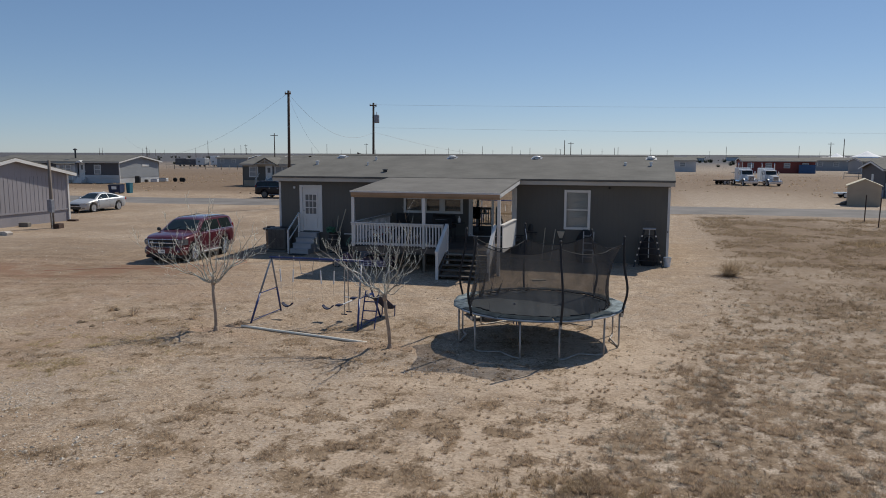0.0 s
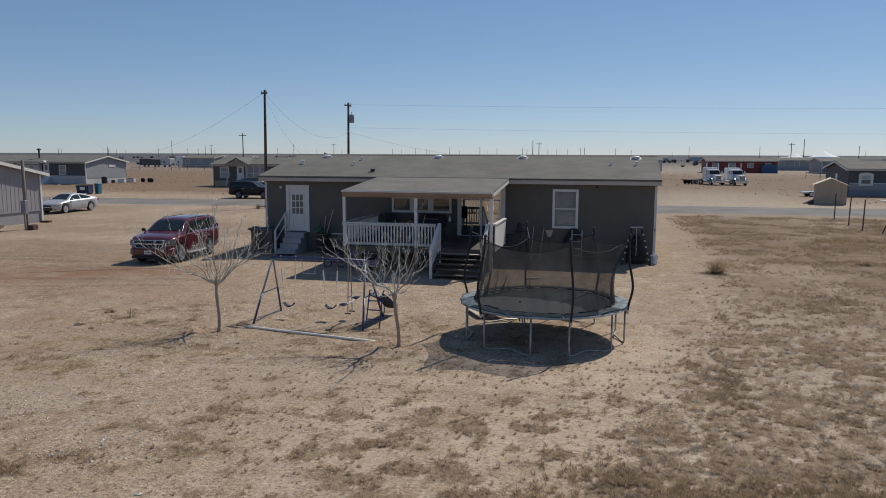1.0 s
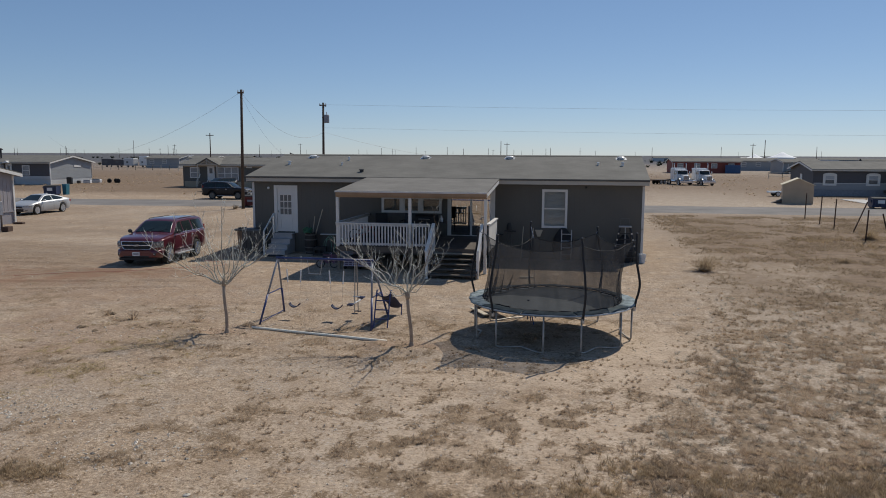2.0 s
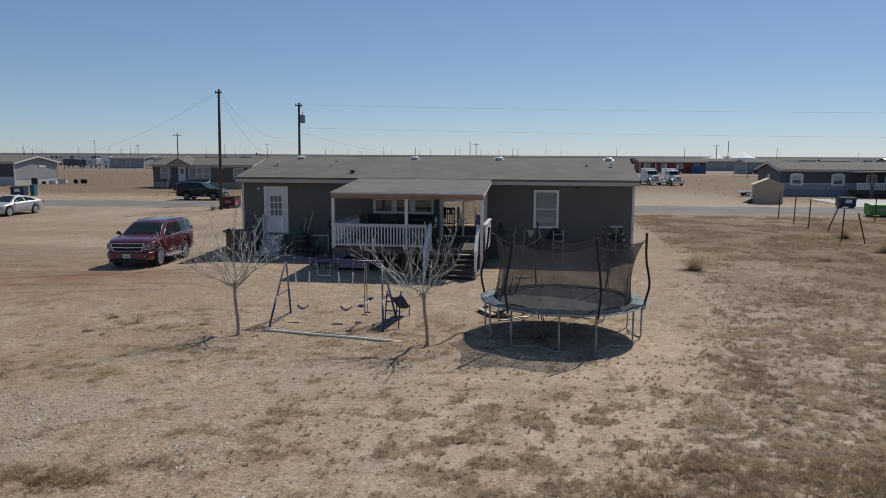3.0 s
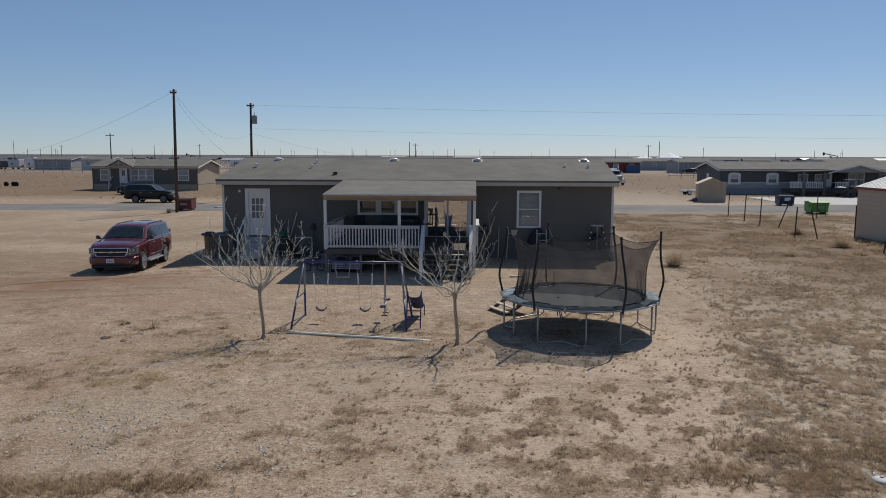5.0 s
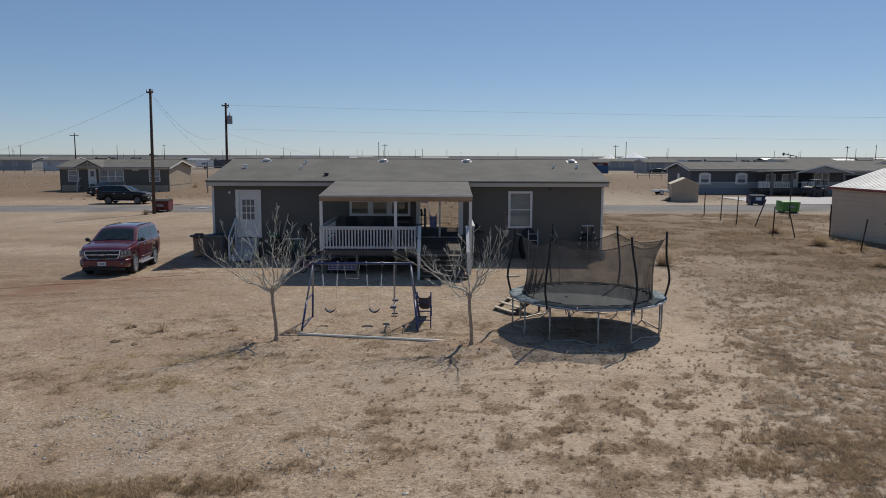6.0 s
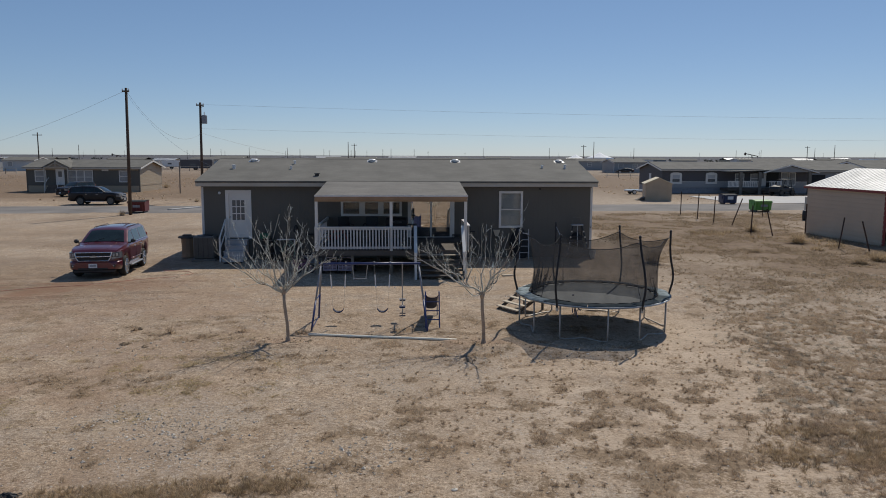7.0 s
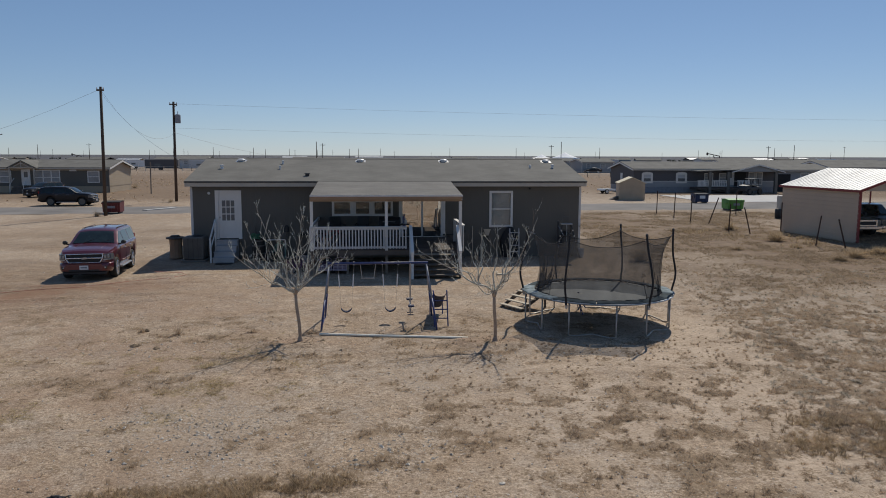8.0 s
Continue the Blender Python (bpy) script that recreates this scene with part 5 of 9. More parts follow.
def cabin(bm, pts, w_low, w_high, zb, zr, bevel=0.05):
    """A glasshouse from the side polygon pts (x, z); narrower above."""
    def w(z):
        return w_low + (w_high - w_low) * (z - zb) / (zr - zb)
    lo = [bm.verts.new((x, w(z), z)) for x, z in pts]
    hi = [bm.verts.new((x, -w(z), z)) for x, z in pts]
    n = len(pts)
    bm.faces.new(lo)
    bm.faces.new(hi[::-1])
    for i in range(n):
        bm.faces.new((lo[i], hi[i], hi[(i + 1) % n], lo[(i + 1) % n]))
    bmesh.ops.recalc_face_normals(bm, faces=bm.faces[:])
    es = [e for e in bm.edges if min(v.co.z for v in e.verts) > zb + 0.02 or abs(e.verts[0].co.z - e.verts[1].co.z) > 0.1]
    bmesh.ops.bevel(bm, geom=es, offset=bevel, segments=3, affect="EDGES", profile=0.5)
    return bm


def side_glass(parent, pts, w_low, w_high, zb, zr, name="side_window", proud=0.006):
    for s in (1, -1):
        bm = B()
        vs = [bm.verts.new((x, s * (w_low + (w_high - w_low) * (z - zb) / (zr - zb) + proud), z)) for x, z in pts]
        f = bm.faces.new(vs if s < 0 else vs[::-1])
        r = bmesh.ops.extrude_face_region(bm, geom=[f])
        bmesh.ops.translate(bm, vec=(0, -s * 0.02, 0), verts=[g for g in r["geom"] if isinstance(g, bmesh.types.BMVert)])
        part(name, bm, M["carglass"], parent)


def end_glass(parent, p0, p1, wl, wh, name):
    """A windscreen from (x, z) p0 below to p1 above, half widths wl and wh."""
    bm = B()
    d = Vector((p1[0] - p0[0], 0, p1[1] - p0[1]))
    nrm = Vector((d.z, 0, -d.x)).normalized() * 0.008
    if (p0[0] - p1[0]) < 0:
        nrm = -nrm

    def fn(u, v):
        y = (wl + (wh - wl) * v) * (2 * u - 1)
        bow = 0.05 * (1 - (2 * u - 1) ** 2) * (1 if p0[0] > p1[0] else -1)
        return (p0[0] + d.x * v + nrm.x + bow, y, p0[1] + d.z * v + nrm.z)
    sheet(bm, fn, 8, 3)
    r = bmesh.ops.extrude_face_region(bm, geom=bm.faces[:])
    bmesh.ops.translate(bm, vec=-nrm * 2, verts=[g for g in r["geom"] if isinstance(g, bmesh.types.BMVert)])
    part(name, bm, M["carglass"], parent, smooth=False)


def seams(body, lines, w):
    """Door gaps: thin dark strips just proud of the flanks. lines: (x0, z0, x1, z1)."""
    for s in (1, -1):
        for x0, z0, x1, z1 in lines:
            part("door_gap", tb([(x0, s * (w + 0.002), z0), (x1, s * (w + 0.002), z1)], 0.006, n=4), M["trimblack"], body)


class Shell:
    """The outer skin of a car, as curves over x: bottom, half width, belt line and top line, with the half width of the roof."""

    def __init__(self, bottom, half, belt, top, roof_half, roof_z, arches, crown=0.035):
        self.bottom, self.half, self.belt, self.top = bottom, half, belt, top
        self.roof_half, self.roof_z, self.arches, self.crown = roof_half, roof_z, arches, crown

    def glass_y(self, x, z):
        """Half width of the cabin side at height z."""
        w, s = curve1(self.half, x), curve1(self.belt, x)
        f = max(0.0, (z - s) / (self.roof_z - s))
        return w * 0.945 + (self.roof_half - w * 0.945) * f

    def top_y(self, x):
        s, t = curve1(self.belt, x), curve1(self.top, x)
        return self.glass_y(x, t) - 0.05 - 0.03 * min(1, max(0, (t - s) / 0.3))

    def top_z(self, x, y):
        """Height of the bonnet, windscreen or roof at x, y."""
        k = min(1.0, abs(y) / max(0.05, self.top_y(x)))
        return curve1(self.top, x) + self.crown * (1 - k * k)

    def section(self, x):
        w, s, t = curve1(self.half, x), curve1(self.belt, x), curve1(self.top, x)
        b = curve1(self.bottom, x)
        for c, r, zc in self.arches:
            if abs(x - c) < r:
                b = max(b, zc + math.sqrt(r * r - (x - c) ** 2))
        b = min(b, s - 0.12)
        m = b + (s - b) * 0.5
        up = max(0.0, t - s)
        pts = [(w * 0.90, b), (w * 0.965, b + (m - b) * 0.30), (w * 0.995, m), (w, s - (s - m) * 0.42), (w * 0.985, s - 0.035), (w * 0.945, s)]
        pts += [(self.glass_y(x, s + up * 0.5), s + up * 0.5), (self.glass_y(x, t - 0.045 * min(1, up / 0.2)), t - 0.045 * min(1, up / 0.2))]
        ty = self.top_y(x)
        pts += [(ty * k, self.top_z(x, ty * k)) for k in (1.0, 0.78, 0.45, 0.0)]
        return pts

    def mesh(self, x0, x1, n=70):
        xs = sorted({*np.linspace(x0, x1, n).round(3), *[p[0] for p in self.top], *[round(c + g * r * f, 4) for c, r, _ in self.arches for g in (-1, 1) for f in (0.999, 0.985, 0.95, 0.88, 0.75, 0.5)]})
        bm = B()
        rows = []
        for x in xs:
            sec = self.section(x)
            rows.append([bm.verts.new((x, y, z)) for y, z in sec] + [bm.verts.new((x, -y, z)) for y, z in reversed(sec[:-1])])
        k = len(rows[0])
        for p, q in zip(rows, rows[1:]):
            for i in range(k):
                bm.faces.new((p[i], p[(i + 1) % k], q[(i + 1) % k], q[i]))
        bm.faces.new(rows[0])
        bm.faces.new(rows[-1][::-1])
        bmesh.ops.recalc_face_normals(bm, faces=bm.faces[:])
        return bm

    def side_pane(self, parent, x0, x1, low, high, name="side_window", cut=0.0):
        """Panes on both flanks from x0 to x1; their top follows the roof, cut slants the rear edge."""
        for g in (1, -1):
            def fn(u, v, g=g):
                x = x0 + (x1 - x0) * u
                zl = curve1(self.belt, x) + low
                zh = max(zl + 0.03, min(curve1(self.top, x) - 0.075, high))
                z = zl + (zh - zl) * v
                xx = x + cut * v * (1 - u)
                return (xx, g * (self.glass_y(xx, z) + 0.006), z)
            bm = sheet(B(), fn, 14, 3)
            if g < 0:
                bmesh.ops.reverse_faces(bm, faces=bm.faces[:])
            r = bmesh.ops.extrude_face_region(bm, geom=bm.faces[:])
            bmesh.ops.translate(bm, vec=(0, -g * 0.02, 0), verts=[q for q in r["geom"] if isinstance(q, bmesh.types.BMVert)])
            bmesh.ops.recalc_face_normals(bm, faces=bm.faces[:])
            part(name, bm, M["carglass"], parent)

    def end_pane(self, parent, x0, x1, share, name):
        """A windscreen or rear window let into the sloping skin between x0 and x1."""
        way = 1 if x0 > x1 else -1

        def fn(u, v):
            x = x0 + (x1 - x0) * v
            y = self.top_y(x) * share * (2 * u - 1)
            return (x + 0.008 * way, y, self.top_z(x, y) + 0.010)
        bm = sheet(B(), fn, 14, 8)
        r = bmesh.ops.extrude_face_region(bm, geom=bm.faces[:])
        bmesh.ops.translate(bm, vec=(-0.016 * way, 0, -0.012), verts=[q for q in r["geom"] if isinstance(q, bmesh.types.BMVert)])
        bmesh.ops.recalc_face_normals(bm, faces=bm.faces[:])
        return part(name, bm, M["carglass"], parent, smooth="angle")


def build_suv(name, label, x, y, rz, paint, chrome_front=True, size=0.95, rim="chrome", z=0.0, pitch=0.0):
    c = thing(name, label, "car", x, y, z, rz, size=size)
    c.matrix_basis = pose(x, y, z, 0, 0, rz) @ pose(0, 0, 0, 0, pitch, 0) @ Matrix.Scale(size, 4)
    fa, ra, R = 1.58, -1.42, 0.41
    sh = Shell(bottom=[(-2.62, 0.50), (-2.4, 0.38), (2.2, 0.34), (2.56, 0.42)],
               half=[(-2.62, 0.88), (-2.52, 0.96), (-2.3, 1.0), (-1.0, 1.02), (1.7, 1.02), (2.1, 0.99), (2.3, 0.945), (2.45, 0.87), (2.56, 0.79)],
               belt=[(-2.62, 1.20), (-2.5, 1.25), (0.9, 1.23), (1.6, 1.20), (2.2, 1.13), (2.42, 1.08), (2.52, 1.0), (2.56, 0.93)],
               top=[(-2.62, 1.24), (-2.585, 1.34), (-2.50, 1.62), (-2.44, 1.76), (-2.36, 1.825), (-2.2, 1.855), (-1.2, 1.885), (-0.3, 1.88), (0.1, 1.85), (0.30, 1.80), (0.50, 1.70), (1.12, 1.305), (1.3, 1.275), (1.8, 1.245), (2.2, 1.185), (2.40, 1.125), (2.50, 1.05), (2.56, 0.95)],
               roof_half=0.74, roof_z=1.87, arches=[(fa, 0.49, R), (ra, 0.49, R)], crown=0.045)
    body = part("body", sh.mesh(-2.62, 2.56), paint, c, smooth="angle")
    for x0, x1, cut in ((0.03, 0.98, 0.0), (-1.02, -0.05, 0.05), (-2.30, -1.12, 0.16)):
        sh.side_pane(c, x0, x1, 0.055, 1.755, cut=cut)
    sh.end_pane(c, 1.08, 0.40, 0.93, "windscreen")
    sh.end_pane(c, -2.585, -2.455, 0.88, "rear_window")
    for s in (1, -1):
        part("window_trim", tb([(0.98, s * 0.985, 1.275), (-0.2, s * 0.985, 1.285), (-2.30, s * 0.965, 1.29)], 0.010, n=4), M["chrome"] if chrome_front else M["trimblack"], c)
    for wx in (fa, ra):
        for s in (1, -1):
            wheel(c, wx, s * 0.87, R, 0.27, s, rim)
        part("wheel_well", bx(wx - 0.44, wx + 0.44, -0.80, 0.80, 0.45, 0.88), M["dark"], c)
    seams(body, [(1.02, 0.5, 1.02, 1.2), (-0.02, 0.5, -0.02, 1.2), (-1.06, 0.9, -1.06, 1.2)], 1.012)
    for s in (1, -1):
        part("hood_gap", tb([(1.2, s * 0.93, 1.245), (1.7, s * 0.93, 1.215), (2.15, s * 0.90, 1.155), (2.40, s * 0.80, 1.105)], 0.006, n=4), M["trimblack"], body)
        part("hood_crease", tb([(1.2, s * 0.55, sh.top_z(1.2, 0.55) - 0.004), (1.8, s * 0.52, sh.top_z(1.8, 0.52) - 0.004), (2.35, s * 0.46, sh.top_z(2.35, 0.46) - 0.004)], 0.014, n=6), paint, body, smooth=True)
        part("flank_crease", tb([(1.05, s * 1.012, 0.60), (-0.95, s * 1.012, 0.62)], 0.018, n=6), paint, body, smooth=True)
    part("cowl", bx(1.06, 1.20, -0.82, 0.82, 1.26, 1.285, bevel=0.008), M["trimblack"], c)
    # nose
    bumper = part("bumper", hull(B(), 2.20, 2.70, [(2.20, 0.74), (2.60, 0.72), (2.70, 0.67)], [(2.20, 1.0), (2.42, 0.96), (2.58, 0.87), (2.70, 0.69)], [(2.2, 0.34), (2.70, 0.40)], [], 0, 10), paint, c, smooth="angle")
    part("lower_intake", bx(2.60, 2.712, -0.56, 0.56, 0.385, 0.455, bevel=0.01), M["trimblack"], bumper)
    part("air_dam", bx(2.40, 2.64, -0.80, 0.80, 0.25, 0.38, bevel=0.03), M["trimblack"], c)
    gm = M["chrome"] if chrome_front else M["trimblack"]
    grille = part("grille", prism(B(), [(-0.58, 0.72), (0.58, 0.72), (0.64, 0.86), (0.66, 1.06), (-0.66, 1.06), (-0.64, 0.86)], "X", 2.44, 2.60), M["dark"], c)
    for z0, z1, w in ((1.04, 1.072, 0.70), (0.875, 0.92, 0.68), (0.71, 0.738, 0.56)):
        part("grille_bar", bx(2.52, 2.632, -w, w, z0, z1, bevel=0.015), gm, grille, "chrome grille bar" if chrome_front else "")
    for k in range(5):
        for zz in (0.79, 0.975):
            part("grille_slat", bx(2.56, 2.606, -0.60, 0.60, zz + 0.03 * (k - 2) - 0.004, zz + 0.03 * (k - 2) + 0.004), M["trimblack"], grille)
    for s in (1, -1):
        part("grille_end", tb([(2.60, s * 0.56, 0.72), (2.605, s * 0.665, 0.87), (2.585, s * 0.69, 1.06)], 0.020, n=6), gm, grille)
        lens = [(2.60, s * 0.715), (2.54, s * 0.845), (2.42, s * 0.945), (2.20, s * 1.005), (2.16, s * 0.9), (2.4, s * 0.62)]
        hl = part("headlight", prism(B(), lens, "Z", 0.81, 1.055), M["lampdark"], c, "smoked headlight with bright reflectors")
        part("reflector", bx(2.52, 2.60, min(s * 0.72, s * 0.80), max(s * 0.72, s * 0.80), 0.89, 1.02, bevel=0.02), M["lamp"], hl)
        part("reflector", bx(2.44, 2.56, min(s * 0.83, s * 0.90), max(s * 0.83, s * 0.90), 0.89, 1.02, bevel=0.02), M["lamp"], hl)
        part("light_strip", prism(B(), [(2.608, s * 0.70), (2.55, s * 0.85), (2.425, s * 0.952), (2.39, s * 0.9), (2.5, s * 0.7)], "Z", 0.81, 0.855), M["lamp"], hl)
        fog = part("fog_bezel", bx(2.52, 2.655, s * 0.71 - 0.12, s * 0.71 + 0.12, 0.47, 0.58, bevel=0.012), M["trimblack"], bumper)
        part("fog_lamp", bx(2.56, 2.668, s * 0.71 - 0.085, s * 0.71 + 0.085, 0.50, 0.56, bevel=0.012), M["lamp"], fog)
        m = part("mirror", bx(0.86, 1.0, min(s * 1.03, s * 1.22), max(s * 1.03, s * 1.22), 1.29, 1.45, bevel=0.05), M["trimblack"], c)
        part("mirror_arm", bx(0.92, 1.0, min(s * 0.92, s * 1.05), max(s * 0.92, s * 1.05), 1.28, 1.33), M["trimblack"], m)
        part("running_board", bx(-0.85, 0.98, min(s * 0.93, s * 1.08), max(s * 0.93, s * 1.08), 0.34, 0.40, bevel=0.015), M["alloy"], c)
        part("tail_light", bx(-2.60, -2.46, min(s * 0.72, s * 0.90), max(s * 0.72, s * 0.90), 0.98, 1.46, bevel=0.02), M["redlens"], c)
        part("roof_rail", tb([(0.05, s * 0.66, 1.855), (-0.1, s * 0.66, 1.893), (-1.9, s * 0.66, 1.90), (-2.1, s * 0.66, 1.865)], 0.014, n=6), M["trimblack"], c)
        for dx in (0.25, -0.78):
            part("door_handle", bx(dx - 0.11, dx + 0.11, min(s * 1.01, s * 1.045), max(s * 1.01, s * 1.045), 1.09, 1.125, bevel=0.008), M["chrome"] if chrome_front else paint, c)
    part("rear_bumper", bx(-2.70, -2.50, -0.90, 0.90, 0.46, 0.70, bevel=0.05), paint, c)
    part("number_plate", bx(2.70, 2.715, -0.16, 0.16, 0.46, 0.62), M["plasticwhite"], c, "white plate with a plain dark bar")
    part("plate_bar", bx(2.716, 2.719, -0.12, 0.12, 0.51, 0.57), M["greyblue"], c)
    part("badge", prism(B(), [(-0.12, 0.875), (-0.04, 0.855), (0.12, 0.875), (0.12, 0.915), (0.04, 0.94), (-0.12, 0.915)], "X", 2.60, 2.65), M["fascia"], grille, "plain gold-coloured badge")
    for wy in (-0.42, 0.22):
        part("wiper", tb([(1.13, wy, sh.top_z(1.13, wy) + 0.02), (0.93, wy + 0.40, sh.top_z(0.93, wy + 0.40) + 0.022)], 0.008, n=4), M["trimblack"], c)
    return c


def build_sedan(name, label, x, y, rz, paint):
    c = thing(name, label, "car", x, y, 0, rz, size=0.94)
    fa, ra, R = 1.44, -1.38, 0.345
    sh = Shell(bottom=[(-2.42, 0.40), (-2.1, 0.25), (2.1, 0.22), (2.42, 0.28)],
               half=[(-2.42, 0.70), (-2.3, 0.84), (-2.0, 0.91), (-1.0, 0.93), (1.4, 0.93), (1.9, 0.88), (2.2, 0.78), (2.36, 0.66), (2.42, 0.56)],
               belt=[(-2.42, 0.86), (-2.3, 0.99), (-1.6, 1.01), (0.6, 0.95), (1.2, 0.90), (1.9, 0.80), (2.25, 0.70), (2.42, 0.58)],
               top=[(-2.42, 0.90), (-2.32, 1.055), (-2.05, 1.10), (-1.80, 1.135), (-1.3, 1.29), (-0.9, 1.385), (-0.5, 1.435), (-0.1, 1.445), (0.2, 1.42), (0.45, 1.35), (1.12, 0.995), (1.3, 0.965), (1.8, 0.87), (2.2, 0.765), (2.36, 0.68), (2.42, 0.59)],
               roof_half=0.56, roof_z=1.44, arches=[(fa, 0.40, R), (ra, 0.40, R)], crown=0.03)
    body = part("body", sh.mesh(-2.42, 2.42), paint, c, smooth="angle")
    for x0, x1, cut in ((-0.30, 0.92, 0.0), (-1.55, -0.36, 0.10)):
        sh.side_pane(c, x0, x1, 0.045, 1.36, cut=cut)
    sh.end_pane(c, 1.08, 0.34, 0.92, "windscreen")
    sh.end_pane(c, -1.78, -0.92, 0.90, "rear_window")
    for wx in (fa, ra):
        for s in (1, -1):
            wheel(c, wx, s * 0.80, R, 0.22, s, spokes=10)
        part("wheel_well", bx(wx - 0.36, wx + 0.36, -0.72, 0.72, 0.38, 0.72), M["dark"], c)
    seams(body, [(0.86, 0.35, 0.86, 0.9), (-0.33, 0.35, -0.33, 0.94), (-1.28, 0.66, -1.28, 0.96)], 0.925)
    part("grille", prism(B(), [(-0.46, 0.52), (0.46, 0.52), (0.40, 0.65), (-0.40, 0.65)], "X", 2.30, 2.445), M["trimblack"], c)
    part("lower_grille", prism(B(), [(-0.50, 0.28), (0.50, 0.28), (0.54, 0.46), (-0.54, 0.46)], "X", 2.25, 2.45), M["trimblack"], c)
    part("grille_bar", bx(2.40, 2.455, -0.48, 0.48, 0.475, 0.515, bevel=0.01), M["chrome"], c)
    for s in (1, -1):
        part("headlight", prism(B(), [(2.40, s * 0.50), (2.30, s * 0.70), (2.10, s * 0.835), (1.92, s * 0.885), (1.95, s * 0.76), (2.2, s * 0.52)], "Z", 0.60, 0.715), M["lamp"], c)
        part("fog_lamp", bx(2.20, 2.375, s * 0.66 - 0.07, s * 0.66 + 0.07, 0.32, 0.40, bevel=0.015), M["lampdark"], c)
        part("mirror", bx(0.68, 0.84, min(s * 0.92, s * 1.08), max(s * 0.92, s * 1.08), 0.98, 1.10, bevel=0.03), paint, c)
        part("tail_light", bx(-2.38, -2.16, min(s * 0.58, s * 0.86), max(s * 0.58, s * 0.86), 0.80, 0.96, bevel=0.02), M["redlens"], c)
        for dx in (0.0, -1.0):
            part("door_handle", bx(dx - 0.10, dx + 0.10, min(s * 0.915, s * 0.945), max(s * 0.915, s * 0.945), 0.85, 0.88, bevel=0.006), M["chrome"], c)
    part("roof_fin", bx(-0.85, -0.65, -0.02, 0.02, 1.41, 1.49, bevel=0.008), paint, c)
    return c


def build_pickup(name, label, x, y, rz, paint, size=1.0):
    c = thing(name, label, "pickup", x, y, 0, rz, size=size)
    fa, ra, R = 1.75, -1.75, 0.40
    top = [(-2.85, 1.10), (0.4, 1.12), (1.1, 1.15), (2.4, 1.10), (2.75, 0.95)]
    half = [(-2.85, 0.94), (-1, 0.99), (2.2, 0.99), (2.75, 0.86)]
    low = [(-2.85, 0.50), (-2.4, 0.42), (2.3, 0.38), (2.75, 0.42)]
    part("body", hull(B(), -2.85, 2.75, top, half, low, [(fa, 0.47, R), (ra, 0.47, R)], 0.0), paint, c)
    part("bed_liner", bx(-2.75, -0.85, -0.78, 0.78, 1.10, 1.125), M["trimblack"], c)
    zb, zr, wl, wh = 1.10, 1.85, 0.94, 0.72
    part("cabin", cabin(B(), [(1.3, zb), (0.55, 1.80), (0.2, zr), (-0.55, zr), (-0.75, zb)], wl, wh, zb, zr), paint, c, smooth="angle")
    for pts in ([(1.02, 1.16), (0.52, 1.70), (0.15, 1.74), (0.15, 1.16)], [(0.08, 1.16), (0.08, 1.74), (-0.5, 1.74), (-0.62, 1.16)]):
        side_glass(c, pts, wl, wh, zb, zr)
    end_glass(c, (1.25, 1.15), (0.58, 1.76), 0.84, 0.68, "windscreen")
    for wx in (fa, ra):
        for s in (1, -1):
            wheel(c, wx, s * 0.85, R, 0.26, s)
    part("bumper", bx(2.55, 2.86, -0.93, 0.93, 0.45, 0.66, bevel=0.04), M["chrome"], c)
    part("grille", bx(2.66, 2.78, -0.55, 0.55, 0.68, 0.98, bevel=0.02), M["trimblack"], c)
    part("grille_surround", pierced(B(), -0.62, 0.62, 0.66, 1.02, 2.70, 2.80, [(-0.52, 0.52, 0.72, 0.94)], "Y"), M["chrome"], c)
    for s in (1, -1):
        part("headlight", bx(2.52, 2.74, min(s * 0.62, s * 0.90), max(s * 0.62, s * 0.90), 0.74, 1.0, bevel=0.03), M["lamp"], c)
        part("mirror", bx(0.95, 1.1, min(s * 1.0, s * 1.2), max(s * 1.0, s * 1.2), 1.16, 1.36, bevel=0.03), M["trimblack"], c)
    return c


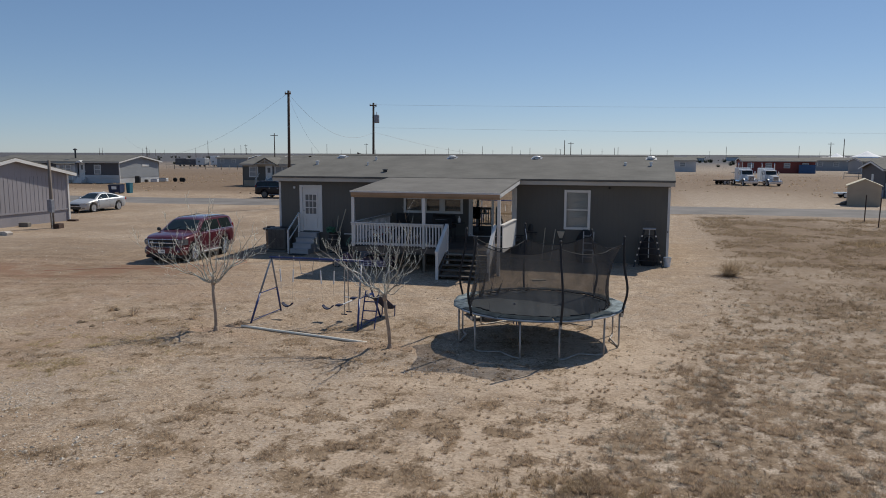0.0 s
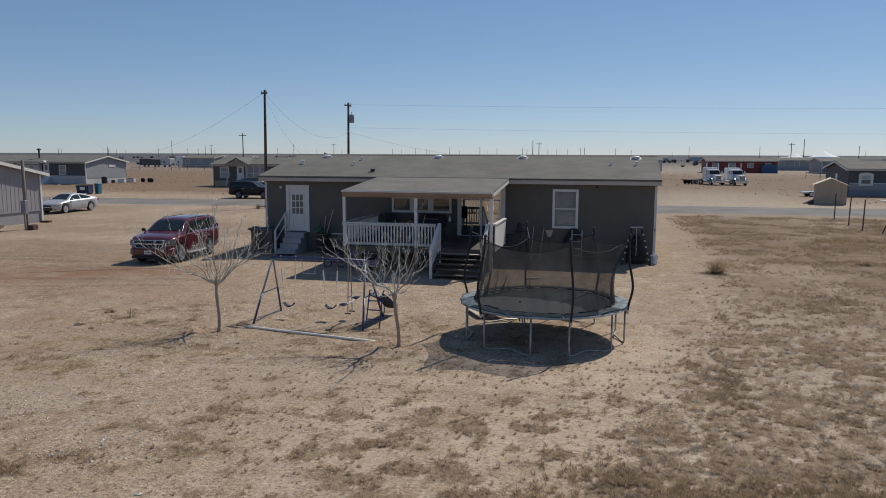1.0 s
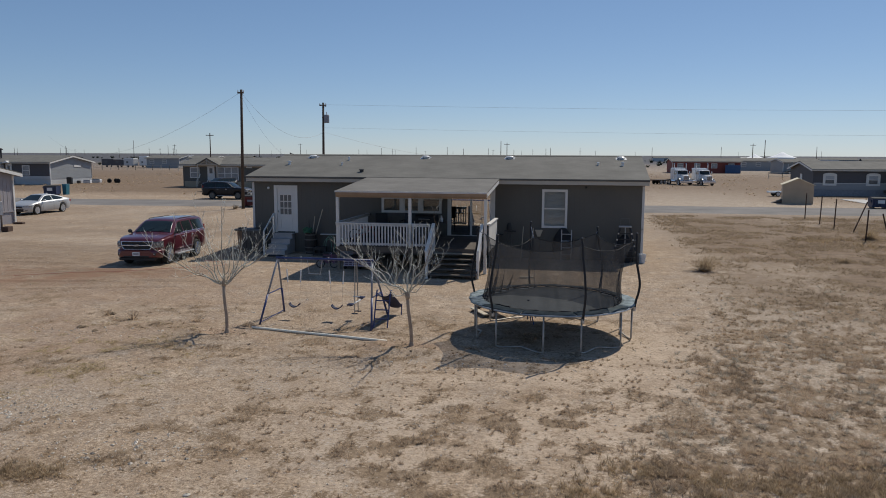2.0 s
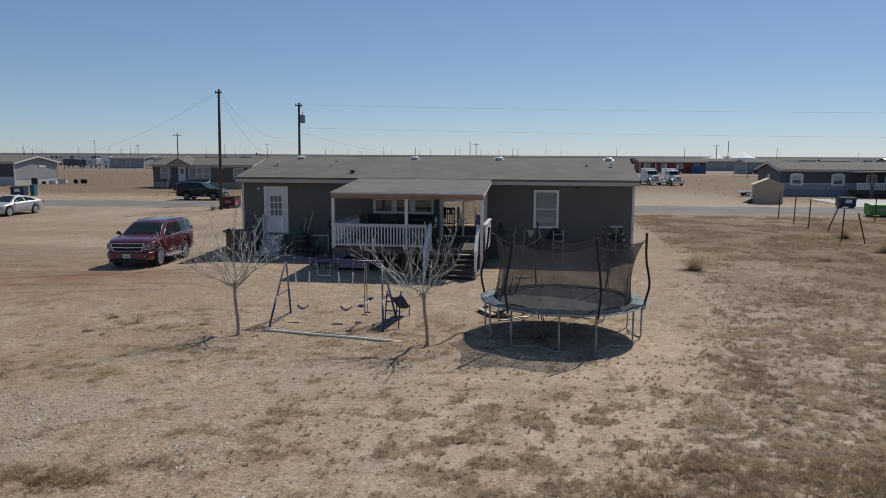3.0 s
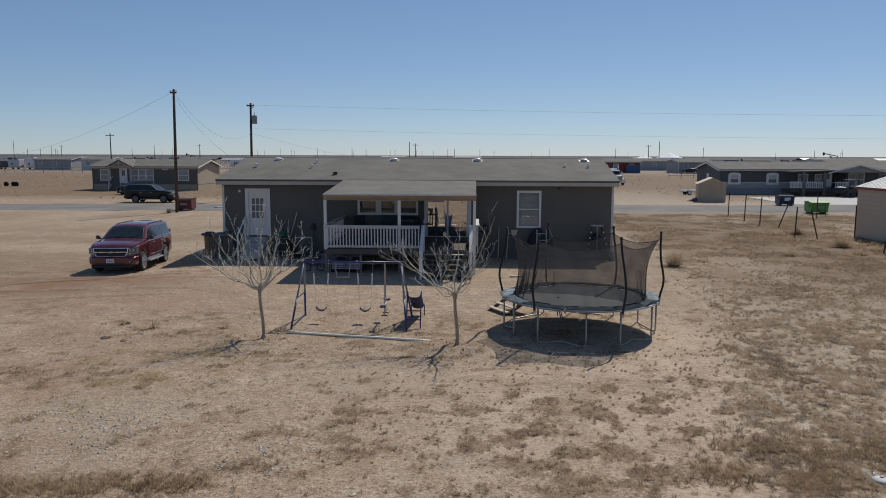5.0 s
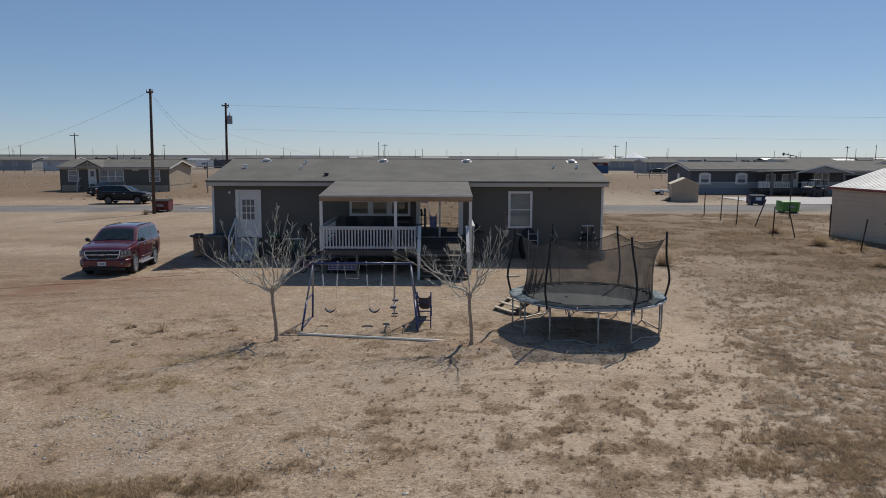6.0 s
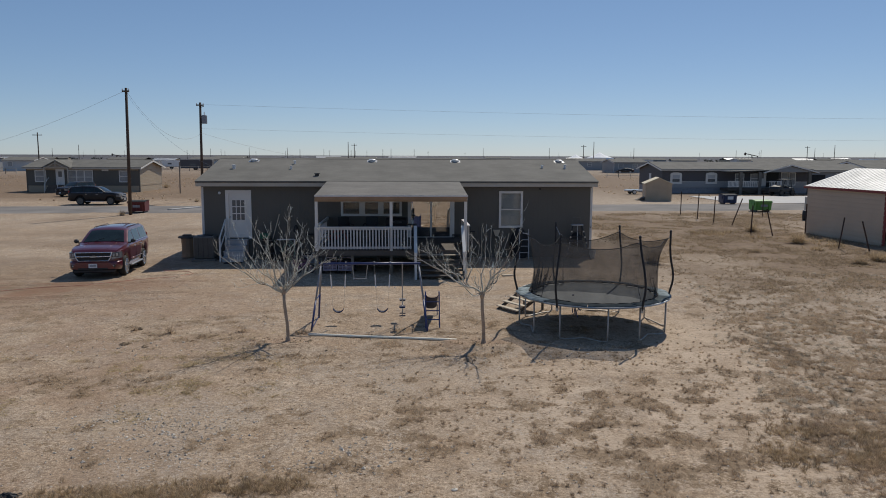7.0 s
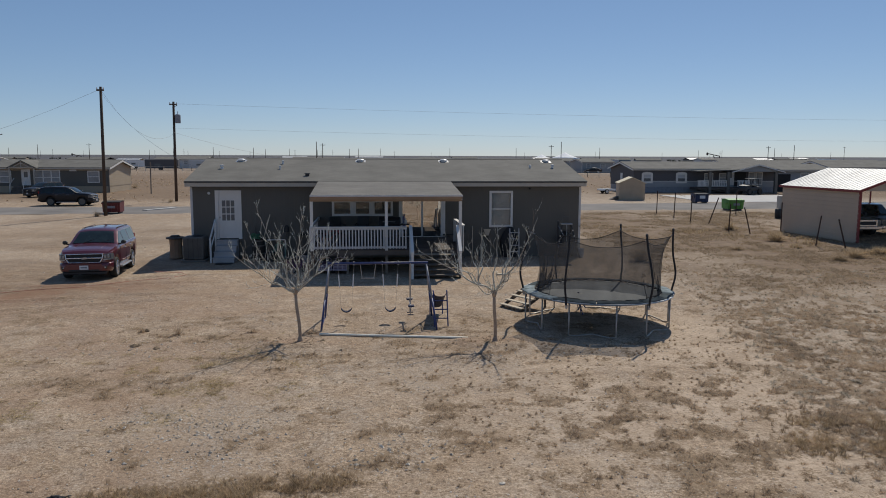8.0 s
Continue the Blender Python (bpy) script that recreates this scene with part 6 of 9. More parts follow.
def build_semi(name, label, x, y, rz):
    c = thing(name, label, "truck", x, y, 0, rz, group="parked road tractors", size=0.80)
    part("chassis", bx(-4.0, 2.6, -0.45, 0.45, 0.62, 0.86, bevel=0.02), M["trimblack"], c)
    part("bonnet", cabin(B(), [(2.9, 0.95), (2.86, 1.75), (0.9, 1.98), (0.9, 0.95)], 0.62, 0.52, 0.95, 1.98, 0.08), M["whitepaint"], c)
    for s in (1, -1):
        part("fender", sheet(B(), lambda u, v: (2.05 + 0.75 * math.cos(math.pi * (0.08 + 0.84 * u)), s * (0.56 + 0.58 * v), 0.55 + 0.72 * math.sin(math.pi * (0.08 + 0.84 * u))), 12, 3), M["whitepaint"], c, smooth=True)
        part("headlight", bx(2.70, 2.86, min(s * 0.70, s * 1.0), max(s * 0.70, s * 1.0), 1.05, 1.25, bevel=0.03), M["lamp"], c)
        part("exhaust_stack", tb([(-0.25, s * 1.12, 0.8), (-0.25, s * 1.12, 3.75), (-0.4, s * 1.12, 3.95)], 0.075, n=8), M["chrome"], c)
        part("fuel_tank", tb([(-1.4, s * 0.92, 0.72), (0.5, s * 0.92, 0.72)], 0.31, n=12), M["chrome"], c)
        part("mirror", bx(0.95, 1.05, min(s * 1.2, s * 1.42), max(s * 1.2, s * 1.42), 1.9, 2.5, bevel=0.02), M["chrome"], c)
    part("grille", bx(2.88, 2.95, -0.48, 0.48, 0.98, 1.72, bevel=0.02), M["chrome"], c)
    for k in range(7):
        part("grille_slot", bx(2.951, 2.96, -0.40 + k * 0.125, -0.34 + k * 0.125, 1.03, 1.66), M["trimblack"], c)
    part("bumper", bx(2.88, 3.10, -1.2, 1.2, 0.42, 0.86, bevel=0.05), M["chrome"], c)
    part("cab", cabin(B(), [(1.0, 0.9), (1.0, 1.95), (0.7, 2.75), (-0.55, 2.82), (-0.55, 0.9)], 1.08, 0.98, 0.9, 2.8, 0.07), M["whitepaint"], c)
    part("sleeper", bx(-2.1, -0.56, -1.15, 1.15, 0.9, 3.1, bevel=0.12), M["whitepaint"], c)
    part("visor", bx(0.66, 1.06, -0.95, 0.95, 2.58, 2.70, bevel=0.02), M["chrome"], c)
    end_glass(c, (1.02, 1.98), (0.74, 2.62), 0.92, 0.88, "windscreen")
    side_glass(c, [(0.80, 1.98), (0.60, 2.55), (-0.2, 2.55), (-0.2, 1.98)], 1.08, 0.98, 0.9, 2.8)
    for wx in (2.05, -2.6, -3.7):
        for s in (1, -1):
            wheel(c, wx, s * 0.98, 0.5, 0.3, s, rim="chrome", spokes=8)
    return c


build_suv("suv", "glossy maroon full-size SUV parked on the dirt", -19.02, 27.95, -83.8, M["maroon"], size=0.915, z=-0.11, pitch=-1.1)
build_sedan("sedan", "silver four-door sedan parked beside a mobile home", -40.05, 46.85, -90, M["silver"])
build_suv("suv", "black full-size SUV parked along the road edge", -34.95, 65.9, 2, M["blackpaint"], size=0.86, rim="acgrey")
build_suv("suv", "dark SUV parked by a house driveway", -42.8, 79.6, -112, M["blackpaint"], chrome_front=False, rim="acgrey", size=0.8)
build_pickup("pickup_truck", "dark green pickup parked under the carport", 19.08, 39.6, -88, M["greenpaint"], 0.93)
build_pickup("pickup_truck", "dark green pickup parked deeper under the carport", 20.98, 39.9, -88, M["greenpaint"], 0.93)
build_semi("road_tractor", "white chrome-trimmed road tractor parked without trailer", 13.1, 114.0, -76)
build_semi("road_tractor", "white chrome-trimmed road tractor parked without trailer", 16.1, 113.4, -74)

# ---- neighbouring houses ----


def simple_window(parent, x0, x1, z0, z1, y, f=0.09, mullions=1):
    w = part("window", bx(x0, x1, y - 0.05, y - 0.012, z0, z1), M["paleglass"], parent)
    part("window_frame", pierced(B(), x0 - f, x1 + f, z0 - f, z1 + f, y - 0.07, y - 0.008, [(x0, x1, z0, z1)]), M["white"], w)
    part("window_sash", bx(x0, x1, y - 0.06, y - 0.051, (z0 + z1) / 2 - 0.03, (z0 + z1) / 2 + 0.03), M["white"], w)
    for k in range(1, mullions):
        xm = x0 + (x1 - x0) * k / mullions
        part("mullion", bx(xm - 0.06, xm + 0.06, y - 0.066, y - 0.052, z0, z1), M["white"], w)
    return w


def simple_door(parent, x0, x1, z0, z1, y):
    d = part("door", bx(x0, x1, y - 0.04, y - 0.006, z0, z1), M["white"], parent)
    part("door_frame", pierced(B(), x0 - 0.09, x1 + 0.09, z0, z1 + 0.09, y - 0.06, y - 0.006, [(x0, x1, z0 - 0.1, z1)]), M["white"], d)
    part("door_light", bx(x0 + 0.2, x1 - 0.2, y - 0.05, y - 0.041, z1 - 0.85, z1 - 0.2), M["darkglass"], d)
    return d


def home(label, x, y, rz, length, depth, wall, roofm, eave=2.95, rise=0.95, skirt=None, gable=None, group="neighbouring mobile homes", name="mobile_home", trim="white"):
    """A long house, front to -y, its front left corner at x, y."""
    h = thing(name, label, "house", x, y, 0, rz, group=group)
    sk = skirt or wall
    part("skirting", bx(0.03, length - 0.03, 0.03, depth - 0.03, -0.2, 0.75), sk, h)
    part("wall", bx(0, length, 0, 0.15, 0.75, eave), wall, h)
    part("wall", bx(0, length, depth - 0.15, depth, 0.75, eave), wall, h)
    for a in (0, length - 0.15):
        part("gable_wall", prism(B(), [(0.15, 0.75), (depth - 0.15, 0.75), (depth - 0.15, eave), (depth / 2, eave + rise - 0.14), (0.15, eave)], "X", a, a + 0.15), gable or wall, h)
    part("roof", gable_roof(B(), -0.35, length + 0.35, -0.4, depth + 0.4, eave + 0.08, depth / 2, eave + rise), roofm, h)
    for a in (-0.37, length + 0.34):
        part("barge_board", prism(B(), [(-0.4, eave + 0.02), (depth / 2, eave + rise - 0.07), (depth + 0.4, eave + 0.02), (depth + 0.4, eave - 0.16), (depth / 2, eave + rise - 0.26), (-0.4, eave - 0.16)], "X", a, a + 0.03), M["white"], h)
    part("fascia", bx(-0.34, length + 0.34, -0.42, -0.39, eave - 0.14, eave + 0.02), M["fascia"], h)
    for a in (0, length):
        part("corner_trim", bx(a - 0.06, a + 0.06, -0.02, 0.10, 0, eave - 0.05), M[trim], h)
    return h


def steps_unit(parent, x, y, n, w, material, rail=True):
    """A small flight against a wall at y, down towards -y."""
    s = part("steps", B(), material, parent)
    for k in range(n):
        part("step", bx(x, x + w, y - 0.28 * (k + 1), y - 0.28 * k - 0.003, -0.05, 0.84 - 0.84 / (n) * k), material, s)
    if rail:
        for a in (x, x + w):
            part("step_rail", tb([(a, y - 0.05, 1.7), (a, y - 0.28 * n, 0.95), (a, y - 0.28 * n, 0.0)], 0.03), M["white"], s)
    return s


# lilac home at the driveway, gable end towards the yard
h = home("lilac-grey mobile home with vertical panel siding and white-edged gable", -36.0, 39.6, 180, 16.5, 8.6, M["lilac"], M["shingle"], eave=3.0, rise=1.08)
for k in range(27):
    part("panel_batten", bx(-0.012, -0.004, 0.2 + k * 0.313, 0.232 + k * 0.313, 0.80, 2.9), M["lilac"], h)
part("belt_trim", bx(-0.04, -0.004, 0.1, 8.5, 0.72, 0.80), M["lilac"], h)
part("meter_box", bx(0.3, 0.55, -0.16, -0.004, 1.3, 1.7, bevel=0.02), M["greywhite"], h)

# grey home across the road, far left
h = home("blue-grey mobile home with dark upper siding and white gable trim", -94.4, 88.7, 0, 22.38, 8.8, M["darkgrey"], M["shingle"], skirt=M["paleside"], gable=M["bluegrey"], eave=2.98, rise=0.98)
part("lower_siding", bx(0.02, 22.36, -0.03, -0.004, 0.72, 1.15), M["paleside"], h)
simple_window(h, 18.28, 19.24, 1.32, 2.5, 0)
part("projecting_room", bx(12.2, 15.4, -0.60, -0.04, 0.4, 2.75), M["paleside"], h)
part("room_roof", prism(B(), [(-0.95, 2.74), (0.5, 3.0), (0.5, 2.92), (-0.95, 2.66)], "X", 11.9, 15.7), M["shingle"], h)
for a in (12.8, 13.95):
    simple_window(h, a, a + 0.75, 1.5, 2.5, -0.61)
simple_door(h, 15.75, 16.5, 0.85, 2.75, 0)
part("door_hood", prism(B(), [(15.5, 2.9), (16.1, 3.2), (16.7, 2.9)], "Y", -0.6, 0.1), M["white"], h)
steps_unit(h, 15.4, -0.02, 4, 1.4, M["greywhite"])
part("stove_pipe", tb([(13.3, 2.0, 3.2), (13.3, 2.0, 4.7)], 0.12), M["trimblack"], h)
part("stove_cap", lathe(B(), [(0.3, 0), (0.3, 0.1), (0.1, 0.25)], 10, "Z", (13.3, 2.0, 4.65)), M["trimblack"], h)
part("gable_vent", bx(22.40, 22.43, 4.9, 6.4, 2.30, 2.62), M["white"], h)
for x, y, sx, hh, m, lab in ((-71.3, 91.6, .35, .9, "trimblack", "black covered grill beside a house"), (-71.0, 95.0, .5, .4, "whitepaint", "low white box beside a house"), (-70.8, 96.8, .6, .5, "paleside", "pale plastic crate beside a house"), (-71.6, 93.9, .25, .35, "greywood", "weathered log beside a house")):
    o = thing("yard_box", lab, "box", x, y, 0, 12, group="clutter beside the grey house")
    part("case", bx(-sx, sx, -sx * 0.7, sx * 0.7, -0.03, hh, bevel=0.06), M[m], o)
    part("top", bx(-sx * 0.9, sx * 0.9, -sx * 0.6, sx * 0.6, hh, hh + 0.05, bevel=0.02), M["trimblack"], o)

# taupe and tan home beyond the poles
h = home("dark olive mobile home with tan end wall and white windows", -52.15, 88.2, -1.5, 13.17, 7.5, M["siding"], M["shingle"], skirt=M["tan"], gable=M["tan"], eave=2.85, rise=0.95, trim="siding")
for a, b in ((1.05, 2.2), (10.9, 12.08)):
    simple_window(h, a, b, 1.25, 2.45, 0)
simple_window(h, 4.93, 7.66, 1.0, 2.52, 0, mullions=3)
simple_door(h, 3.5, 4.32, 0.85, 2.62, 0)
steps_unit(h, 3.0, -0.9, 4, 1.5, M["greywood"])
part("entry_deck", bx(2.9, 4.9, -0.88, -0.02, 0.6, 0.82), M["greywood"], h)
part("upper_band", bx(0.08, 13.09, -0.03, -0.004, 2.56, 2.80), M["tan"], h)
part("wall_vent", bx(8.8, 9.6, -0.05, -0.031, 2.48, 2.66, bevel=0.01), M["white"], h)
dm = part("dormer", prism(B(), [(2.4, 2.95), (3.85, 3.62), (5.3, 2.95)], "Y", -0.75, 3.0), M["tan"], h)
part("dormer_roof", prism(B(), [(2.2, 2.90), (3.85, 3.76), (5.5, 2.90), (5.5, 2.80), (3.85, 3.64), (2.2, 2.80)], "Y", -0.95, 3.0), M["shingle"], dm)
part("gable_strut", tb([(3.85, -0.97, 2.95), (3.85, -0.97, 3.6)], 0.05), M["fascia"], dm)
part("gable_tie", tb([(2.5, -0.97, 2.93), (5.2, -0.97, 2.93)], 0.06), M["fascia"], dm)
for a in (2.95, 4.75):
    part("gable_strut", tb([(a, -0.97, 2.95), (3.85, -0.97, 3.45)], 0.045), M["fascia"], dm)
for a in (2.5, 5.2):
    part("porch_post", bx(a - 0.06, a + 0.06, -0.9, -0.78, -0.05, 2.9), M["fascia"], dm)

# long grey home across the road on the other side
def arched_window(parent, x0, x1, z0, z1):
    """A sash window in a broad white surround with a shallow arched head."""
    w = part("window", bx(x0, x1, -0.05, -0.012, z0, z1), M["darkglass"], parent)
    f, xm = 0.26, (x0 + x1) / 2
    part("window_frame", pierced(B(), x0 - f, x1 + f, z0 - 0.22, z1 + 0.10, -0.07, -0.008, [(x0, x1, z0, z1)]), M["white"], w)
    arch = [(xm + (x1 - x0 + 2 * f) / 2 * math.cos(math.pi * k / 10), z1 + 0.101 + 0.22 * math.sin(math.pi * k / 10)) for k in range(11)]
    part("arched_head", prism(B(), arch, "Y", -0.07, -0.008), M["white"], w)
    part("window_sash", bx(x0, x1, -0.06, -0.051, (z0 + z1) / 2 - 0.03, (z0 + z1) / 2 + 0.03), M["white"], w)
    part("blind", bx(x0, x1, -0.0585, -0.0515, (z0 + z1) / 2 + 0.03, z1), M["blind"], w)
    return w


h = home("long dark grey mobile home with pale lower siding and white windows", 23.5, 86.5, 0, 18.1, 9.0, M["darkgrey"], M["shingle"], skirt=M["greyblue"], eave=2.85, rise=0.92, trim="darkgrey")
part("lower_siding", bx(0.02, 18.08, -0.03, -0.004, 0.70, 1.36), M["bluegrey"], h)
part("belt_trim", bx(0.02, 18.08, -0.05, -0.031, 1.36, 1.42), M["greywhite"], h)
for a in (1.2, 5.55):
    arched_window(h, a, a + 0.88, 1.36, 2.20)
for a in (9.0, 10.9):
    simple_window(h, a, a + 0.95, 1.3, 2.3, 0)
for a in (14.7, 15.65):
    simple_window(h, a, a + 0.7, 1.05, 2.45, 0)
# flat dark sheet on the wall, standing in for a recess in shade
part("recess", bx(12.75, 14.3, -0.04, -0.031, 0.75, 2.5), M["dark"], h)
simple_door(h, 11.95, 12.65, 0.9, 2.65, -0.03)
part("end_window", bx(-0.03, -0.004, 4.2, 5.0, 1.3, 2.3), M["white"], h)
part("porch_roof", prism(B(), [(7.0, 2.62), (12.4, 2.80), (12.4, 2.9), (7.0, 2.73)], "Y", -2.6, 0.5), M["shingle"], h)
g = part("porch_gable", prism(B(), [(11.6, 2.62), (14.5, 3.34), (17.4, 2.62)], "Y", -2.4, 3.5), M["bluegrey"], h)
part("porch_gable_roof", prism(B(), [(11.1, 2.62), (14.5, 3.52), (17.9, 2.62), (17.9, 2.50), (14.5, 3.38), (11.1, 2.50)], "Y", -2.7, 3.6), M["shingle"], g)
part("gable_edge", prism(B(), [(11.1, 2.60), (14.5, 3.50), (17.9, 2.60), (17.9, 2.48), (14.5, 3.36), (11.1, 2.48)], "Y", -2.74, -2.704), M["greywhite"], g)
for a in (8.55, 10.85, 16.9):
    part("porch_post", bx(a - 0.17, a + 0.17, -2.5, -2.16, -0.05, 2.62), M["acgrey"], h)
part("porch_deck", bx(7.1, 14.6, -2.4, -0.03, 0.45, 0.7), M["greywood"], h)
for a, w in ((7.0, 1.4), (8.8, 1.9), (12.0, 1.6)):
    for z in (0.85, 1.5):
        part("porch_rail", bx(a, a + w, -2.45, -2.38, z, z + 0.07), M["white"], h)
    for k in range(9):
        part("porch_baluster", bx(a + 0.05 + k * (w - 0.16) / 8, a + 0.13 + k * (w - 0.16) / 8, -2.44, -2.40, 0.9, 1.5), M["white"], h)
h = home("grey garage wing beside the long grey home", 41.9, 89.0, 0, 8.5, 8.0, M["bluegrey"], M["shingle"], eave=2.7, rise=0.8)
# dark sheet laid on the closed wall in place of a garage's shaded inside
part("garage_opening", bx(0.6, 3.2, -0.03, -0.004, 0.0, 2.2), M["dark"], h)
simple_window(h, 4.6, 6.6, 1.5, 2.3, 0, mullions=2)
home("tan-grey mobile home beyond the long grey one", 55.0, 96.0, -1, 22, 9, M["bluegrey"], M["shingle"], eave=2.9)

# farther houses
def far_home(label, x, y, rz, length, wall, eave=2.8, name="mobile_home"):
    h = home(label, x, y, rz, length, 8.5, wall, M["shingle"], eave=eave, rise=0.85, group="far mobile homes", name=name)
    k = int(length // 4)
    for i in range(k):
        simple_window(h, 1.2 + i * 4, 2.4 + i * 4, 1.3, 2.3, 0)
    return h


far_home("brick-red mobile home beyond the parked tractors", 21.0, 189, 3, 16.0, M["redside"])
h = thing("blue_tarp_wall", "weathered blue board leaning on a red house", "board", 33.2, 188.6, 0, 3)
part("board", bx(0, 3.6, 0, 0.08, 0, 2.0, bevel=0.02), M["clothblue"], h)
far_home("pale grey mobile home on the far plain", -112.8, 198, 0, 7.9, M["paleside"])
far_home("white mobile home on the far plain", -127.3, 200, 0, 10.5, M["bluegrey"])
far_home("long pale mobile home with dark porch on the plain", -78, 245, -2, 16, M["paleside"])
far_home("grey mobile home on the far plain", 43.1, 225, 0, 11.5, M["bluegrey"])
far_home("grey mobile home standing before open brush", 46.7, 190, 6, 8.8, M["bluegrey"])
far_home("pale mobile home among brush on the plain", -2, 196, 4, 13, M["paleside"])
far_home("pale mobile home on the far plain", 66, 150, -6, 18, M["paleside"])
far_home("tan mobile home on the far plain", 96, 170, -4, 20, M["tan"])
far_home("white mobile home on the far plain", -150, 160, 10, 18, M["paleside"])
far_home("grey mobile home on the far plain", -40, 300, 0, 20, M["paleside"])
far_home("pale mobile home on the far plain", 130, 300, 0, 24, M["paleside"])



def box_trailer(label, x, y, rz, L, H, material):
    """A white camper or cargo trailer on two wheels."""
    t = thing("cargo_trailer", label, "trailer", x, y, 0, rz, group="far trailers")
    part("trailer_body", bx(0, L, -1.1, 1.1, 0.5, H, bevel=0.12), material, t)
    part("tow_bar", tb([(L, 0, 0.5), (L + 1.1, 0, 0.45), (L + 1.1, 0, -0.05)], 0.06), M["trimblack"], t)
    for s in (-1.0, 1.0):
        part("wheel", lathe(B(), [(0.1, -0.1), (0.34, -0.1), (0.34, 0.1), (0.1, 0.1)], 12, "Y", (L * 0.45, s, 0.34)), M["rubber"], t)
    part("trailer_window", bx(L * 0.3, L * 0.5, -1.115, -1.101, 1.3, 1.8), M["darkglass"], t)


for lab, x, y, rz, L, H, m in (("white box trailer on the far plain", -132.2, 205, 0, 2.6, 3.3, "whitepaint"), ("pale camper trailer on the far plain", -136.6, 204, -8, 3.6, 2.7, "paleside"), ("dark box trailer on the far plain", -145.5, 206, 0, 4, 2.5, "darkgrey"), ("dark flat-sided trailer on the far plain", -141, 205, 4, 3.4, 2.3, "darkgrey"),
                               ("dark box trailer behind the houses", -72, 215, 0, 9, 3.0, "darkgrey"), ("pale box trailer behind the houses", -60, 215, 2, 7, 2.9, "paleside"), ("dark box trailer behind the houses", -50, 218, 0, 6, 2.8, "darkgrey"),
                               ("white camper trailer beyond the road", 73, 300, 10, 8, 3.0, "whitepaint"), ("pale box trailer on the far plain", 90, 310, 0, 7, 2.8, "paleside"), ("white box trailer on the far plain", -84, 236, 3, 6, 2.6, "whitepaint"), ("white box trailer on the far plain", 176, 291, 0, 7, 3.4, "whitepaint")):
    box_trailer(lab, x, y, rz, L, H, M[m])


def far_canopy(x, y, rz, L):
    c = thing("metal_canopy", "white metal canopy roof on posts far off", "canopy", x, y, 0, rz, group="far canopies")
    part("canopy_roof", prism(B(), [(-2.6, 2.7), (0, 3.3), (2.6, 2.7), (2.6, 2.6), (0, 3.18), (-2.6, 2.6)], "X", 0, L), M["whitemetal"], c)
    for a in (0.2, L - 0.3):
        for b in (-2.5, 2.4):
            part("canopy_post", bx(a, a + 0.1, b, b + 0.1, -0.1, 2.65), M["greywhite"], c)


far_canopy(-176, 300, 12, 14)
far_canopy(-83, 226, -5, 7)
far_canopy(-58, 238, 0, 11)
far_canopy(150, 330, 0, 16)
far_canopy(205, 420, 0, 20)


def yard_fence(x, y, rz, n, gap):
    """A low wire-and-rail fence round a far yard."""
    f = thing("yard_fence", "low pale fence round a far yard", "fence", x, y, 0, rz, group="far fences")
    for k in range(n + 1):
        part("post", bx(k * gap - 0.05, k * gap + 0.05, -0.05, 0.05, -0.1, 1.25), M["greywood"] if k % 2 else M["fascia"], f)
    for z in (0.45, 1.1):
        part("rail", bx(0, n * gap, -0.085, -0.055, z, z + 0.07), M["fascia"], f)


yard_fence(-124, 171, -2, 12, 2.4)
yard_fence(-74, 205, 0, 14, 2.4)
yard_fence(34, 150, -3, 8, 2.4)
post = thing("meter_post", "thin weathered post standing in the field", "post", -33.5, 85.2, 0)
part("stake", tb([(0, 0, -0.1), (0.05, 0, 3.6)], 0.07, n=6), M["palepole"], post)

# ---- carport, shed, skips ----


